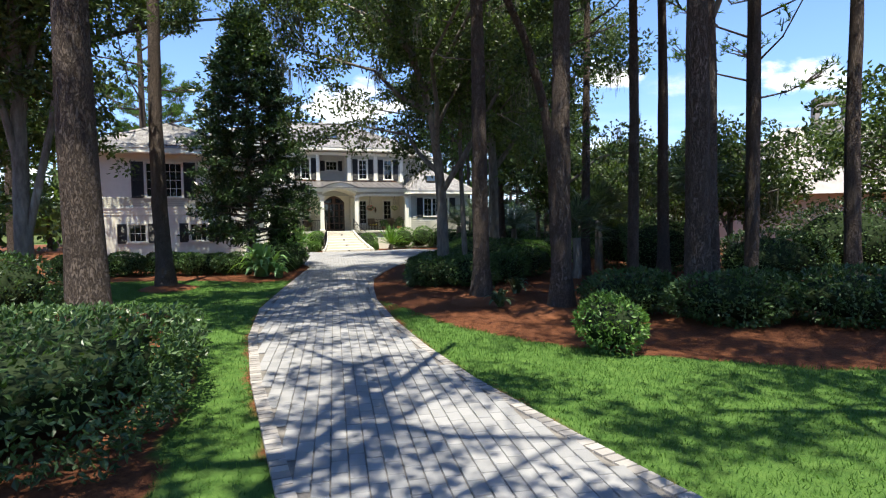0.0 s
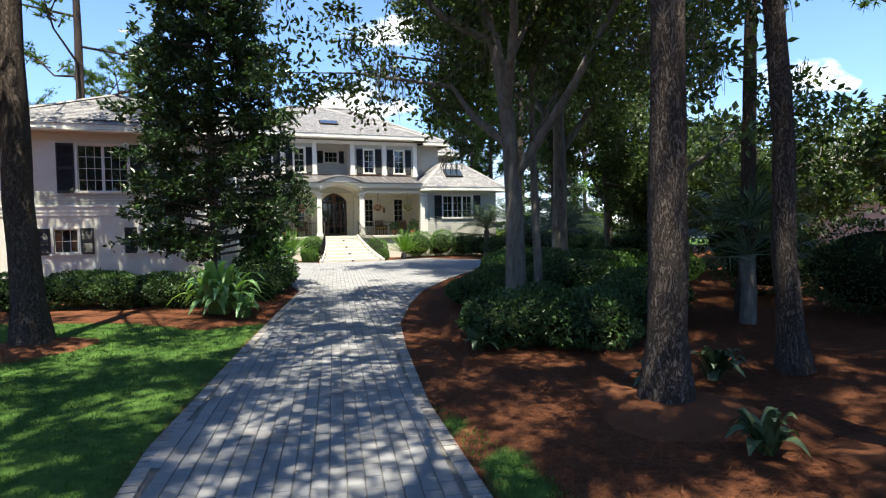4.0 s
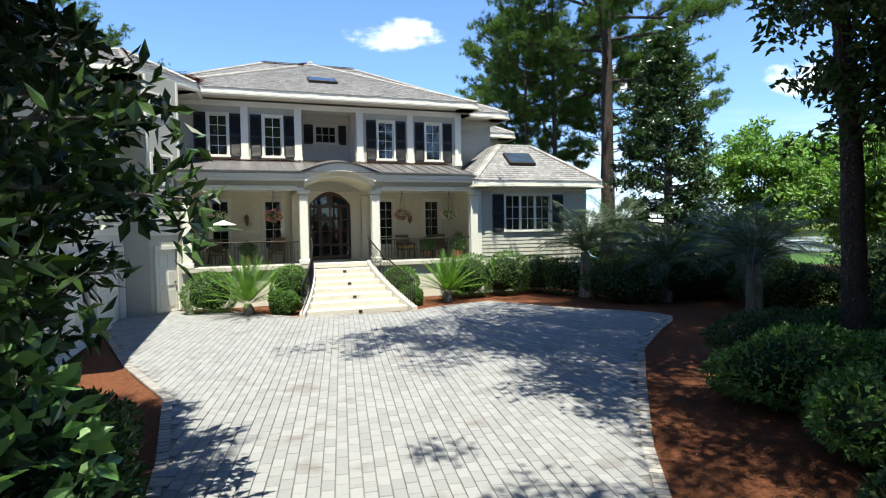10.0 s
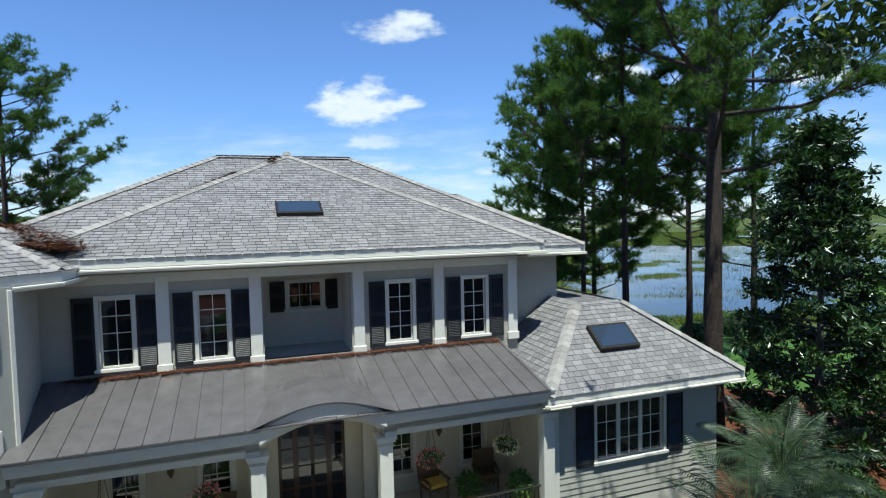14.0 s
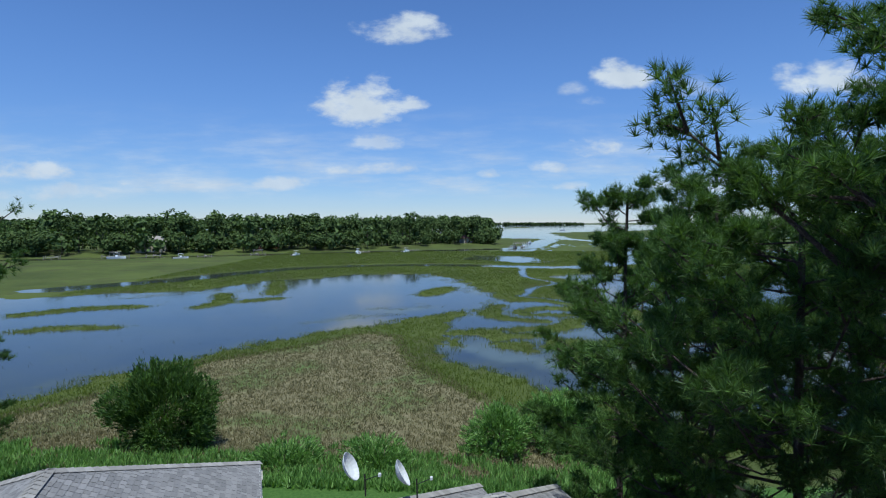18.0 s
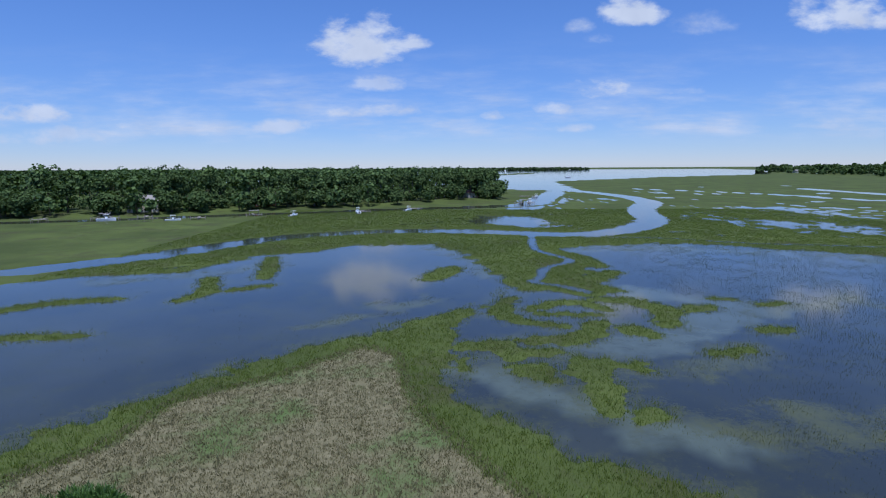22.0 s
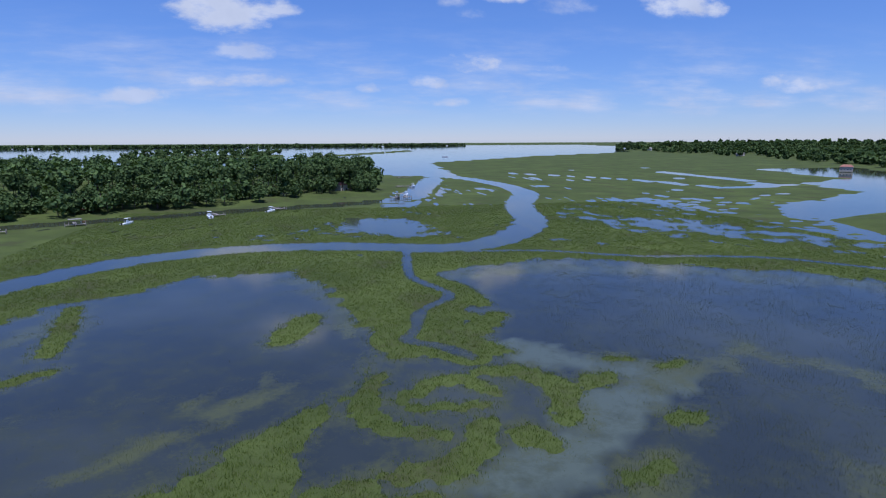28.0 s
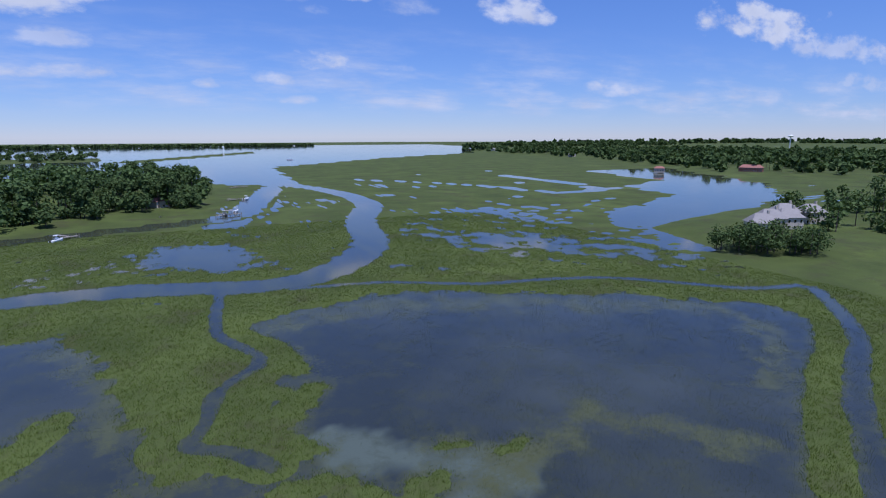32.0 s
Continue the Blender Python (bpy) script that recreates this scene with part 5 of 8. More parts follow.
def build_porch():
    # floor, front wall, columns
    boxed("porch_floor", -5.45, 5.55, -0.18, 2.6, 1.30, 1.45, MAT["stone"], house, "pale stone porch floor")
    wall("porch_base", (-5.45, -0.05), (5.72, -0.05), 0.0, 1.30, MAT["stucco"])
    boxed("porch_ceiling", -5.45, -1.55, -0.2, 2.6, 4.26, 4.32, MAT["trim"], house)
    boxed("porch_ceiling", 1.60, 5.55, -0.2, 2.6, 4.26, 4.32, MAT["trim"], house)
    for u in (-5.25, -1.32, 1.36, 5.42):
        bm = bmesh.new()
        box(bm, u - 0.15, u + 0.15, -0.15, 0.15, 1.45, 4.0, 0.012)
        c = part("column", bm, MAT["trim"], house, "square white porch column")
        bm = bmesh.new()
        box(bm, u - 0.19, u + 0.19, -0.19, 0.19, 1.451, 1.62, 0.012)
        part("column_base", bm, MAT["trim"], c)
        bm = bmesh.new()
        box(bm, u - 0.175, u + 0.175, -0.175, 0.175, 3.93, 3.97, 0.008)
        box(bm, u - 0.20, u + 0.20, -0.20, 0.20, 4.03, 4.10, 0.010)
        box(bm, u - 0.23, u + 0.23, -0.23, 0.23, 4.10, 4.17, 0.010)
        part("capital", bm, MAT["trim"], c)
    # entablature left and right, and the arch between
    for a, b in ((-5.55, -1.28), (1.33, 5.45)):
        boxed("frieze", a, b, -0.16, 0.16, 4.17, 4.26, MAT["trim"], house)
        boxed("frieze", a, b, -0.10, 0.10, 4.26, 4.50, MAT["soffit"], house)
        boxed("cornice", a, b, -0.36, 0.10, 4.50, 4.60, MAT["trim"], house)
        boxed("cornice_fascia", a, b, -0.40, 0.10, 4.605, 4.74, MAT["trim"], house)
        boxed("drip_edge", a, b, -0.44, 0.10, 4.744, 4.80, MAT["fascia"], house)
    bm, n, rise = bmesh.new(), 24, 0.40

    def bump(u):
        s = min(max((u + 1.28) / 2.61, 0), 1)
        return rise * math.sin(math.pi * s) ** 0.9

    us = [-1.28 + 2.61 * i / n for i in range(n + 1)]
    for z0, z1, y0, y1, name, mt in ((4.47, 4.62, -0.40, 0.10, "arch_mould", "trim"), (4.622, 4.745, -0.415, 0.10, "arch_fascia", "trim"), (4.749, 4.80, -0.44, 0.10, "drip_edge", "fascia"), (4.30, 4.47, -0.12, 0.10, "arch_frieze", "trim")):
        bm = bmesh.new()
        prism(bm, [(u, y0, z0 + bump(u)) for u in us] + [(u, y0, z1 + bump(u)) for u in us[::-1]], (0, y1 - y0, 0))
        part(name, bm, MAT[mt], house)
    # barrel ceiling behind the arch, running to the door
    bm = bmesh.new()
    prism(bm, [(u, 0.1, 4.30 + bump(u)) for u in us] + [(u, 0.1, 4.36 + bump(u)) for u in us[::-1]], (0, 2.5, 0))
    part("vault", bm, MAT["porchwall"], house)
    for u0, u1 in ((-1.55, -1.26), (1.31, 1.60)):
        boxed("vault_beam", u0, u1, 0.1, 2.6, 4.1, 4.34, MAT["porchwall"], house)
        boxed("pilaster", u0, u1, 2.35, 2.6, 1.45, 4.1, MAT["porchwall"], house)
    # door: arched frame, two leaves with glass, sidelights
    bm = bmesh.new()
    arch = [(-0.82 + 1.70 * i / 16, 3.75 + 0.55 * math.sin(math.pi * i / 16) ** 0.8) for i in range(17)]
    prism(bm, [(u, 2.66, 1.45) for u in (-0.82,)] + [(u, 2.66, z) for u, z in arch] + [(0.88, 2.66, 1.45)], (0, 0.06, 0))
    for half in (arch[:9], arch[8:]):
        edge = [(u, 2.64, z) for u, z in half]
        corner = (-0.82, 2.64, 4.34) if half[0][0] < -0.5 else (0.88, 2.64, 4.34)
        sp = bmesh.new()
        prism(sp, edge + ([(0.03, 2.64, 4.34), corner] if half[0][0] < -0.5 else [corner, (0.03, 2.64, 4.34)]), (0, 0.05, 0))
        part("spandrel", sp, MAT["porchwall"], house)
    d = part("front_door", bm, MAT["wood"], house, "dark wood arched double front door with glass lights")
    for a, b in ((-0.76, -0.44), (-0.34, 0.0), (0.06, 0.40), (0.50, 0.82)):
        for z0, z1 in ((1.62, 2.02), (2.12, 2.62), (2.66, 3.10), (3.14, 3.62)):
            bm = bmesh.new()
            box(bm, a + 0.02, b - 0.02, 2.635, 2.662, z0, z1)
            part("pane", bm, MAT["glass"], d)
    for a, b in ((-0.70, -0.10), (0.16, 0.76)):
        bm = bmesh.new()
        mid = 0.03
        prism(bm, [(a, 2.635, 3.74), (b, 2.635, 3.74), (b, 2.635, 3.78 + 0.40 * (1 - abs(b - mid) / 0.9)), ((a + b) / 2, 2.635, 3.80 + 0.42 * (1 - abs((a + b) / 2 - mid) / 0.95)), (a, 2.635, 3.78 + 0.40 * (1 - abs(a - mid) / 0.9))], (0, 0.026, 0))
        part("fanlight", bm, MAT["glass"], d)
    for x in (0.01, 0.05):
        bm = bmesh.new()
        box(bm, x - 0.012, x + 0.012, 2.57, 2.66, 2.28, 2.62, 0.004)
        part("door_handle", bm, MAT["iron"], d)
    # standing-seam roof over the porch
    bm = bmesh.new()
    prism(bm, [(-6.05, -0.48, 4.80), (5.30, -0.48, 4.80), (5.30, 2.44, 5.47), (-5.75, 2.44, 5.47)], (0, 0, 0.03))
    pr = part("porch_roof", bm, MAT["copper"], house, "weathered copper standing-seam porch roof")
    for i in range(25):
        u = -5.6 + 0.45 * i
        bm = bmesh.new()
        prism(bm, [(u - 0.011, -0.48, 4.83), (u + 0.011, -0.48, 4.83), (u + 0.011, -0.48, 4.862), (u - 0.011, -0.48, 4.862)], (0.0, 2.90, 0.67))
        part("roof_seam", bm, MAT["copper"], pr)
    bm, nn = bmesh.new(), 20
    rows = []
    for k in range(nn + 1):
        u = -1.45 + 2.95 * k / nn
        s = math.sin(math.pi * k / nn) ** 1.1 * 0.36
        rows.append((bm.verts.new((u, -0.50, 4.835 + s)), bm.verts.new((u, 0.25 + 1.2 * s, 4.865 + s * 1.0 + 0.16 * (s / 0.36))), bm.verts.new((u, 1.55, 5.235))))
    for k in range(nn):
        for q in range(2):
            bm.faces.new((rows[k][q], rows[k + 1][q], rows[k + 1][q + 1], rows[k][q + 1]))
    part("roof_eyebrow", bm, MAT["copper"], pr)
    # steps flaring outwards, cheeks and riser lights
    steps = 8
    for i in range(steps):
        z1 = 1.45 - 0.1812 * (i + 1)
        if z1 < 0.02:
            break
        v1, v0 = -0.18 - 0.47 * i, -0.18 - 0.47 * (i + 1) - 0.03
        w1 = 0.98 + 0.72 * ((i + 1) / 7.6) ** 1.7
        bm = bmesh.new()
        box(bm, -w1 - 0.02, w1 - 0.02, v0, v1 + 0.02, max(z1 - 0.30, 0), z1, 0.012)
        s = part("step", bm, MAT["stone"], house, "pale limestone step")
        if i % 2 == 0:
            bm = bmesh.new()
            box(bm, -0.03, 0.09, v0 - 0.012, v0 + 0.01, z1 - 0.13, z1 - 0.05, 0.004)
            part("step_light", bm, MAT["iron"], s)
    for sgn in (-1, 1):
        pts = []
        for k in range(13):
            t = k / 12 * 7.6
            w = 0.98 + 0.72 * (t / 7.6) ** 1.7 + 0.09
            pts.append((sgn * w - 0.02, -0.18 - 0.47 * t, 1.45 - 0.1812 * t))
        bm = bmesh.new()
        ring_v = []
        for x, y, z in pts:
            top = max(z + 0.09, 0.10)
            ring_v.append([bm.verts.new((x - 0.08, y, -0.02)), bm.verts.new((x + 0.08, y, -0.02)), bm.verts.new((x + 0.08, y, top)), bm.verts.new((x - 0.08, y, top))])
        for k in range(12):
            for q in range(4):
                bm.faces.new((ring_v[k][q], ring_v[k + 1][q], ring_v[k + 1][(q + 1) % 4], ring_v[k][(q + 1) % 4]))
        bm.faces.new(ring_v[0])
        bm.faces.new(ring_v[-1][::-1])
        part("step_cheek", bm, MAT["stone"], house)
        rail = [(x, y, max(z, 0.0) + 0.09 + 0.86) for x, y, z in pts]
        rail = [(rail[0][0], 0.0, rail[0][2])] + rail
        v, q = tube(rail, 0.024, 6)
        h = raw("stair_rail", v, q, MAT["iron"], house, "dark iron stair handrail")
        for k in range(31):
            s = k / 30 * 12
            i0, fr_ = int(min(s, 11)), s - int(min(s, 11))
            x, y, z = (np.array(pts[i0]) * (1 - fr_) + np.array(pts[i0 + 1]) * fr_)
            bm = bmesh.new()
            zb = max(z + 0.08, 0.09)
            box(bm, x - 0.008, x + 0.008, y - 0.008, y + 0.008, zb, max(z, 0) + 0.95)
            if k % 2:
                box(bm, x - 0.018, x + 0.018, y - 0.018, y + 0.018, zb + 0.36, zb + 0.42, 0.006)
            part("baluster", bm, MAT["iron"], h)
    # porch railings
    for a, b in ((-5.08, -1.49), (1.53, 5.25)):
        bm = bmesh.new()
        box(bm, a, b, -0.03, 0.03, 2.285, 2.325, 0.008)
        r = part("porch_rail", bm, MAT["iron"], house, "dark iron porch railing")
        bm = bmesh.new()
        box(bm, a, b, -0.015, 0.015, 1.52, 1.545)
        part("bottom_rail", bm, MAT["iron"], r)
        n = int((b - a) / 0.125)
        for i in range(n):
            x = a + (b - a) * (i + 0.5) / n
            bm = bmesh.new()
            box(bm, x - 0.008, x + 0.008, -0.008, 0.008, 1.545, 2.285)
            if i % 2:
                box(bm, x - 0.02, x + 0.02, -0.02, 0.02, 1.88, 1.94, 0.007)
            part("baluster", bm, MAT["iron"], r)
    # wall lanterns
    for u in (-3.28, 3.46):
        bm = bmesh.new()
        box(bm, u - 0.05, u + 0.05, 2.575, 2.60, 3.0, 3.34, 0.008)
        box(bm, u - 0.07, u + 0.07, 2.42, 2.56, 3.02, 3.22, 0.01)
        bmesh.ops.create_cone(bm, cap_ends=True, segments=8, radius1=0.10, radius2=0.015, depth=0.14, matrix=pose(u, 2.49, 3.30))
        bmesh.ops.create_cone(bm, cap_ends=True, segments=8, radius1=0.02, radius2=0.06, depth=0.10, matrix=pose(u, 2.49, 2.96))
        part("wall_lantern", bm, MAT["wicker"], house, "bronze wall lantern beside the porch window")


build_walls()
build_roofs()
build_porch()
skylight((0.05, 4.2, 9.30), (0, 7.04, 3.1), 1.25, 0.85)
skylight((7.95, 0.78, 5.62), (0, 2.25, 1.73), 1.25, 0.85)


def dish(u, v, z, turn):
    d = root("satellite_dish", label="grey satellite dish on a mast on the roof ridge", category="satellite dish", group="roof dishes")
    d.matrix_basis = HOUSE_M @ pose(u, v, z, 0, 0, turn) @ Matrix.Scale(0.78, 4)
    bm = bmesh.new()
    bmesh.ops.create_uvsphere(bm, u_segments=18, v_segments=10, radius=0.52)
    bmesh.ops.delete(bm, geom=[q for q in bm.verts if q.co.z > -0.30], context="VERTS")
    bmesh.ops.transform(bm, matrix=pose(0, 0.16, 0.78, 62, 0, 0) @ Matrix.Diagonal((0.95, 1.05, 1, 1)), verts=bm.verts)
    bmesh.ops.solidify(bm, geom=bm.faces[:], thickness=0.015)
    part("reflector", bm, MAT["dish"], d)
    v_, q_ = tube([(0, 0, -0.25), (0, 0.02, 0.42)], 0.025, 8)
    raw("mast", v_, q_, MAT["iron"], d)
    v_, q_ = tube([(0, 0, 0.25), (0, -0.42, 0.42)], 0.014, 6)
    raw("feed_arm", v_, q_, MAT["iron"], d)
    bm = bmesh.new()
    box(bm, -0.05, 0.05, -0.48, -0.40, 0.38, 0.48, 0.01)
    part("receiver", bm, MAT["dish"], d)
    return d


dish(4.05, 11.6, 10.40, 62)
dish(5.35, 11.75, 10.02, 74)

# ---- plants ----
def trunk_line(rng, h, lean=0.02, n=9):
    z = np.linspace(0, h, n)
    drift = np.cumsum(rng.normal(0, lean * h / n, (n, 2)), 0)
    drift[0] = 0
    return np.column_stack([drift, z])


def bark_trunk(name, rng, line, r0, r1, material, parent, sides=14, flare=1.5):
    n = 26
    s = np.linspace(0, 1, n)
    fine = np.column_stack([np.interp(s, np.linspace(0, 1, len(line)), line[:, k]) for k in range(3)])
    rad = r0 + (r1 - r0) * s
    rad = rad * (1 + (flare - 1) * np.exp(-fine[:, 2] / (r0 * 1.6)))
    v, q = tube(fine, rad, sides, rng, 0.035)
    return raw(name, v, q, material, parent, smooth=True)


def pine(x, y, base_z, h, r, crown_from, crown_r, seed, tufts=420, blades=8, label="", lean=0.015, needle=0.28, group="tall pines", limbs=16, flat=0.5):
    rng = np.random.RandomState(seed)
    tufts = int(tufts * 1.7)
    t = root("pine_tree", x, y, base_z, 0, label or "tall pine with plated brown bark and a high needle crown", "pine tree", group)
    line = trunk_line(rng, h, lean)
    bark_trunk("trunk", rng, line, r, r * 0.28, MAT["bark"], t)
    pieces, tips, outs = [], [], []
    for k in range(limbs):
        s = crown_from + (1 - crown_from) * (k + rng.uniform(0, 0.8)) / limbs
        p = np.array([np.interp(s, np.linspace(0, 1, len(line)), line[:, c]) for c in range(3)])
        a = k * 2.4 + rng.uniform(-0.5, 0.5)
        fade = (s - crown_from) / (1 - crown_from)
        reach = crown_r * (0.55 + 0.45 * math.sin(math.pi * min(0.15 + fade, 1.0))) * rng.uniform(0.65, 1.1) * (1 - 0.45 * fade ** 2)
        rise = reach * rng.uniform(0.10, flat + 0.35)
        mid = p + np.array([math.cos(a) * reach * 0.5, math.sin(a) * reach * 0.5, rise * 0.25 + rng.uniform(-0.2, 0.2)])
        end = p + np.array([math.cos(a) * reach, math.sin(a) * reach, rise])
        pieces.append(tube([p, mid, end], [r * 0.26 * (1.1 - fade * 0.6), r * 0.16, 0.02], 6))
        for _ in range(max(4, int(reach * 2.6))):
            s2 = rng.uniform(0.35, 1.0)
            q = mid * 2 * (s2 - s2 * s2) + p * (1 - s2) ** 2 + end * s2 * s2
            b = a + rng.uniform(-1.2, 1.2)
            tw = q + np.array([math.cos(b), math.sin(b), rng.uniform(0.1, 0.9)]) * min(reach, 3.6) * rng.uniform(0.12, 0.36)
            pieces.append(tube([q, tw], [0.03 + r * 0.03, 0.012], 4))
            tips.append(tw)
            outs.append(unit(tw - q))
    v, q = joined(pieces)
    raw("branchwork", v, q, MAT["bark"], t)["kind"] = "stuff"
    tips, outs = np.array(tips), np.array(outs)
    pick = rng.randint(0, len(tips), tufts)
    c = tips[pick] - outs[pick] * rng.uniform(0, 0.45, (tufts, 1)) + rng.normal(0, 1, (tufts, 3)) * (0.16, 0.16, 0.11) * (0.5 + crown_r * 0.11)
    o = outs[pick] * 0.6 + rng.normal(0, 0.35, (tufts, 3)) + (0, 0, 0.35)
    v, fc = needles(rng, c, needle, blades, needle * (0.075 if blades < 10 else 0.024) + 0.003, 0.25, o)
    cr = raw("crown", v, fc, MAT["needle"], t)
    cr["kind"] = "stuff"
    return t


def leafy_tree(x, y, base_z, h, r, fork, spread, seed, clusters=150, per=110, leaf=0.13, limbs=7, moss=60, label="", mat="oakleaf", group="live oaks", lean=0.03, name="oak_tree", category="oak tree", low=0.25, sway=(0, 0)):
    rng = np.random.RandomState(seed)
    clusters, per, leaf = int(clusters * 1.3), int(per * 0.72), leaf * 1.35
    t = root(name, x, y, base_z, 0, label or "live oak hung with grey moss", category, group)
    line = trunk_line(rng, h * 0.8, lean)
    if np.hypot(*sway) > 3.5:
        fork, sway = max(fork, 0.72), (sway[0] * 1.3, sway[1] * 1.3)
    line[:, :2] += np.array(sway)[None] * (line[:, 2:3] / (h * 0.8)) ** 3.6
    bark_trunk("trunk", rng, line, r, r * 0.25, MAT["bark" if np.hypot(*sway) > 3.5 else "oakbark"], t)
    pieces, tips = [], []
    for k in range(limbs):
        s = fork + (0.95 - fork) * k / limbs
        p = np.array([np.interp(s, np.linspace(0, 1, len(line)), line[:, c]) for c in range(3)])
        a = k * 2.39 + rng.uniform(-0.4, 0.4)
        reach = spread * rng.uniform(0.7, 1.05) * (1.0 - 0.3 * k / limbs)
        rise = (h - p[2]) * rng.uniform(0.25, 0.75)
        m1 = p + np.array([math.cos(a), math.sin(a), 0]) * reach * 0.4 + (0, 0, rise * 0.6)
        end = p + np.array([math.cos(a + 0.25), math.sin(a + 0.25), 0]) * reach + (0, 0, rise * 0.85)
        pieces.append(tube([p, (p + m1) / 2 + rng.normal(0, 0.1, 3), m1, end], [r * 0.5, r * 0.38, r * 0.25, 0.03], 7))
        for _ in range(7):
            s2 = rng.uniform(0.3, 1.0)
            q = p * (1 - s2) ** 2 + m1 * 2 * s2 * (1 - s2) + end * s2 * s2
            tw = q + rng.normal(0, 1, 3) * spread * 0.17 + (0, 0, 0.2)
            pieces.append(tube([q, (q + tw) / 2 + rng.normal(0, 0.08, 3), tw], [r * 0.12, r * 0.07, 0.012], 5))
            tips.append(tw)
    v, q = joined(pieces)
    raw("branchwork", v, q, MAT["oakbark"], t, smooth=True)["kind"] = "stuff"
    tips = np.array(tips)
    pick = rng.randint(0, len(tips), clusters)
    cc = tips[pick] + rng.normal(0, 1, (clusters, 3)) * (spread * 0.14, spread * 0.14, spread * 0.10)
    cc[:, 2] = np.maximum(cc[:, 2], h * low)
    size = rng.uniform(0.35, 0.75, clusters)
    n = clusters * per
    d = unit(rng.normal(size=(n, 3))) * rng.uniform(0.1, 1, n)[:, None] ** 0.5
    c = np.repeat(cc, per, 0) + d * np.repeat(size, per)[:, None] * (1.15, 1.15, 0.6)
    v, fc = leaves(rng, c, leaf, leaf * 0.5, d * 0.6)
    cr = raw("crown", v, fc, MAT[mat], t)
    cr["kind"] = "stuff"
    if moss:
        vs, at = [], tips[rng.randint(0, len(tips), moss)] + rng.normal(0, 0.35, (moss, 3))
        strands = []
        for p in at:
            ln = rng.uniform(0.4, 1.3)
            for _ in range(rng.randint(10, 18)):
                q = p + rng.normal(0, 0.10, 3)
                n_ = 5
                z = np.linspace(0, ln * rng.uniform(0.5, 1), n_)
                wig = np.cumsum(rng.normal(0, 0.03, (n_, 2)), 0)
                strands.append(tube(np.column_stack([q[0] + wig[:, 0], q[1] + wig[:, 1], q[2] - z]), np.linspace(0.013, 0.004, n_), 3))
        v, q = joined(strands)
        ms = raw("spanish_moss", v, q, MAT["moss"], t, "grey hanging moss")
        ms["kind"] = "stuff"
    return t


def magnolia(x, y, base_z, h, spread, seed, n=9000, label="", leaf=0.22, low=0.10):
    rng = np.random.RandomState(seed)
    t = root("magnolia_tree", x, y, base_z, 0, label or "dense dark magnolia with glossy leaves down to the shrubs", "magnolia tree", "magnolias")
    line = trunk_line(rng, h * 0.95, 0.01)
    bark_trunk("trunk", rng, line, 0.16, 0.03, MAT["oakbark"], t, 10)
    pieces, rosettes, outs = [], [], []
    boughs = int(n / 220)
    for k in range(boughs):
        s = low + (1 - low) * (k + rng.uniform(0, 1)) / boughs
        z = s * h * 0.95
        reach = spread * (1 - ((s - low) / (1.02 - low)) ** 1.6) ** 0.8 * rng.uniform(0.60, 1.04) * (0.72 + 0.28 * min(1, s / 0.34)) + 0.25
        a = k * 2.399 + rng.uniform(-0.3, 0.3)
        p = np.array([0, 0, z])
        end = p + np.array([math.cos(a) * reach, math.sin(a) * reach, reach * rng.uniform(-0.12, 0.22)])
        pieces.append(tube([p, (p + end) / 2 + (0, 0, reach * 0.05), end], [0.05, 0.035, 0.012], 5))
        for _ in range(22):
            s2 = rng.uniform(0.30, 1.0) ** 0.6
            q = p * (1 - s2) + end * s2 + rng.normal(0, 0.22, 3) * (1, 1, 0.55)
            rosettes.append(q)
            outs.append(unit(end - p + rng.normal(0, 0.4, 3) * reach + (0, 0, 0.3)))
    v, q = joined(pieces)
    raw("branchwork", v, q, MAT["oakbark"], t)["kind"] = "stuff"
    ro, ou = np.array(rosettes), np.array(outs)
    per = max(4, n // len(ro))
    c = np.repeat(ro, per, 0) + rng.normal(0, 0.07, (len(ro) * per, 3))
    v, fc = leaves(rng, c, leaf, leaf * 0.42, np.repeat(ou, per, 0) * 0.7, loose=0.75)
    cr = raw("crown", v, fc, MAT["magleaf"], t)
    cr["kind"] = "stuff"
    return t


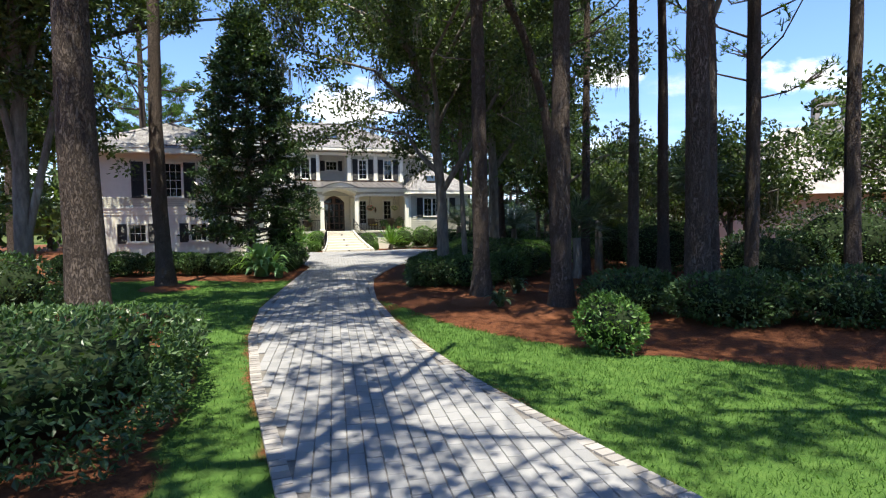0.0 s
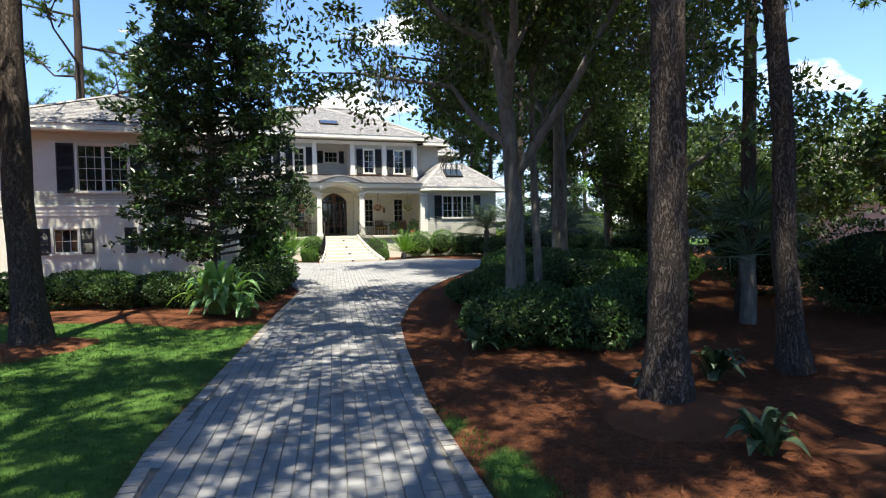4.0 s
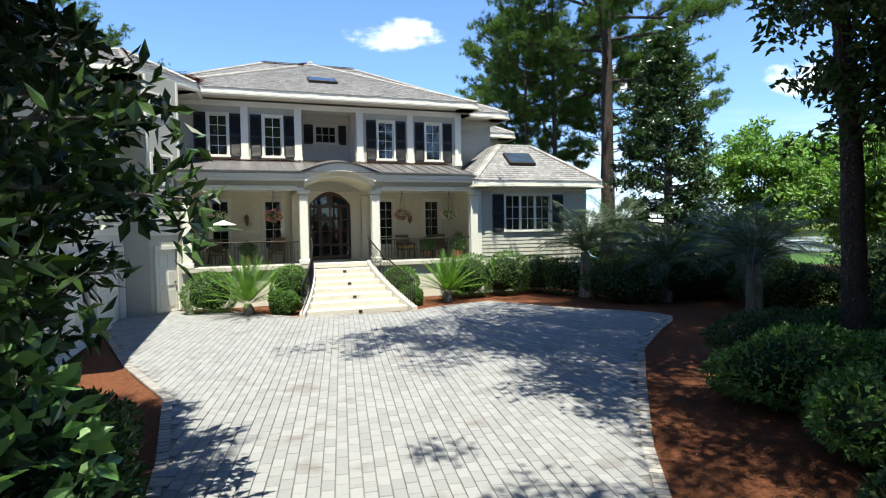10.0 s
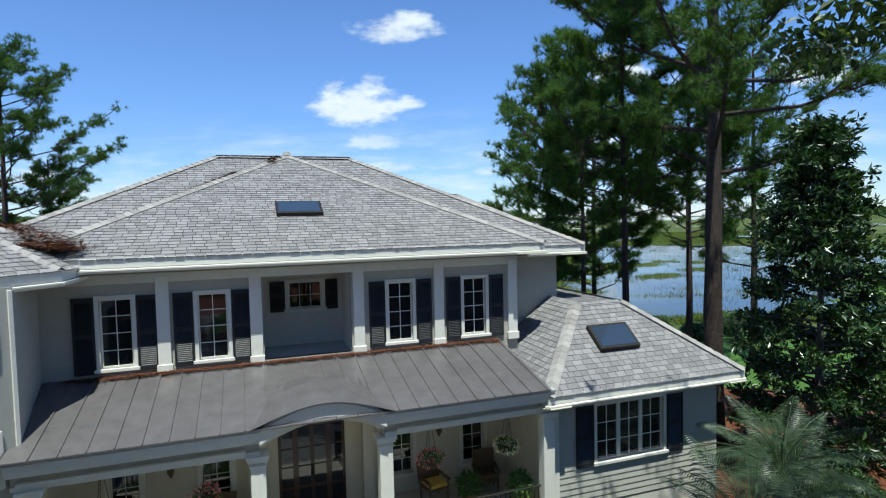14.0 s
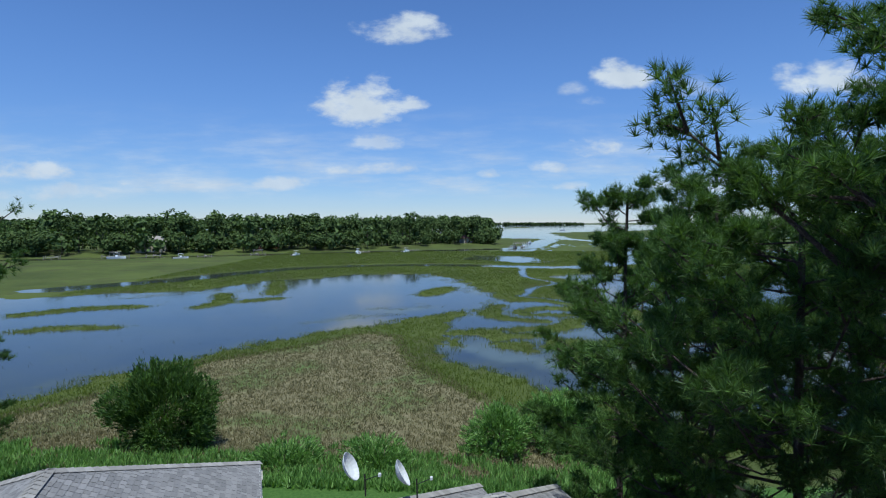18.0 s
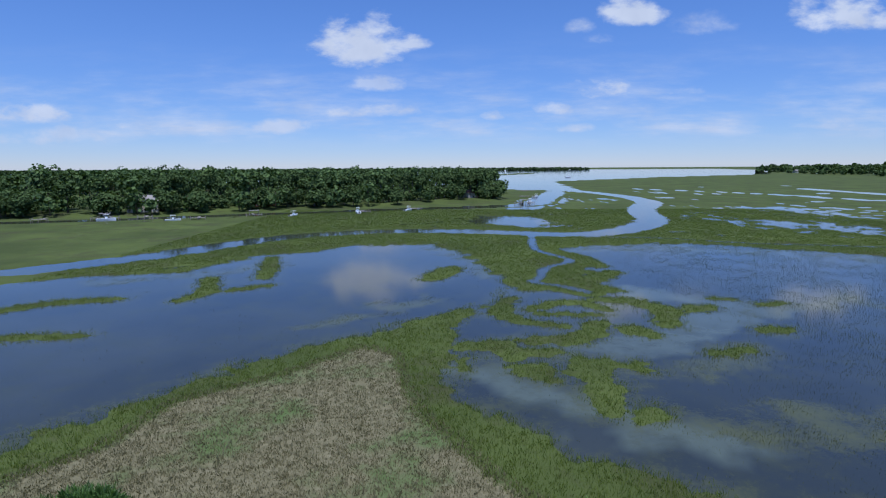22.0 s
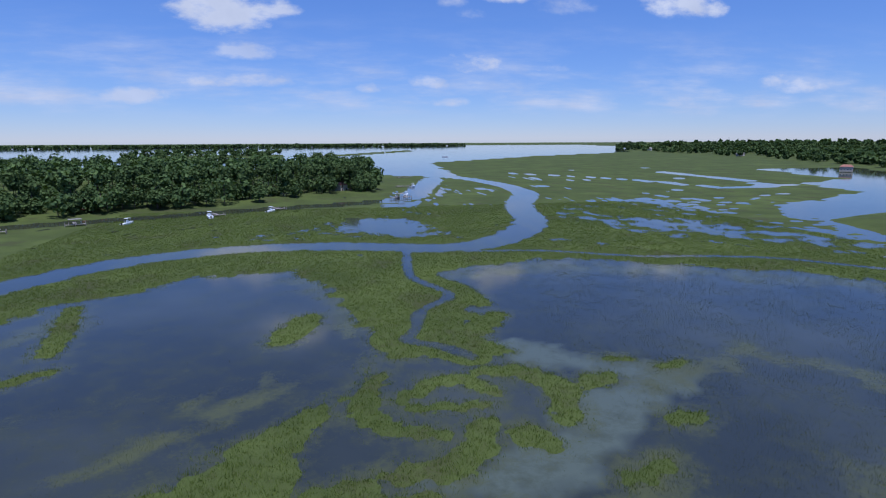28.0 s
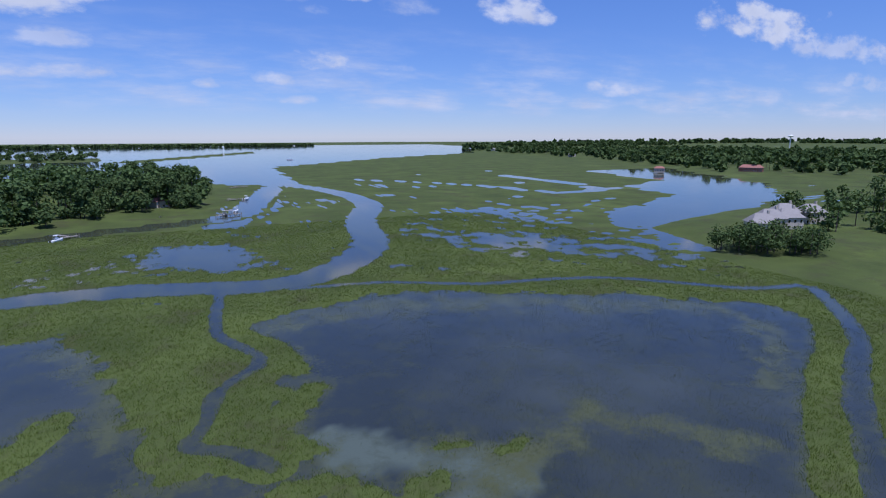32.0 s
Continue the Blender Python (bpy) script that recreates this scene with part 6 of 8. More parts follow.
def shrub(x, y, base_z, rx, ry, h, seed, n=1800, leaf=0.075, mat="shrubleaf", label="", name="shrub", group="bed shrubs", rz=0, boxy=0.0, core=True):
    rng = np.random.RandomState(seed)
    n, leaf = int(n * 0.72), leaf * 1.15
    t = root(name, x, y, base_z, rz, label or "rounded dark green shrub in the pine straw bed", name.replace("_", " "), group)
    p, d = blob_points(rng, n, 1, 1, 1, 0.80, 9, 0.45)
    if boxy:
        m = np.max(np.abs(p), axis=1, keepdims=True)
        p = p * (1 - boxy) + p / (m + 1e-6) * np.linalg.norm(p, axis=1, keepdims=True) * boxy
    p = p * (rx, ry, h * 0.5) + (0, 0, h * 0.5)
    keep = p[:, 2] > 0.03
    v, fc = leaves(rng, p[keep], leaf, leaf * 0.5, d[keep] * 0.9 + (0, 0, 0.25))
    o = raw("foliage", v, fc, MAT[mat], t)
    o["kind"] = "stuff"
    # solid lump added inside, coloured as the shade deep among the leaves
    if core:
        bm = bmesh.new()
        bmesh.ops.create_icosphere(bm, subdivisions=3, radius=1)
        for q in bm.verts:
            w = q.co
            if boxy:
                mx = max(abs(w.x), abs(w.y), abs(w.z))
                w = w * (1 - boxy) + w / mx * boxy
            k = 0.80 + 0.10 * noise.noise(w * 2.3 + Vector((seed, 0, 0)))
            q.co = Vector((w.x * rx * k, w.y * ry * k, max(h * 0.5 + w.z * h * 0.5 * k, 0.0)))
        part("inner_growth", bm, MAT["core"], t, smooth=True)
    return t


def strap_clump(x, y, base_z, n, length, seed, label, name="lily_clump", mat="strap", width=0.075, group=""):
    """Long arching strap leaves out of one foot."""
    rng = np.random.RandomState(seed)
    t = root(name, x, y, base_z, 0, label, "clump plant", group)
    for i in range(n):
        a, tilt = rng.uniform(0, 2 * np.pi), rng.uniform(0.25, 1.25)
        ln = length * rng.uniform(0.65, 1.15)
        s = np.linspace(0, 1, 7)
        up = np.sin(s * np.pi * 0.55) * math.cos(tilt * 0.75) * ln * 0.85 - s ** 2.5 * ln * 0.35 * tilt
        outw = s * ln * math.sin(tilt) * 0.9
        mid = np.column_stack([np.cos(a) * outw, np.sin(a) * outw, up + 0.02]) + np.append(rng.normal(0, 0.10 * length * 0.6, 2), 0)
        w = width * np.array([0.6, 0.95, 1.0, 0.95, 0.8, 0.5, 0.05]) * rng.uniform(0.8, 1.2)
        side = np.array([-np.sin(a), np.cos(a), 0])
        lift = np.array([0, 0, 0.25])
        l, r = mid + side * w[:, None] + lift * w[:, None], mid - side * w[:, None] + lift * w[:, None]
        v = np.stack([l, mid, r], 1).reshape(-1, 3)
        fc = []
        for k in range(6):
            b = 3 * k
            fc += [(b, b + 1, b + 4, b + 3), (b + 1, b + 2, b + 5, b + 4)]
        raw("leaf", v, fc, MAT[mat], t)
    return t


def sago(x, y, base_z, size, seed):
    rng = np.random.RandomState(seed)
    t = root("sago_palm", x, y, base_z, 0, "sago palm with a rosette of stiff bright green fronds", "sago palm", "sago palms")
    v, q = tube([(0, 0, 0), (0, 0, 0.18), (0, 0, 0.38)], [0.17, 0.19, 0.12], 10, rng, 0.1)
    raw("trunk", v, q, MAT["oakbark"], t)
    for i in range(46):
        a, tilt = i * 2.399, 0.16 + 1.22 * (i / 46)
        ln = size * rng.uniform(0.85, 1.1)
        s = np.linspace(0, 1, 9)
        up = s * math.cos(tilt) * ln * 0.98 + 0.36 - s ** 2.2 * ln * 0.13 * tilt
        outw = s * ln * math.sin(tilt)
        mid = np.column_stack([np.cos(a) * outw, np.sin(a) * outw, up])
        way = unit(np.gradient(mid, axis=0))
        side = np.array([-np.sin(a), np.cos(a), 0])
        ss = np.linspace(0.12, 1.0, 26)
        base = np.column_stack([np.interp(ss, s, mid[:, k]) for k in range(3)])
        w = np.column_stack([np.interp(ss, s, way[:, k]) for k in range(3)])
        lf = 0.13 * size * np.sin(np.pi * (0.12 + 0.84 * ss)) + 0.02
        vs = []
        for sg in (-1, 1):
            tip = base + (side * sg * 0.7 + w * 0.8 + (0, 0, 0.20)) * lf[:, None]
            vs.append(np.stack([base - w * 0.020, base + w * 0.022, tip], 1).reshape(-1, 3))
        v = np.concatenate(vs)
        raw("frond", v, np.arange(len(v)).reshape(-1, 3), MAT["sago"], t)
    return t


def fan_palm(x, y, base_z, h, r, seed, n=26, span=1.0, label="", upto=1.45):
    """A palmetto: fan leaves on long stalks."""
    rng = np.random.RandomState(seed)
    t = root("palmetto_palm", x, y, base_z, 0, label or "palmetto palm with grey-green fan leaves", "palm tree", "palmetto palms")
    v, q = tube([(0, 0, 0), (0.03, 0.02, h * 0.5), (0, 0.04, h)], [r * 1.15, r, r * 0.95], 12, rng, 0.08)
    raw("trunk", v, q, MAT["oakbark"], t)
    for i in range(n):
        a, tilt = i * 2.399 + rng.uniform(-0.2, 0.2), 0.15 + upto * (i / n) + rng.uniform(-0.1, 0.1)
        stalk = span * rng.uniform(0.8, 1.15)
        dirv = np.array([math.cos(a) * math.sin(tilt), math.sin(a) * math.sin(tilt), math.cos(tilt)])
        hub = np.array([0, 0.04, h]) + dirv * stalk
        side = unit(np.cross(dirv, [0, 0, 1]))
        up = np.cross(side, dirv)
        sv, sq = tube([(0, 0.04, h), hub - (0, 0, 0.03), hub], [0.016, 0.012, 0.009], 4)
        vs, fs, at = [sv], [sq], len(sv)
        fan = []
        for k in range(20):
            b = -1.75 + 3.5 * k / 19
            ln = span * 0.85 * rng.uniform(0.85, 1.1) * (0.72 + 0.28 * math.cos(b))
            w = dirv * math.cos(b) + side * math.sin(b)
            m = hub + w * ln * 0.55 - up * 0.02
            e = hub + w * ln - np.array([0, 0, ln * rng.uniform(0.10, 0.38)])
            pw = np.cross(w, up) * 0.022 * span
            fan.append([hub, m + pw, e, m - pw])
        fv = np.array(fan).reshape(-1, 3)
        vs.append(fv)
        fs.append(np.arange(len(fv)).reshape(-1, 4) + at)
        raw("frond", np.concatenate(vs), np.concatenate(fs), MAT["frond"], t)
    return t


def feather_palm(x, y, base_z, h, span, seed, n=30):
    """A jelly palm: long feathered fronds that arch over and hang."""
    rng = np.random.RandomState(seed)
    t = root("feather_palm", x, y, base_z, 0, "dark feather palm with long arching grey-green fronds", "palm tree", "feather palms")
    v, q = tube([(0, 0, 0), (0.04, 0.0, h * 0.5), (0, 0.05, h)], [0.24, 0.20, 0.17], 12, rng, 0.10)
    raw("trunk", v, q, MAT["oakbark"], t)
    for i in range(n):
        a, tilt = i * 2.399 + rng.uniform(-0.2, 0.2), 0.12 + 0.95 * (i / n)
        ln = span * rng.uniform(0.85, 1.12)
        s = np.linspace(0, 1, 10)
        lean = tilt + s * (0.9 + 0.9 * tilt)
        step = ln / 9
        outw = np.concatenate([[0], np.cumsum(np.sin(lean[:-1]) * step)])
        up = np.concatenate([[0], np.cumsum(np.cos(lean[:-1]) * step)])
        mid = np.column_stack([np.cos(a) * outw, np.sin(a) * outw, up + h])
        way = unit(np.gradient(mid, axis=0))
        side = np.array([-np.sin(a), np.cos(a), 0])
        ss = np.linspace(0.16, 1.0, 34)
        base = np.column_stack([np.interp(ss, s, mid[:, k]) for k in range(3)])
        w = np.column_stack([np.interp(ss, s, way[:, k]) for k in range(3)])
        lf = 0.26 * span * np.sin(np.pi * (0.15 + 0.80 * ss)) + 0.03
        spine, sq = tube(mid, np.linspace(0.022, 0.005, 10), 4)
        tris = []
        for sg in (-1, 1):
            tip = base + (side * sg * 0.75 + w * 0.6 - np.array([0, 0, 0.30])) * (lf * rng.uniform(0.85, 1.1, 34))[:, None]
            b2 = base + (tip - base) * 0.5 + np.array([0, 0, 0.03])
            tris.append(np.stack([base - w * 0.014, b2 - w * 0.012, tip, b2 + w * 0.014], 1).reshape(-1, 3))
        fv = np.concatenate(tris)
        raw("frond", np.concatenate([spine, fv]), np.concatenate([sq, np.arange(len(fv)).reshape(-1, 4) + len(spine)]), MAT["frond"], t)
    return t


# -- the pines along the drive --
pine(0.97, 14.4, 0, 20, 0.22, 0.5, 5.0, 31, 2300)
pine(2.6, 12.42, 0, 21, 0.23, 0.52, 5.0, 32, 2300)
pine(5.12, 11.27, 0, 22, 0.25, 0.55, 4.8, 33, 2200)
pine(5.94, 12.31, 0, 21, 0.17, 0.6, 3.6, 30, 500)
pine(-5.7, 9.0, 0, 21, 0.31, 0.52, 4.4, 34, 1500)
pine(-8.97, 18.1, 0, 22, 0.25, 0.45, 6.6, 35, 2200, limbs=26)
pine(7.3, 18.6, 0, 19, 0.20, 0.5, 4.0, 36, 1100)
pine(5.2, 20.6, 0, 18, 0.17, 0.5, 3.6, 37, 380)
pine(7.4, 13.5, 0, 19, 0.16, 0.52, 3.8, 38, 380)
pine(9.44, 17.34, 0, 18, 0.16, 0.5, 3.8, 39, 400)
pine(9.84, 13.45, 0, 17, 0.19, 0.42, 3.8, 40, 420)
pine(5.5, 16.3, 0, 18, 0.17, 0.55, 3.6, 41, 380)
pine(-17.5, 33.0, 0, 21, 0.24, 0.35, 5.0, 42, 520)
pine(-23.0, 30.0, 0, 20, 0.24, 0.35, 5.0, 43, 480)
pine(13.0, 24.0, 0, 17, 0.2, 0.4, 4.2, 44, 420)
# -- behind the house --
pine(4.7, 53.2, -0.1, 22.6, 0.40, 0.46, 6.8, 45, 4000, 25, "great pine with a forked trunk and wide dark crown", 0.01, 0.30, limbs=30, flat=0.3)
pine(1.05, 58.8, -0.2, 17.5, 0.15, 0.42, 3.8, 46, 1900, 25, limbs=36, needle=0.31)
pine(2.7, 57.2, -0.2, 19.2, 0.19, 0.46, 5.2, 47, 2900, 25, limbs=38, needle=0.31)
pine(0.5, 65.0, -0.3, 18.0, 0.16, 0.25, 3.8, 48, 3000, 25, limbs=52, needle=0.32)
pine(3.6, 66.5, -0.4, 18.6, 0.18, 0.25, 4.2, 49, 3300, 25, limbs=52, needle=0.32)
pine(7.5, 62.0, -0.3, 18.5, 0.2, 0.40, 4.8, 50, 3300, 25, limbs=50, needle=0.32)
pine(13.0, 66.0, -0.4, 19, 0.22, 0.30, 4.8, 51, 2000, 25, limbs=40, needle=0.32)
pine(-35.0, 69.0, -0.3, 21.4, 0.25, 0.42, 6.4, 52, 3600, 25, limbs=44, needle=0.32)
pine(-34.0, 72.0, -0.3, 14.2, 0.2, 0.18, 3.8, 53, 2600, 25, limbs=40, needle=0.32)
pine(-41.0, 60.0, -0.3, 19, 0.22, 0.3, 5.0, 54, 700, 14)

# -- oaks over the drive --
leafy_tree(0.0, 20.0, 0, 13.5, 0.225, 0.28, 5.8, 61, 300, 110, 0.13, 10, 90, sway=(-3.0, 1.5))
leafy_tree(0.85, 22.3, 0, 11.5, 0.12, 0.45, 4.0, 62, 160, 100, 0.13, 6, 60)
leafy_tree(2.55, 27.5, 0, 14.0, 0.30, 0.40, 4.7, 63, 260, 110, 0.13, 8, 60)
leafy_tree(5.4, 31.8, 0, 9.0, 0.14, 0.28, 3.0, 64, 190, 100, 0.14, 6, 40)
leafy_tree(5.0, 23.5, 0, 10.5, 0.16, 0.4, 3.6, 66, 70, 90, 0.14, 6, 40)
leafy_tree(9.0, 27.0, 0, 5.6, 0.16, 0.25, 3.2, 67, 110, 90, 0.15, 7, 30)
leafy_tree(10.5, 20.5, 0, 5.6, 0.14, 0.2, 3.2, 68, 130, 90, 0.15, 7, 20, low=0.1)
leafy_tree(13.5, 33.0, 0, 6.5, 0.15, 0.2, 4.0, 69, 130, 90, 0.16, 7, 10, low=0.1)
leafy_tree(15.0, 17.0, 0, 5.6, 0.14, 0.2, 3.8, 70, 130, 90, 0.15, 7, 0, low=0.08)
leafy_tree(-10.4, 14.0, 0, 15.0, 0.22, 0.12, 3.0, 71, 420, 90, 0.13, 10, 0, low=0.06, label="tall tree wrapped in dark ivy")
leafy_tree(-15.0, 18.0, 0, 10.0, 0.16, 0.2, 4.5, 72, 160, 90, 0.15, 7, 10, low=0.08)

magnolia(-9.0, 26.5, 0, 12.5, 3.0, 81, 40000, low=0.10)
magnolia(6.6, 50.0, 0, 12.2, 2.7, 82, 26000, "tall dark magnolia beside the single-storey wing", 0.24, 0.05)

leafy_tree(6.8, 14.6, 0, 15.0, 0.18, 0.55, 4.0, 76, 110, 90, 0.15, 7, 30, low=0.5)
# added behind the camera's start; its crown shades the hedge
leafy_tree(-5.6, -2.4, 0, 16.0, 0.24, 0.6, 4.8, 77, 190, 100, 0.16, 8, 0, low=0.62, sway=(0.6, 1.8))
# crown bent out over the drive, above view, to shade the pavers
leafy_tree(3.3, 15.8, 0, 17.0, 0.17, 0.6, 4.6, 55, 120, 100, 0.15, 8, 0, low=0.68, sway=(-8.0, -4.0))
# added tree, trunk out of view, leaning in to shade the drive
leafy_tree(-8.4, 7.2, 0, 17.0, 0.2, 0.6, 4.4, 56, 75, 100, 0.15, 8, 0, low=0.68, sway=(8.0, 1.0))
leafy_tree(7.6, 31.2, 0, 6.2, 0.16, 0.2, 3.2, 57, 200, 110, 0.15, 9, 0, low=0.05)
leafy_tree(9.8, 35.2, 0, 6.4, 0.16, 0.2, 3.4, 58, 200, 110, 0.15, 9, 0, low=0.05)
# two unseen trees added to shade the right-hand bed and lawn
leafy_tree(8.8, 8.0, 0, 17.0, 0.22, 0.6, 4.8, 80, 300, 100, 0.15, 10, 0, low=0.60, sway=(-4.0, -1.0))
leafy_tree(9.6, 2.4, 0, 16.0, 0.22, 0.6, 4.2, 73, 60, 90, 0.16, 8, 0, low=0.6, sway=(-5.0, -0.6))
# added, trunk out of view, to shade the garage wing's front wall
leafy_tree(-17.5, 21.0, 0, 17.0, 0.22, 0.6, 3.6, 75, 150, 100, 0.15, 8, 0, low=0.68, sway=(5.0, 8.4))
# another unseen tree behind the start, put there to shade the near drive
leafy_tree(-2.6, -3.4, 0, 16.0, 0.25, 0.6, 4.4, 78, 85, 90, 0.16, 8, 0, low=0.62, sway=(2.4, 6.5))
leafy_tree(3.5, 32.8, 0, 17.0, 0.22, 0.6, 5.8, 79, 420, 100, 0.15, 12, 0, low=0.56, sway=(-4.6, -2.0), lean=0.01)
# added crown, kept above view, that shades the palms by the house
leafy_tree(6.6, 35.8, 0, 18.0, 0.2, 0.6, 6.0, 74, 520, 100, 0.15, 12, 0, low=0.64, sway=(-3.5, 0.5), lean=0.01)

# -- beds --
shrub(-5.15, 5.75, 0, 2.25, 2.1, 0.98, 101, 26000, 0.075, "shrubleaf", "broad clipped dark green hedge beside the lawn", "hedge", "hedges", 12, 0.55)
shrub(2.55, 8.5, 0, 0.52, 0.46, 0.85, 102, 2600, 0.07, "boxleaf", "small bright-leaved shrub at the lawn edge")
for k, (x, y, rx, ry, h, mt) in enumerate((
        (5.6, 10.6, 1.3, 0.8, 0.95, "shrubleaf"), (7.7, 10.4, 1.3, 0.9, 1.0, "shrubleaf"), (9.8, 10.0, 1.4, 0.9, 1.0, "shrubleaf"), (4.0, 11.8, 1.0, 0.8, 0.9, "shrubleaf"), (12.0, 9.6, 1.5, 1.0, 1.1, "shrubleaf"),
        (-0.4, 18.0, 0.9, 0.8, 0.85, "shrubleaf"), (0.9, 17.6, 0.9, 0.8, 0.9, "shrubleaf"), (1.9, 18.9, 1.0, 0.9, 0.95, "shrubleaf"), (0.3, 19.2, 0.8, 0.7, 0.9, "shrubleaf"), (2.8, 20.6, 1.0, 0.9, 1.0, "shrubleaf"),
        (-0.6, 22.8, 0.8, 0.8, 0.75, "shrubleaf"), (0.6, 24.4, 0.9, 0.8, 0.8, "shrubleaf"), (1.3, 28.6, 1.2, 1.0, 1.0, "boxleaf"), (3.0, 26.0, 1.1, 0.9, 1.0, "shrubleaf"), (4.3, 28.3, 1.2, 1.0, 1.0, "boxleaf"),
        (2.6, 30.6, 1.2, 1.0, 1.05, "boxleaf"), (5.4, 31.5, 1.3, 1.1, 1.1, "shrubleaf"), (4.2, 33.9, 1.2, 1.0, 1.0, "shrubleaf"), (6.2, 27.2, 1.2, 1.0, 1.0, "lime"), (3.6, 24.0, 1.2, 1.0, 0.9, "lime"),
        (-8.6, 23.2, 0.9, 0.7, 0.85, "shrubleaf"), (-10.1, 23.3, 0.95, 0.7, 0.9, "shrubleaf"), (-11.7, 23.4, 0.95, 0.7, 0.9, "shrubleaf"), (-13.3, 23.2, 1.0, 0.8, 0.95, "shrubleaf"), (-15.0, 22.8, 1.0, 0.8, 1.0, "shrubleaf"),
        (-10.4, 25.0, 0.9, 0.7, 0.8, "boxleaf"), (-12.2, 25.6, 0.9, 0.7, 0.8, "boxleaf"), (-7.25, 25.6, 0.8, 0.85, 1.15, "shrubleaf"), (-7.45, 27.0, 0.85, 0.85, 1.25, "shrubleaf"), (-8.3, 28.4, 0.85, 0.8, 1.15, "shrubleaf"), (-7.0, 24.4, 0.6, 0.6, 0.7, "shrubleaf"),
        (9.0, 15.5, 1.5, 1.2, 1.6, "shrubleaf"), (11.5, 16.0, 1.7, 1.4, 2.4, "shrubleaf"), (13.5, 13.5, 1.8, 1.5, 2.6, "shrubleaf"), (8.0, 20.5, 1.6, 1.3, 2.0, "shrubleaf"), (7.8, 24.0, 1.6, 1.3, 1.8, "shrubleaf"), (10.5, 30.0, 2.0, 1.6, 2.2, "shrubleaf"),
        (7.5, 36.0, 1.6, 1.3, 1.5, "shrubleaf"), (6.8, 40.5, 1.6, 1.2, 1.3, "shrubleaf"), (9.5, 39.0, 2.0, 1.5, 2.4, "shrubleaf"), (1.7, 26.4, 1.3, 1.2, 1.2, "shrubleaf"), (1.7, 23.2, 1.2, 1.1, 1.1, "shrubleaf"), (2.7, 24.9, 1.2, 1.0, 1.2, "shrubleaf"), (1.2, 30.9, 1.2, 1.0, 1.1, "boxleaf"), (0.3, 26.6, 0.8, 0.9, 0.8, "shrubleaf"), (2.9, 28.6, 1.1, 1.0, 1.2, "shrubleaf"), (2.2, 33.0, 1.1, 1.0, 1.0, "shrubleaf"), (-9.4, 11.5, 1.3, 1.2, 1.5, "shrubleaf"), (-12.0, 11.5, 1.6, 1.4, 2.2, "shrubleaf"))):
    shrub(x, y, 0, rx, ry, h, 120 + k, int(2200 + 2600 * rx), 0.085, mt, "low light-leaved shrub in the bed" if mt in ("boxleaf", "lime") else "")
shrub(-7.45, 26.4, 0, 0.85, 0.8, 1.9, 118, 900, 0.21, "strap", "magnolia shoots with large bright green leaves", "magnolia_shoots", "magnolia shoots", core=False)
strap_clump(-7.0, 21.7, 0, 115, 1.55, 201, "large clump of broad arching lily leaves in the pine straw", group="lily clumps", width=0.10)
strap_clump(-6.2, 21.0, 0, 34, 0.75, 202, "smaller clump of arching lily leaves", group="lily clumps")
for k, (x, y) in enumerate(((1.3, 13.0), (2.0, 15.4), (-0.9, 19.6), (-1.0, 17.3), (1.1, 15.0))):
    strap_clump(x, y, 0, 26, 0.55, 210 + k, "small dark clump of broad leaves in pine straw", mat="frond", name="aspidistra_clump", group="bed clumps")

# -- planting before the porch --
for k, (u, v, rx, ry, h, mt) in enumerate(((-4.55, -0.95, 0.80, 0.75, 1.30, "boxleaf"), (-1.95, -1.15, 0.62, 0.75, 1.45, "boxleaf"), (-2.25, -2.35, 0.42, 0.42, 0.75, "boxleaf"),
                                             (1.95, -1.0, 0.68, 0.6, 1.25, "boxleaf"), (2.15, -2.05, 0.42, 0.38, 0.62, "boxleaf"), (4.75, -0.95, 0.95, 0.8, 1.65, "boxleaf"), (6.35, -0.85, 0.95, 0.75, 1.65, "boxleaf"), (8.0, -0.75, 1.0, 0.8, 1.5, "shrubleaf"))):
    w = to_world(u, v)
    shrub(w.x, w.y, 0, rx, ry, h, 170 + k, 7000, 0.065, mt, "clipped round boxwood before the porch", "boxwood", "porch boxwoods", HA, 0.2)
for k, (u, v, s) in enumerate(((-3.35, -2.25, 1.75), (3.55, -1.95, 1.6))):
    w = to_world(u, v)
    sago(w.x, w.y, 0, s, 180 + k)
for k, (x, y, h, sp, n) in enumerate(((6.2, 22.4, 2.0, 1.1, 26), (4.6, 19.4, 1.4, 1.0, 22), (8.6, 19.0, 2.6, 1.1, 24), (8.4, 33.0, 1.6, 1.1, 24), (14.0, 14.5, 3.6, 1.2, 26))):
    fan_palm(x, y, 0, h, 0.15, 190 + k, n, sp)

for k, (x, y, h, sp) in enumerate(((1.2, 43.8, 1.7, 2.5), (3.6, 42.2, 1.3, 2.3), (4.9, 38.9, 1.5, 2.6), (3.0, 45.8, 2.2, 2.4), (6.3, 42.4, 1.8, 2.4))):
    feather_palm(x, y, 0, h, sp, 195 + k)

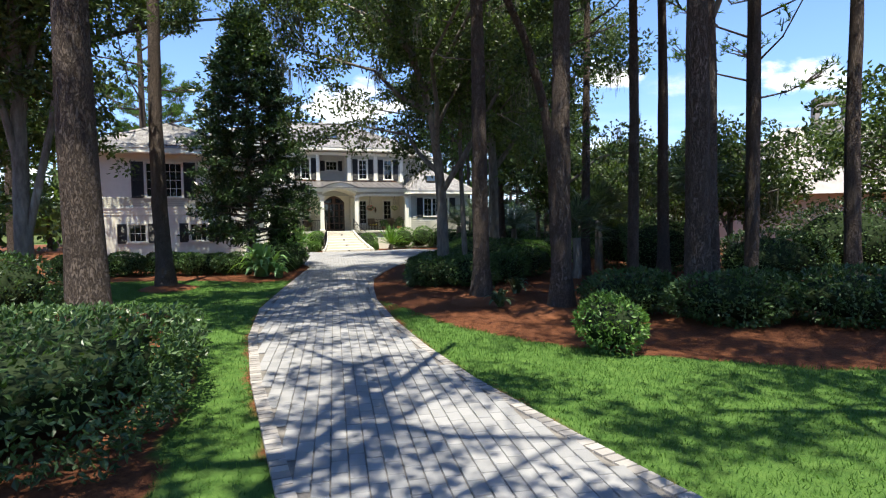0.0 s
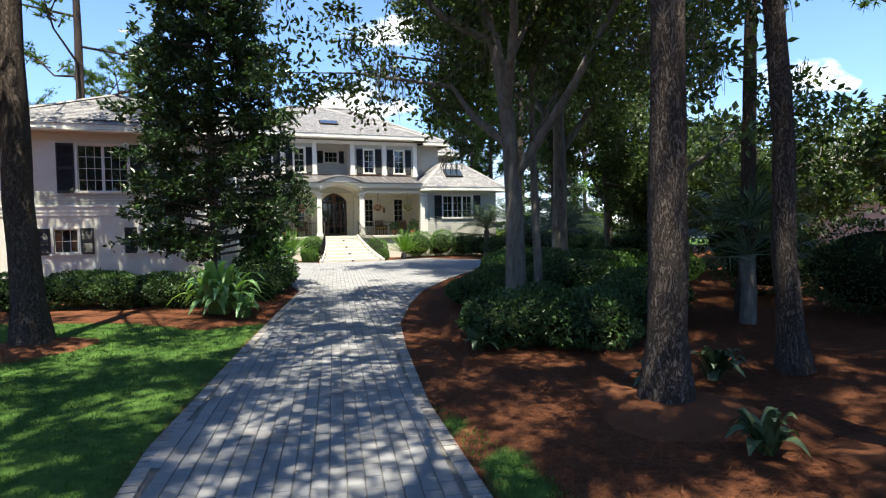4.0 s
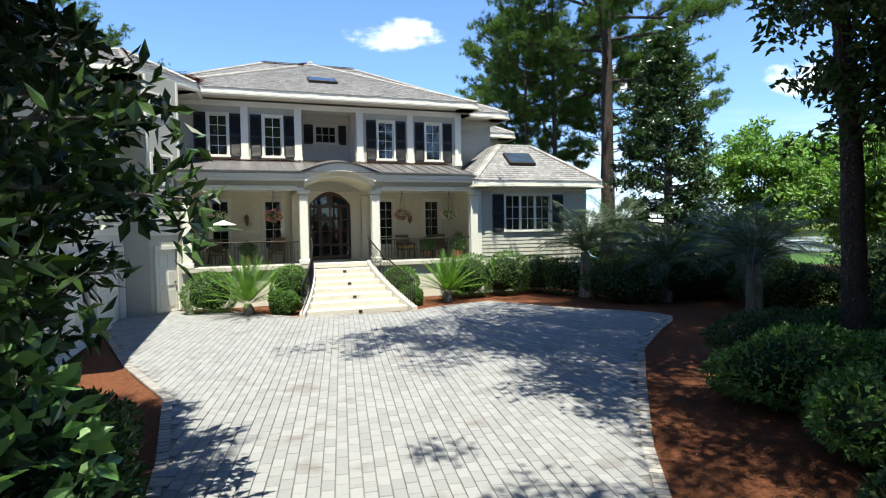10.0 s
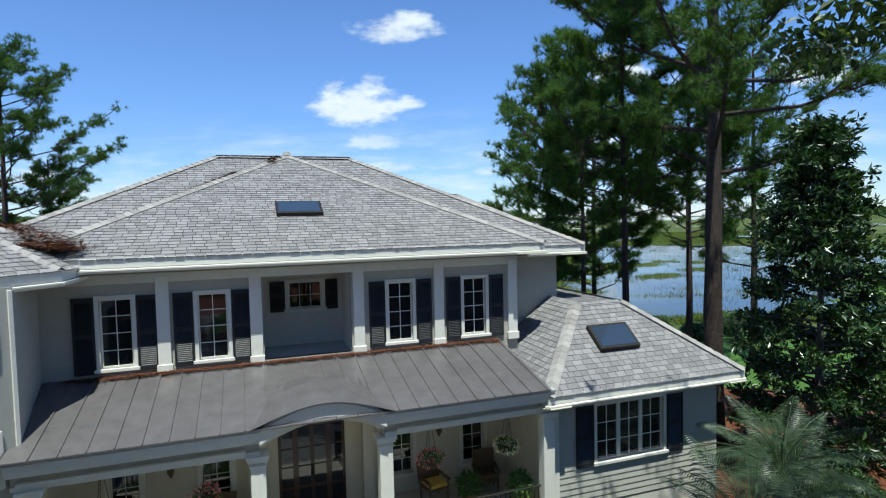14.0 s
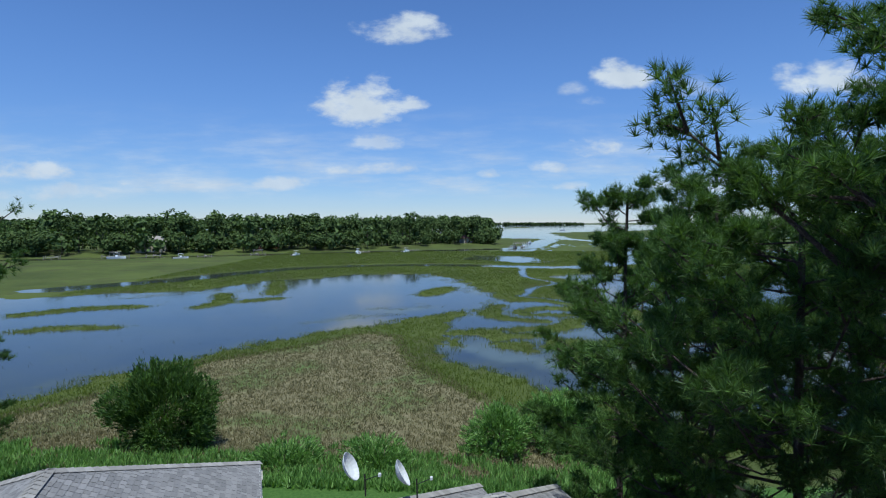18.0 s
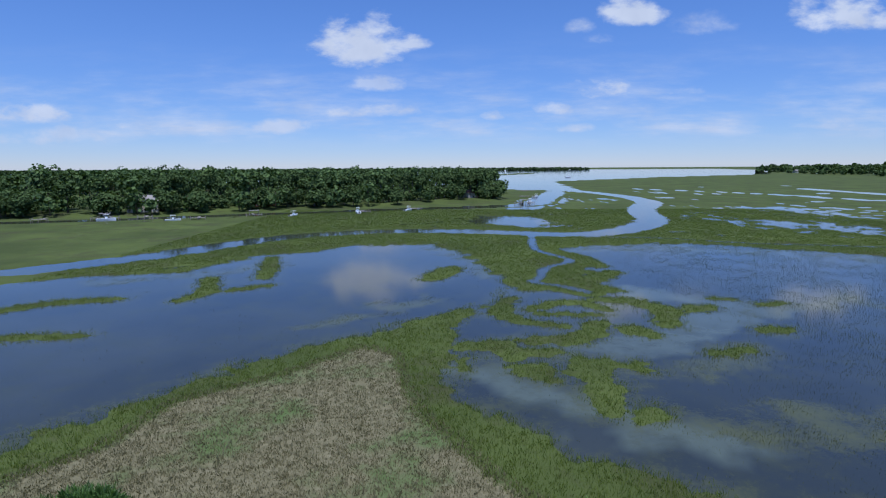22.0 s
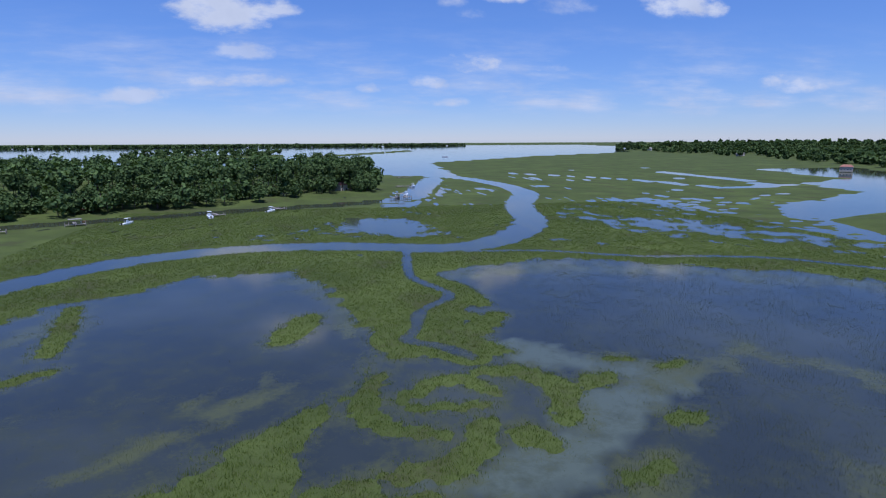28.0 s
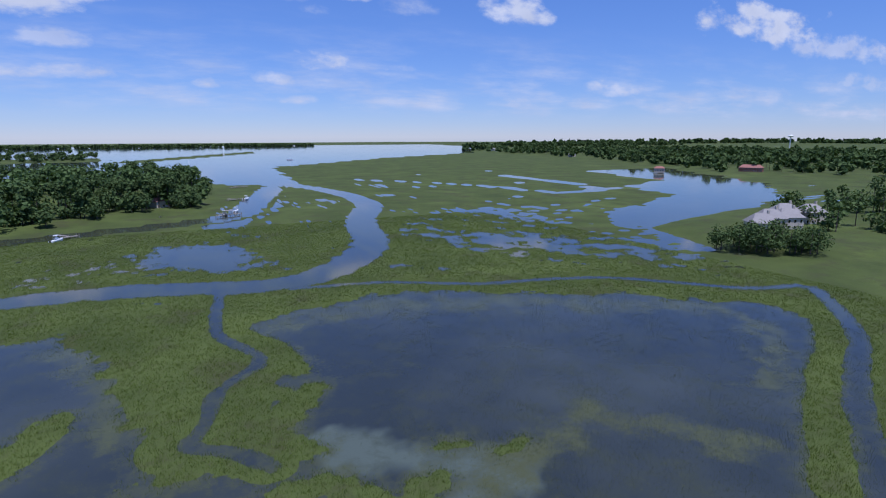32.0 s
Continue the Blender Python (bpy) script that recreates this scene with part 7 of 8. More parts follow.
# -- the shore behind the house --
def cedar(x, y, base_z, r, h, seed, n=9000, label="", mat="needle"):
    rng = np.random.RandomState(seed)
    t = root("cedar_tree", x, y, base_z, 0, label or "bushy green cedar at the marsh edge", "cedar tree", "shore cedars")
    line = trunk_line(rng, h * 0.8, 0.01)
    bark_trunk("trunk", rng, line, 0.2, 0.05, MAT["bark"], t, 10)
    knots = unit(rng.normal(size=(34, 3)) + (0, 0, 0.2)) * rng.uniform(0.55, 0.95, (34, 1))
    knots = knots * (r, r, h * 0.46) + (0, 0, h * 0.48)
    which = rng.randint(0, 34, n // 10)
    p = knots[which] + unit(rng.normal(size=(len(which), 3))) * (rng.uniform(0.3, 1.0, len(which)) ** 0.5 * r * 0.34)[:, None] * (1, 1, 1.15)
    p = p[p[:, 2] > 0.15]
    d = unit(p - (0, 0, h * 0.35))
    c = np.repeat(p, 10, 0) + rng.normal(0, 0.12, (len(p) * 10, 3))
    v, fc = leaves(rng, c, 0.46, 0.09, np.repeat(d + rng.normal(0, 0.3, d.shape), 10, 0) * 1.1 + (0, 0, 0.7), loose=0.5)
    o = raw("crown", v, fc, MAT[mat], t)
    o["kind"] = "stuff"
    return t


cedar(-29.3, 87.0, -1.9, 3.8, 7.4, 301, 24000)
cedar(-45.0, 80.0, -1.5, 4.0, 6.0, 302, 7000)
cedar(-2.5, 87.5, -2.0, 2.8, 3.2, 303, 7000, mat="lime")
cedar(2.8, 89.5, -2.0, 3.2, 3.8, 304, 8000, mat="lime")
cedar(-12.0, 84.0, -2.0, 2.6, 2.0, 305, 4000, "low bright green thicket at the marsh edge", "lime")
cedar(-18.5, 83.0, -1.9, 2.6, 2.0, 306, 4000, "low bright green thicket at the marsh edge", "lime")
for k, (x, y, h, s) in enumerate(((12.5, 52.5, 7.2, 3.4), (16.5, 50.0, 8.0, 3.8), (20.5, 53.0, 7.5, 3.8), (13.5, 45.5, 6.0, 3.2))):
    leafy_tree(x, y, 0, h, 0.1, 0.1, s, 310 + k, 170, 90, 0.2, 8, 0, "light green feathery thicket behind the palms", "lime", "light green thickets", 0.03, "thicket_tree", "tree", 0.05)
for k, (x, y) in enumerate(((7.0, 74.0), (10.5, 76.0), (12.5, 72.5), (16.0, 75.0))):
    shrub(x, y, -0.6, 1.5, 1.2, 1.8, 330 + k, 1800, 0.14, "shrubleaf", "dark shrub on the back lawn edge", group="shore shrubs")

for k, (x, y, rx, ry, h) in enumerate(((2.4, 42.6, 1.5, 1.2, 1.3), (4.6, 42.6, 1.7, 1.3, 1.5), (1.0, 44.8, 1.3, 1.0, 1.4), (3.6, 45.0, 1.6, 1.3, 1.7), (6.8, 43.4, 1.7, 1.4, 1.8), (8.6, 47.0, 1.9, 1.6, 2.4), (5.0, 47.2, 1.6, 1.3, 1.9), (7.4, 40.2, 1.6, 1.3, 1.4))):
    shrub(x, y, 0, rx, ry, h, 350 + k, 5200, 0.10, "shrubleaf", "dark shrub among the palmettos before the house")


def straw_mound(x, y, r, seed):
    """A low collar of raked pine needles round a trunk."""
    rng = np.random.RandomState(seed)
    rings, n = np.array([0.0, 0.35, 0.6, 0.8, 1.0]), 28
    a = np.linspace(0, 2 * np.pi, n, endpoint=False)
    edge = r * (1 + 0.12 * np.sin(a * 3 + seed) + rng.normal(0, 0.04, n))
    v, q = [], []
    for i, s_ in enumerate(rings):
        z = 0.17 * (1 - s_ ** 1.6) - 0.02 + rng.normal(0, 0.008, n)
        v += [(x + math.cos(t) * e * s_, y + math.sin(t) * e * s_, h) for t, e, h in zip(a, edge, z)]
    for i in range(4):
        q += [(i * n + k, i * n + (k + 1) % n, (i + 1) * n + (k + 1) % n, (i + 1) * n + k) for k in range(n)]
    tagged(raw("pine_straw_mound", v, q, MAT["straw"], smooth=True), "collar of rust-red pine straw raked round a trunk", "pine straw", kind="stuff")


for k, (x, y, r) in enumerate(((0.97, 14.4, 0.95), (2.6, 12.42, 1.0), (5.12, 11.27, 1.0), (-5.7, 9.0, 0.9), (-8.97, 18.1, 0.95), (5.5, 16.3, 0.7))):
    straw_mound(x, y, r, 900 + k)

# ---- the paved drive ----
def build_drive():
    drive = root("driveway", label="drive and forecourt of grey concrete pavers in running bond", category="driveway", kind="structure")
    bm = bmesh.new()
    f = bm.faces.new([bm.verts.new((x, y, 0.012)) for x, y in DRIVE])
    bmesh.ops.triangulate(bm, faces=[f])
    part("bedding", bm, MAT["joint"], drive)
    rng = np.random.RandomState(9)
    du, dv, turn = 0.24, 0.145, radians(101.0)
    c, s = math.cos(turn), math.sin(turn)
    rows, cols = np.arange(-190, 190), np.arange(-40, 230)
    r, k = np.meshgrid(rows, cols, indexing="ij")
    a = (k + 0.5 * (r % 2)) * du
    b = r * dv
    x, y = a * c - b * s, a * s + b * c
    x, y = x.ravel(), y.ravel()
    inside = in_shape(x, y, DRIVE) > 0.16
    x, y = x[inside], y[inside]
    n = len(x)
    hw, hd = du / 2 - 0.003, dv / 2 - 0.003
    base = np.array([(-hw, -hd, 0), (hw, -hd, 0), (hw, hd, 0), (-hw, hd, 0), (-hw + 0.005, -hd + 0.005, 0.012), (hw - 0.005, -hd + 0.005, 0.012), (hw - 0.005, hd - 0.005, 0.012), (-hw + 0.005, hd - 0.005, 0.012)])
    faces = np.array([(4, 5, 6, 7), (0, 1, 5, 4), (1, 2, 6, 5), (2, 3, 7, 6), (3, 0, 4, 7)])
    spin = np.array([[c, s, 0], [-s, c, 0], [0, 0, 1]])
    near = (y < 7.5) & (y > 3.4)
    pick = np.where(near)[0][:300]
    rest = np.setdiff1d(np.arange(n), pick)
    ang = rng.normal(0, 0.012, n)
    lift = 0.018 + rng.uniform(-0.003, 0.004, n)
    tilt = rng.normal(0, 0.005, (n, 2))
    v = (base @ spin)[None].repeat(len(rest), 0).copy()
    v[..., 2] += (v[..., 0] * tilt[rest, 0:1] + v[..., 1] * tilt[rest, 1:2])
    v += np.stack([x[rest], y[rest], lift[rest]], -1)[:, None]
    fc = faces[None] + (np.arange(len(rest)) * 8)[:, None, None]
    o = raw("paver_field", v.reshape(-1, 3), fc.reshape(-1, 4), MAT["paver"], drive)
    o["kind"] = "stuff"
    first = None
    for i in pick:
        m = pose(x[i], y[i], lift[i], math.degrees(tilt[i, 0]) * 0.5, 0, math.degrees(ang[i]))
        if first is None:
            first = raw("paver", base @ spin, faces, MAT["paver_piece"], drive)
            first.matrix_basis = m
        else:
            again(first, drive, m, "paver")
    # soldier course along both edges
    vs, fs = [], []
    for line, sg in ((DRIVE_L, 1), (DRIVE_R + COURT[1:9], -1)):
        p = np.array(line)
        seg = np.hypot(*np.diff(p, axis=0).T)
        at = np.concatenate([[0], np.cumsum(seg)])
        for d in np.arange(0.05, at[-1], 0.125):
            q = np.array([np.interp(d, at, p[:, 0]), np.interp(d, at, p[:, 1])])
            e = np.array([np.interp(min(d + 0.3, at[-1]), at, p[:, 0]), np.interp(min(d + 0.3, at[-1]), at, p[:, 1])])
            w = (e - q) / (np.hypot(*(e - q)) + 1e-9)
            nrm = np.array([w[1], -w[0]]) * sg
            h = 0.032 + rng.uniform(-0.003, 0.003)
            k0 = len(vs)
            quad = [q + w * 0.055, q - w * 0.055, q - w * 0.055 + nrm * 0.15, q + w * 0.055 + nrm * 0.15]
            vs += [(*t, 0.0) for t in quad] + [(*(t + (np.mean(quad, 0) - t) * 0.06), h) for t in quad]
            fs += [(k0 + 4, k0 + 5, k0 + 6, k0 + 7)] + [(k0 + i, k0 + (i + 1) % 4, k0 + 4 + (i + 1) % 4, k0 + 4 + i) for i in range(4)]
    e = raw("edging_course", vs, fs, MAT["edging"], drive, "paler edging pavers")
    e["kind"] = "stuff"


build_drive()


def blades(name, n, shape, size, mat, label, seed, avoid=None, box_=None, width=0.006):
    """Grass blades or fallen needles over an outline."""
    rng = np.random.RandomState(seed)
    x0, x1, y0, y1 = box_
    x, y = rng.uniform(x0, x1, n), rng.uniform(y0, y1, n)
    keep = in_shape(x, y, shape) > 0.0
    x, y = x[keep], y[keep]
    n = len(x)
    c = np.column_stack([x, y, np.full(n, -0.01)])
    way = np.column_stack([rng.normal(0, 0.45, (n, 2)), np.ones(n)])
    way = unit(way) * (size * rng.uniform(0.6, 1.2, n))[:, None]
    side = unit(np.column_stack([rng.normal(size=(n, 2)), np.zeros(n)])) * width
    v = np.stack([c - side, c + side, c + way], 1).reshape(-1, 3)
    o = raw(name, v, np.arange(3 * n).reshape(-1, 3), MAT[mat])
    return tagged(o, label, "grass", kind="stuff")


blades("lawn_grass", 120000, LAWN_R, 0.055, "grass", "short bright green lawn grass beside the drive", 401, box_=(-2, 11, 0.5, 15))
blades("lawn_grass", 90000, LAWN_L, 0.055, "grass", "short bright green lawn grass before the beds", 402, box_=(-14, 0, 1, 21))


def straw_litter(n, seed):
    rng = np.random.RandomState(seed)
    x, y = rng.uniform(-9, 8, n), rng.uniform(6, 32, n)
    off = (in_shape(x, y, DRIVE) < 0.05) & (in_shape(x, y, LAWN_R) < 0.05) & (in_shape(x, y, LAWN_L) < 0.05)
    x, y = x[off], y[off]
    n = len(x)
    a = rng.uniform(0, np.pi, n)
    ln = rng.uniform(0.06, 0.13, n)
    w = np.column_stack([np.cos(a), np.sin(a), rng.normal(0, 0.15, n)]) * ln[:, None]
    s = np.column_stack([-np.sin(a), np.cos(a), np.zeros(n)]) * 0.004
    c = np.column_stack([x, y, rng.uniform(0.0, 0.035, n)])
    v = np.stack([c - w - s, c - w + s, c + w], 1).reshape(-1, 3)
    o = raw("pine_straw", v, np.arange(3 * n).reshape(-1, 3), MAT["straw"])
    tagged(o, "rust-red pine needle mulch over the planting beds", "pine straw", kind="stuff")


straw_litter(140000, 403)

# ---- marsh plants ----
def tufts_on(n, x0, x1, y0, y1, want, tall, mat, label, seed, name, blades_=4, wide=0.05, category="marsh grass", spread=0.16):
    rng = np.random.RandomState(seed)
    x = rng.uniform(x0, x1, n)
    y = y0 + (y1 - y0) * rng.uniform(0, 1, n) ** 1.35
    firm = marsh(x, y)
    keep = want(x, y, firm, rng)
    x, y, firm = x[keep], y[keep], firm[keep]
    z = np.maximum(height(x, y, firm), WATER - 0.15)
    n = len(x)
    c = np.repeat(np.column_stack([x, y, z - 0.03]), blades_, 0) + np.column_stack([rng.normal(0, spread, (n * blades_, 2)), np.zeros(n * blades_)])
    way = unit(np.column_stack([rng.normal(0, 0.42, (n * blades_, 2)), np.ones(n * blades_)])) * (tall * rng.uniform(0.55, 1.15, n * blades_))[:, None]
    side = unit(np.column_stack([rng.normal(size=(n * blades_, 2)), np.zeros(n * blades_)])) * wide
    v = np.stack([c - side, c + side, c + way], 1).reshape(-1, 3)
    o = raw(name, v, np.arange(len(v)).reshape(-1, 3), MAT[mat])
    return tagged(o, label, category, kind="stuff")


def in_straw(x, y):
    return in_shape(x, y, STRAW)


tufts_on(250000, -110, 190, 88, 400, lambda x, y, f, r: (r.uniform(0, 1, len(x)) < smooth(-1.5, 2.0, f)) & (in_straw(x, y) < 0.5), 0.60, "reed", "green cordgrass standing along the marsh banks", 501, "marsh_grass", 5, 0.035, spread=0.28)
tufts_on(60000, -60, 10, 80, 140, lambda x, y, f, r: (in_straw(x, y) > -1.5) & (r.uniform(0, 1, len(x)) < 0.8), 0.36, "dry", "pale dry marsh plants on the higher ground", 502, "dry_marsh_plants", 4, 0.05)
tufts_on(300000, -100, 155, 98, 250, lambda x, y, f, r: (f < 1.2) & (r.uniform(0, 1, len(x)) < 0.012 + 0.62 * smooth(20, 60, x) * smooth(-1.0, 0.5, fbm(x, y, 20, 34)) * (1 - 0.9 * stands(x, y, MURK)) + 0.8 * stands(x, y, STANDS) * smooth(-0.5, 0.5, fbm(x, y, 12, 31))), 0.46, "poolreed", "thin reeds standing in the shallow pools", 503, "pool_reeds", 3, 0.032, spread=0.4)
tufts_on(14000, -55, 12, 78, 93, lambda x, y, f, r: (fbm(x, y, 9, 33) + 0.14 * (86 - y) > 0.15), 0.7, "lime", "bright green low growth at the marsh edge", 504, "shore_growth", 5, 0.09)


# ---- woods ----
def woods(name, outline, n, seed, h_lo, h_hi, per, leaf, label, edge_lower=0.0, depth=1e9, mat="farleaf", base=-0.8, tall_mix=0.4):
    """Many trees inside an outline: trunks and uneven crowns, joined."""
    rng = np.random.RandomState(seed)
    pts = np.array(outline, float)
    lo, hi = pts.min(0), pts.max(0)
    x, y = rng.uniform(lo[0], hi[0], n * 6), rng.uniform(lo[1], hi[1], n * 6)
    d = in_shape(x, y, outline)
    ok = (d > 2) & (d < depth)
    x, y, d = x[ok][:n], y[ok][:n], d[ok][:n]
    n = len(x)
    tall = (rng.uniform(0, 1, n) < tall_mix) & (d > edge_lower)
    h = np.where(tall, rng.uniform(0.8, 1.0, n) * h_hi, rng.uniform(0.8, 1.2, n) * h_lo) * (0.72 + 0.28 * np.clip(d / (edge_lower + 1), 0, 1)) * (1 + 0.20 * fbm(x, y, 70, seed % 7, 2))
    rad = np.where(tall, h * 0.27, h * 0.50)
    q = unit(rng.normal(size=(n, per, 3)))
    lobes = unit(rng.normal(size=(n, 7, 3)) + (0, 0, 0.1)) * rng.uniform(0.35, 0.66, (n, 7, 1))
    which = rng.randint(0, 7, (n, per))
    p = (q * rng.uniform(0.38, 0.50, (n, per, 1)) + lobes[np.arange(n)[:, None], which]) * np.stack([rad, rad, np.where(tall, h * 0.24, h * 0.46)], -1)[:, None]
    p += np.stack([x, y, base + np.where(tall, h * 0.74, h * 0.46)], -1)[:, None]
    p += rng.normal(0, 1, p.shape) * (rad * 0.05)[:, None, None]
    v, fc = flakes(rng, p.reshape(-1, 3), leaf, q.reshape(-1, 3) + (0, 0, 0.45), 0.5)
    crown = raw(name, v, fc, MAT[mat])
    tagged(crown, label, "woods", kind="stuff")
    tr = []
    for i in range(n):
        tr.append(tube([(x[i], y[i], base - 0.5), (x[i] + rng.normal(0, 0.3), y[i], base + h[i] * 0.7)], [0.28, 0.14], 4))
    v, q_ = joined(tr)
    tagged(raw(name + "_trunks", v, q_, MAT["bark"]), "grey-brown trunks standing in the far woods", "woods", kind="stuff")


ISLAND_TREES = [(-420, 332), (-300, 337), (-238, 346), (-186, 357), (-139, 386), (-80, 416), (-10, 456), (26, 484), (38, 545), (40, 640), (-30, 700), (-420, 640)]
woods("island_woods", ISLAND_TREES, 470, 601, 14, 24, 430, 1.5, "dense dark green oak and pine woods on the marsh island", 12, 48, "farleaf", -0.8, 0.5)
woods("island_back_woods", ISLAND_TREES, 420, 602, 17, 25, 110, 2.4, "dense dark green woods on the marsh island", 10, 1e9, "farpine", -0.8, 0.7)
woods("spit_woods", [(199, 246), (212, 233), (230, 223), (240, 232), (226, 250), (206, 260)], 34, 603, 11, 13, 300, 0.8, "rounded dark oaks at the water's edge", 4, 1e9, "farleaf", -0.8, 0.1)
woods("spit_back_woods", [(262, 262), (300, 215), (420, 160), (640, 200), (540, 330), (330, 322)], 220, 604, 11, 17, 90, 1.7, "dark woods behind the waterside houses", 6, 1e9, "farleaf", -0.8, 0.3)
woods("mainland_woods", [(1500, 1300), (889, 1720), (815, 1150), (700, 742), (610, 580), (700, 446), (620, 340), (1500, 300)], 1300, 605, 14, 20, 50, 5.6, "long dark belt of far woods beyond the marsh", 10, 520, "farleaf", -0.8, 0.4)
woods("far_point_woods", [(2300, 2700), (1500, 2500), (1170, 2320), (880, 1760), (960, 1700), (1300, 2100), (2400, 2200)], 420, 606, 16, 22, 40, 10.0, "far dark tree line on the horizon", 10, 1e9, "farleaf", -0.8, 0.3)
woods("north_shore_woods", [(-3400, 2700), (-1500, 2750), (560, 3050), (760, 3300), (560, 3330), (-1500, 3000), (-3400, 2950)], 1500, 607, 9, 11, 16, 14.0, "thin far tree line across the river", 10, 1e9, "farleaf", -0.8, 0.2)
woods("right_shore_woods", [(1500, 2900), (2600, 2700), (3600, 2500), (3600, 1200), (3900, 1200), (3900, 2900)], 300, 608, 22, 26, 24, 22.0, "thin far tree line on the horizon", 10, 1e9, "farleaf", -0.8, 0.2)
woods("far_isle_woods", FAR_ISLE, 120, 613, 14, 20, 60, 4.0, "dark wooded islet beyond the marsh", 6, 1e9, "farleaf", -0.8, 0.4)
woods("west_woods", [(-700, 600), (-430, 380), (-430, 640), (-500, 800), (-900, 900)], 160, 609, 14, 20, 60, 3.0, "dark woods at the far marsh edge", 6, 1e9, "farleaf", -0.8, 0.4)
woods("home_woods", [(-60, 64), (-44, 40), (-40, 10), (-26, 4), (-20, 16), (-22, 40), (-30, 58)], 40, 610, 9, 17, 420, 0.55, "dark trees closing the garden on its shady side", 2, 1e9, "oakleaf", 0, 0.5)
woods("garden_woods", [(18, 12), (24, 10), (40, 20), (40, 60), (24, 58), (20, 40), (18, 24)], 30, 611, 4, 6, 420, 0.5, "dark trees closing the garden towards the neighbour", 2, 1e9, "oakleaf", 0, 0.4)
woods("street_woods", [(-30, -12), (30, -14), (34, -30), (-34, -30)], 40, 612, 11, 17, 200, 0.8, "tall trees along the street behind", 2, 1e9, "oakleaf", 0, 0.5)


# ---- far houses, docks and boats ----
def far_house(x, y, z, rz, w, d, h, wall_mat, roof_mat, label, rise=2.6, group="waterside houses", chimney=False, storeys=2, name="waterside_house"):
    t = root(name, x, y, z, rz, label, "house", group)
    boxed("wall", -w / 2, w / 2, -d / 2, d / 2, -1.0, h, MAT[wall_mat], t)
    bm = bmesh.new()
    e = 0.6
    a = [bm.verts.new(p) for p in ((-w / 2 - e, -d / 2 - e, h), (w / 2 + e, -d / 2 - e, h), (w / 2 + e, d / 2 + e, h), (-w / 2 - e, d / 2 + e, h), (-w / 2 + d * 0.3, 0, h + rise), (w / 2 - d * 0.3, 0, h + rise))]
    for f in ((0, 1, 5, 4), (1, 2, 5), (2, 3, 4, 5), (3, 0, 4), (3, 2, 1, 0)):
        bm.faces.new([a[k] for k in f])
    part("roof", bm, MAT[roof_mat], t)
    n = max(2, int(w / 2.6))
    for s in range(storeys):
        for i in range(n):
            cx = -w / 2 + w * (i + 0.5) / n
            zc = 0.8 + s * 2.9
            if zc + 1.5 > h:
                continue
            bm = bmesh.new()
            box(bm, cx - 0.62, cx + 0.62, -d / 2 - 0.05, -d / 2 + 0.1, zc - 0.08, zc + 1.5, 0.02)
            wd = part("window", bm, MAT["trim"], t)
            bm = bmesh.new()
            box(bm, cx - 0.52, cx + 0.52, -d / 2 - 0.07, -d / 2, zc, zc + 1.4)
            part("pane", bm, MAT["glass"], wd)
    if chimney:
        boxed("chimney", w * 0.2, w * 0.2 + 0.9, -0.5, 0.5, h, h + rise + 1.2, MAT[wall_mat], t)
    return t


far_house(-186, 374, -0.8, 22, 16, 9, 6.5, "tanwall", "farroof", "grey-roofed house half hidden among the island trees", 3.2)
far_house(-131, 416, -0.8, 25, 12, 8, 6.0, "brickhouse", "redroof", "red-brick house among the island trees", 2.6)
far_house(4, 496, -0.8, 35, 10, 7, 4.5, "tanwall", "redroof", "low house near the island's point", 2.2)
for k in range(5):
    far_house(246 + 13.5 * k, 262 + 5.5 * k * (1 if k % 2 else 0.55), -0.8, -32 + 3 * k, 11, 9, 6.0 + 0.5 * (k % 2), "tanwall", "farroof", "tan townhouse with a steep shingle roof by the water", 4.0, "townhouses", True, name="townhouse")
far_house(655, 565, -0.8, -60, 26, 12, 5.5, "brickhouse", "redroof", "long red-roofed building at the wood's edge", 3.5, "far houses")
far_house(560, 620, -0.8, -50, 12, 8, 4.5, "tanwall", "redroof", "small far house at the wood's edge", 2.4, "far houses")
far_house(820, 1120, -0.8, -60, 14, 9, 5, "tanwall", "farroof", "small far house at the wood's edge", 2.6, "far houses")
far_house(930, 1650, -0.8, -60, 18, 10, 6, "trim", "farroof", "pale far house on the point", 3, "far houses")

patio = boxed("patio", 222, 246, 240, 247, -1.3, -0.62, MAT["sand"], None)
tagged(patio, "pale paved terrace beside the water", "patio", kind="structure")


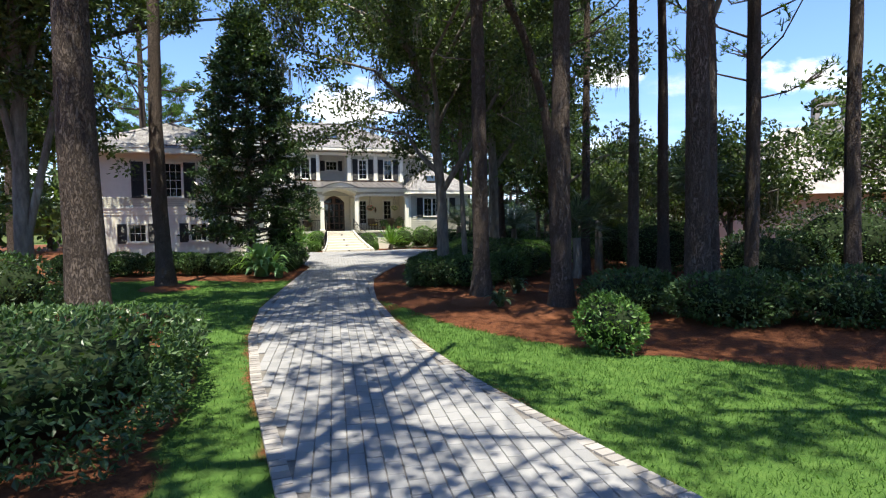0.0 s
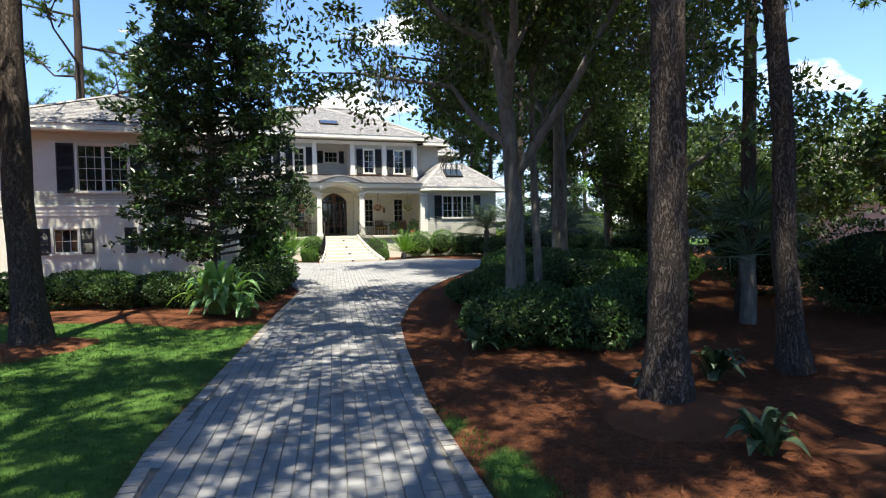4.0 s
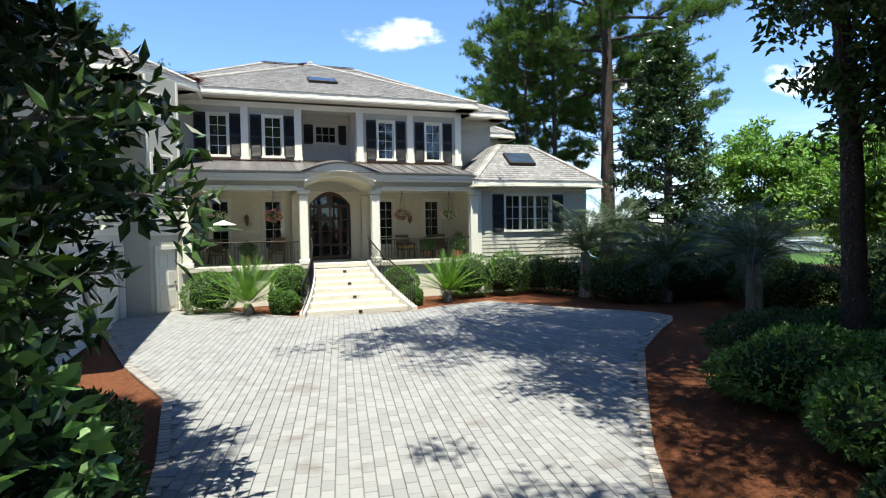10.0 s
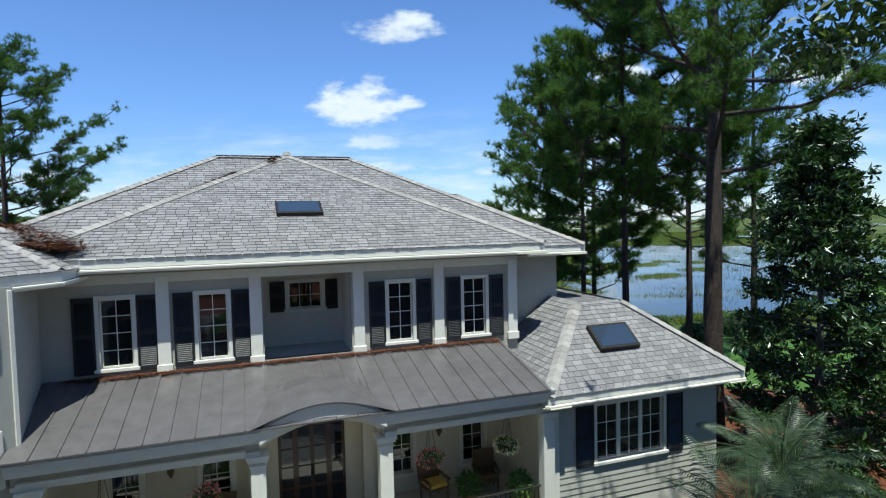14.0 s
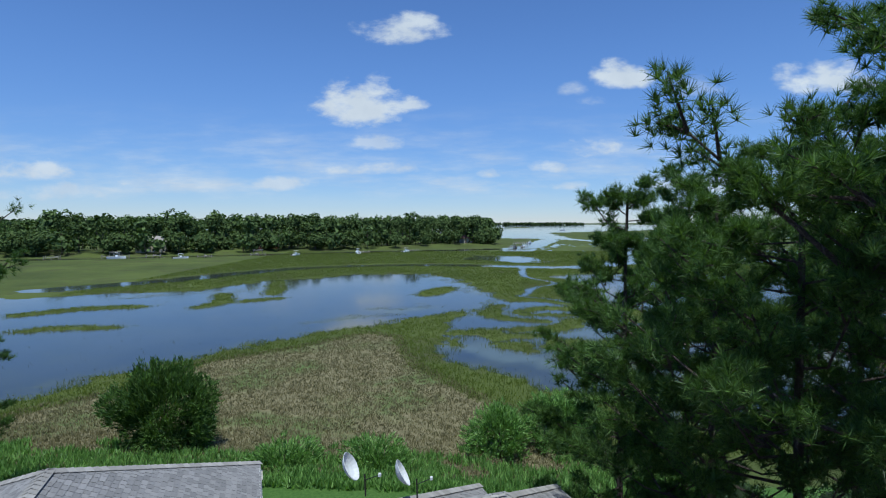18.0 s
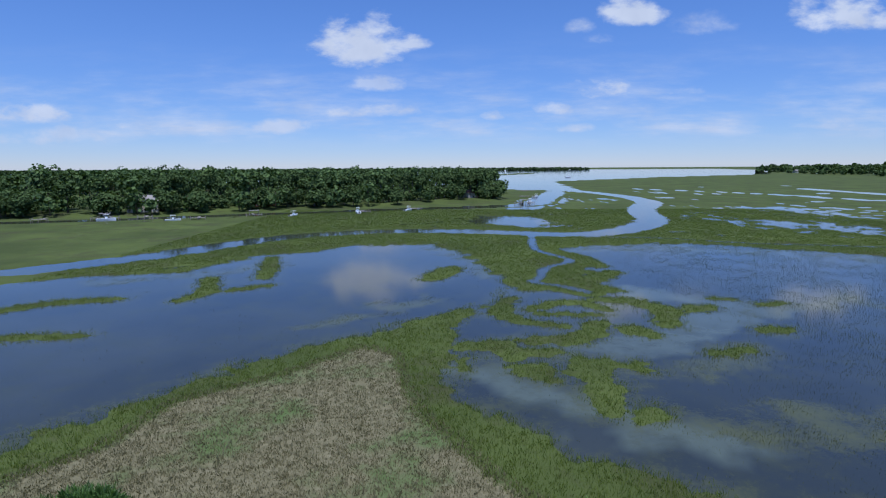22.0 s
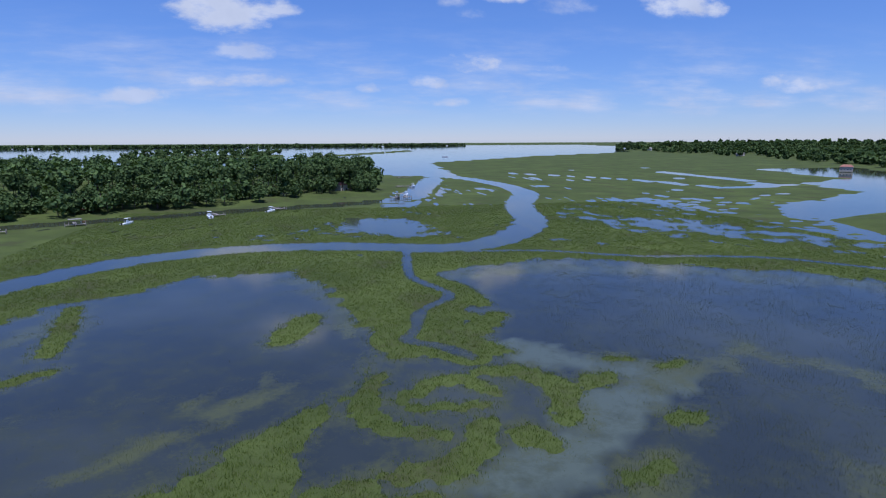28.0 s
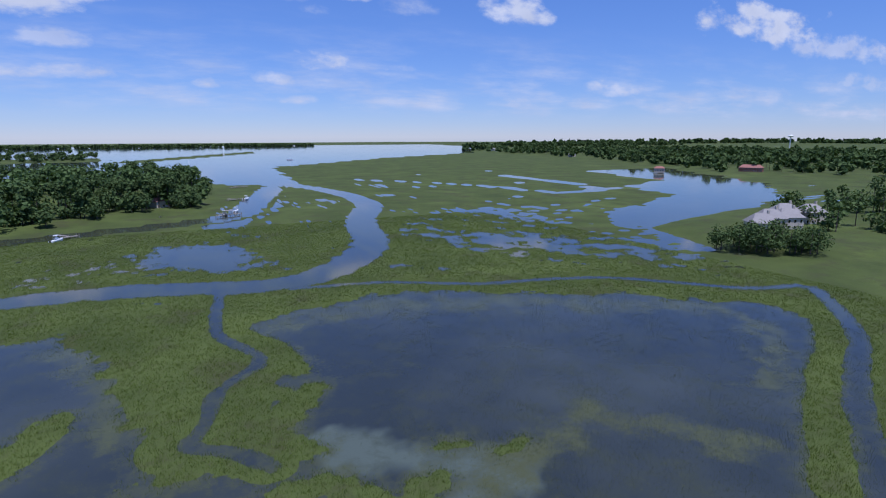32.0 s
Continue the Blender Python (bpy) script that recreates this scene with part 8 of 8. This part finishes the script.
def boat(x, y, rz, length, label, z=WATER, canopy=True, lift=0.0):
    t = root("motor_boat", x, y, z + lift, rz, label, "boat", "moored boats")
    bm = bmesh.new()
    secs = []
    for s in np.linspace(0, 1, 9):
        w = length * 0.16 * (1 - max(0, (s - 0.45) / 0.55) ** 2.2) * (0.9 + 0.1 * s)
        k = length * 0.11 * (1 + 0.5 * s * s)
        px = (s - 0.5) * length
        secs.append([bm.verts.new((px, -w, k)), bm.verts.new((px, -w * 0.8, 0.05)), bm.verts.new((px, 0, -0.25 * (1 - s * 0.5))), bm.verts.new((px, w * 0.8, 0.05)), bm.verts.new((px, w, k))])
    for i in range(8):
        for j in range(4):
            bm.faces.new((secs[i][j], secs[i + 1][j], secs[i + 1][j + 1], secs[i][j + 1]))
        bm.faces.new((secs[i][0], secs[i][4], secs[i + 1][4], secs[i + 1][0]))
    bm.faces.new(secs[0])
    part("hull", bm, MAT["hull"], t)
    boxed("console", -0.5, 0.6, -0.5, 0.5, length * 0.11, length * 0.11 + 1.1, MAT["hull"], t)
    boxed("outboard", -length / 2 - 0.5, -length / 2, -0.25, 0.25, 0.1, 1.2, MAT["iron"], t)
    if canopy:
        boxed("canopy", -1.2, 1.2, -0.9, 0.9, length * 0.11 + 2.0, length * 0.11 + 2.1, MAT["hull"], t)
        for px in (-1.1, 1.1):
            for py in (-0.8, 0.8):
                boxed("canopy_post", px - 0.03, px + 0.03, py - 0.03, py + 0.03, length * 0.11, length * 0.11 + 2.0, MAT["dish"], t, bevel=0)
    return t


def dock(x, y, rz, length, width, label, gang=8.0, shed=False):
    t = root("boat_dock", x, y, WATER, rz, label, "dock", "boat docks")
    n = int(length / 0.9)
    for i in range(n):
        a = -length / 2 + length * i / n
        boxed("plank", a, a + length / n - 0.06, -width / 2, width / 2, 0.95, 1.05, MAT["dockwood"], t, bevel=0)
    for i in range(int(length / 3) + 1):
        a = -length / 2 + length * i / int(length / 3)
        for py in (-width / 2, width / 2):
            v, q = tube([(a, py, -1.2), (a, py, 1.9)], 0.15, 6)
            raw("piling", v, q, MAT["dockwood"], t)
    boxed("gangway", -0.7, 0.7, width / 2, width / 2 + gang, 0.95, 1.05, MAT["dockwood"], t)
    if shed:
        boxed("shed_roof", -2.6, 2.6, -width / 2 - 0.3, width / 2 + 0.3, 3.3, 3.45, MAT["farroof"], t)
        for px in (-2.4, 2.4):
            for py in (-width / 2, width / 2):
                boxed("shed_post", px - 0.07, px + 0.07, py - 0.07, py + 0.07, 1.05, 3.3, MAT["dockwood"], t, bevel=0)
    return t


for x, y, rz, ln, lb in ((-96, 361, 70, 7.5, "white motor boat moored off the island"), (-63, 374, 110, 8.5, "white motor boat on a lift by its dock"), (-36, 394, 60, 7.5, "white motor boat by a timber dock"), (-150, 336, 20, 7.5, "white motor boat moored in the creek"),
                         (-186, 339, 15, 9, "white motor boat by a long dock"), (46, 466, 70, 8, "white motor boat at the point docks"), (60, 535, 60, 8, "white motor boat at the point docks"), (38, 452, 100, 7, "white motor boat at the point docks")):
    boat(x, y, rz, ln, lb, lift=0.5 if "lift" in lb else 0.0)
for x, y, rz, ln, wd, lb, sh in ((-189, 343, 15, 13, 2.4, "long grey timber dock off the island", True), (-171, 348, 20, 7, 2.2, "timber dock off the island", False), (-117, 359, 25, 8, 2.4, "timber dock off the island", True), (-140, 342, 20, 7, 2.2, "timber dock with a moored boat", False),
                                 (-60, 380, 30, 6, 2.2, "timber dock with a boat lift", False), (-32, 400, 35, 7, 2.2, "timber dock off the island", False), (-218, 335, 15, 7, 2.2, "timber dock off the island", False), (40, 447, 25, 15, 2.2, "timber dock reaching into the channel at the point", True), (52, 532, 25, 13, 2.2, "timber dock reaching into the channel", False), (66, 640, 20, 16, 2.2, "far grey timber dock on the channel", False)):
    dock(x, y, rz, ln, wd, lb, shed=sh)


def sail_boat(x, y, rz, length, label):
    t = boat(x, y, rz, length, label, canopy=False)
    t.name = "sail_boat"
    tagged(t, label, "boat", "anchored sail boats")
    v, q = tube([(0.4, 0, 0.8), (0.4, 0, length * 1.25)], 0.16, 6)
    raw("mast", v, q, MAT["hull"], t)
    v, q = tube([(0.4, 0, 2.2), (-length * 0.4, 0, 2.2)], 0.12, 6)
    raw("boom", v, q, MAT["hull"], t)


sail_boat(231, 1274, 20, 13, "white sail boat anchored in the river, sails down")
sail_boat(36, 1000, 50, 11, "white sail boat anchored behind the point")
sail_boat(140, 1700, 80, 13, "white sail boat far out on the river")


def water_tower(x, y, h):
    t = root("water_tower", x, y, -1, 0, "white water tower over the far woods", "water tower")
    v, q = tube([(0, 0, 0), (0, 0, h - 6)], [1.6, 1.3], 12)
    raw("stem", v, q, MAT["tower"], t)
    bm = bmesh.new()
    bmesh.ops.create_uvsphere(bm, u_segments=20, v_segments=10, radius=7.5)
    bmesh.ops.transform(bm, matrix=pose(0, 0, h - 3) @ Matrix.Diagonal((1, 1, 0.5, 1)), verts=bm.verts)
    part("tank", bm, MAT["tower"], t, smooth=True)


water_tower(1712, 1209, 46)

# ---- the neighbour's house through the trees ----
nb = root("neighbour_house", 27.0, 39.0, 0, -20, "grey-shingled neighbouring house with a stone chimney, seen through trees", "house")
boxed("wall", -9, 9, -5, 7, 0, 3.4, MAT["tanwall"], nb)
for name_, pts_ in (("roof", ((-10, -6, 3.4), (10, -6, 3.4), (10, 8, 3.4), (-10, 8, 3.4), (-3, 1, 8.4), (10, 1, 8.4))),):
    bm = bmesh.new()
    a = [bm.verts.new(p) for p in pts_]
    for f in ((0, 1, 5, 4), (1, 2, 5), (2, 3, 4, 5), (3, 0, 4), (3, 2, 1, 0)):
        bm.faces.new([a[k] for k in f])
    part(name_, bm, MAT["farroof"], nb)
bm = bmesh.new()
box(bm, -1.2, -0.9, -0.2, 0.9, 7.6, 10.2)
box(bm, 0.6, 0.9, -0.2, 0.9, 7.6, 10.2)
box(bm, -1.2, 0.9, -0.2, 0.9, 9.7, 10.2)
box(bm, -1.2, 0.9, -0.2, 0.9, 6.5, 8.7)
part("chimney", bm, MAT["farroof"], nb, "stone chimney with an open arched top")


# ---- things on the porch ----
def hanging_basket(u, v, z, seed, mat, label):
    rng = np.random.RandomState(seed)
    t = root("hanging_basket", label=label, category="flower basket", group="hanging baskets")
    t.matrix_basis = HOUSE_M @ pose(u, v, z)
    bm = bmesh.new()
    bmesh.ops.create_uvsphere(bm, u_segments=14, v_segments=8, radius=0.17)
    bmesh.ops.delete(bm, geom=[q for q in bm.verts if q.co.z > 0.03], context="VERTS")
    part("basket", bm, MAT["wicker"], t)
    p, d = blob_points(rng, 260, 0.27, 0.27, 0.17, 0.5)
    vv, fc = leaves(rng, p + (0, 0, 0.05), 0.08, 0.045, d)
    raw("foliage", vv, fc, MAT["boxleaf"], t)["kind"] = "stuff"
    p, d = blob_points(rng, 220, 0.31, 0.31, 0.20, 0.8)
    vv, fc = leaves(rng, p + (0, 0, 0.06), 0.065, 0.06, d)
    raw("blossom", vv, fc, MAT[mat], t)["kind"] = "stuff"
    for a in range(3):
        vv, q = tube([(0.17 * math.cos(a * 2.09), 0.17 * math.sin(a * 2.09), 0.02), (0, 0, 4.27 - z)], 0.006, 4)
        raw("chain", vv, q, MAT["iron"], t)


hanging_basket(-4.25, 0.45, 3.15, 701, "paleflower", "hanging basket of white and yellow flowers under the porch")
hanging_basket(-2.35, 0.45, 3.20, 702, "pink", "hanging basket of pink flowers under the porch")
hanging_basket(2.55, 0.45, 3.20, 703, "pink", "hanging basket of pink flowers under the porch")
hanging_basket(4.55, 0.45, 3.20, 704, "paleflower", "hanging basket of white flowers under the porch")


def porch_chair(u, v, turn, label, cushion="wicker"):
    t = root("porch_chair", label=label, category="chair", group="porch chairs")
    t.matrix_basis = HOUSE_M @ pose(u, v, 1.45, 0, 0, turn)
    boxed("seat", -0.30, 0.30, -0.30, 0.30, 0.34, 0.42, MAT["wicker"], t, bevel=0.02)
    boxed("cushion", -0.27, 0.27, -0.28, 0.25, 0.42, 0.52, MAT[cushion], t, bevel=0.03)
    bm = bmesh.new()
    prism(bm, [(-0.30, 0.26, 0.40), (-0.30, 0.34, 0.40), (-0.30, 0.46, 0.98), (-0.30, 0.40, 0.98)], (0.60, 0, 0))
    part("backrest", bm, MAT["wicker"], t)
    for sx in (-1, 1):
        boxed("armrest", sx * 0.30 - 0.045, sx * 0.30 + 0.045, -0.30, 0.34, 0.58, 0.64, MAT["wicker"], t, bevel=0.015)
        for sy in (-0.27, 0.27):
            boxed("leg", sx * 0.27 - 0.025, sx * 0.27 + 0.025, sy - 0.025, sy + 0.025, 0, 0.58, MAT["wicker"], t)


porch_chair(-4.4, 1.9, 15, "brown wicker armchair on the porch")
porch_chair(-2.2, 1.9, -10, "brown wicker armchair on the porch")
porch_chair(3.1, 1.9, 10, "wicker armchair with a yellow cushion on the porch", "cushion")
porch_chair(4.6, 1.9, -12, "brown wicker armchair on the porch")


def potted_plant(u, v, seed, h, label):
    rng = np.random.RandomState(seed)
    t = root("potted_plant", label=label, category="potted plant", group="porch pots")
    t.matrix_basis = HOUSE_M @ pose(u, v, 1.45)
    vv, q = tube([(0, 0, 0), (0, 0, 0.16), (0, 0, 0.32)], [0.13, 0.17, 0.20], 14)
    raw("pot", vv, q, MAT["terracotta"], t)
    bm = bmesh.new()
    bmesh.ops.create_circle(bm, cap_ends=True, segments=14, radius=0.18, matrix=pose(0, 0, 0.29))
    part("soil", bm, MAT["joint"], t)
    p, d = blob_points(rng, 420, 0.28, 0.28, h * 0.5, 0.4)
    vv, fc = leaves(rng, p + (0, 0, 0.32 + h * 0.45), 0.16, 0.05, d + (0, 0, 0.3))
    raw("foliage", vv, fc, MAT["boxleaf"], t)["kind"] = "stuff"


potted_plant(-3.3, 1.2, 711, 0.55, "leafy plant in a terracotta pot between the chairs")
potted_plant(3.85, 1.3, 712, 0.5, "leafy plant in a terracotta pot between the chairs")
potted_plant(4.95, 0.6, 713, 0.7, "leafy plant in a terracotta pot by the railing")

# utility cover set in the lawn
vc = boxed("utility_cover", 4.55, 4.95, 5.0, 5.3, 0.0, 0.05, MAT["dish"], None, bevel=0.01)
tagged(vc, "small green-grey utility cover set in the lawn", "utility cover")
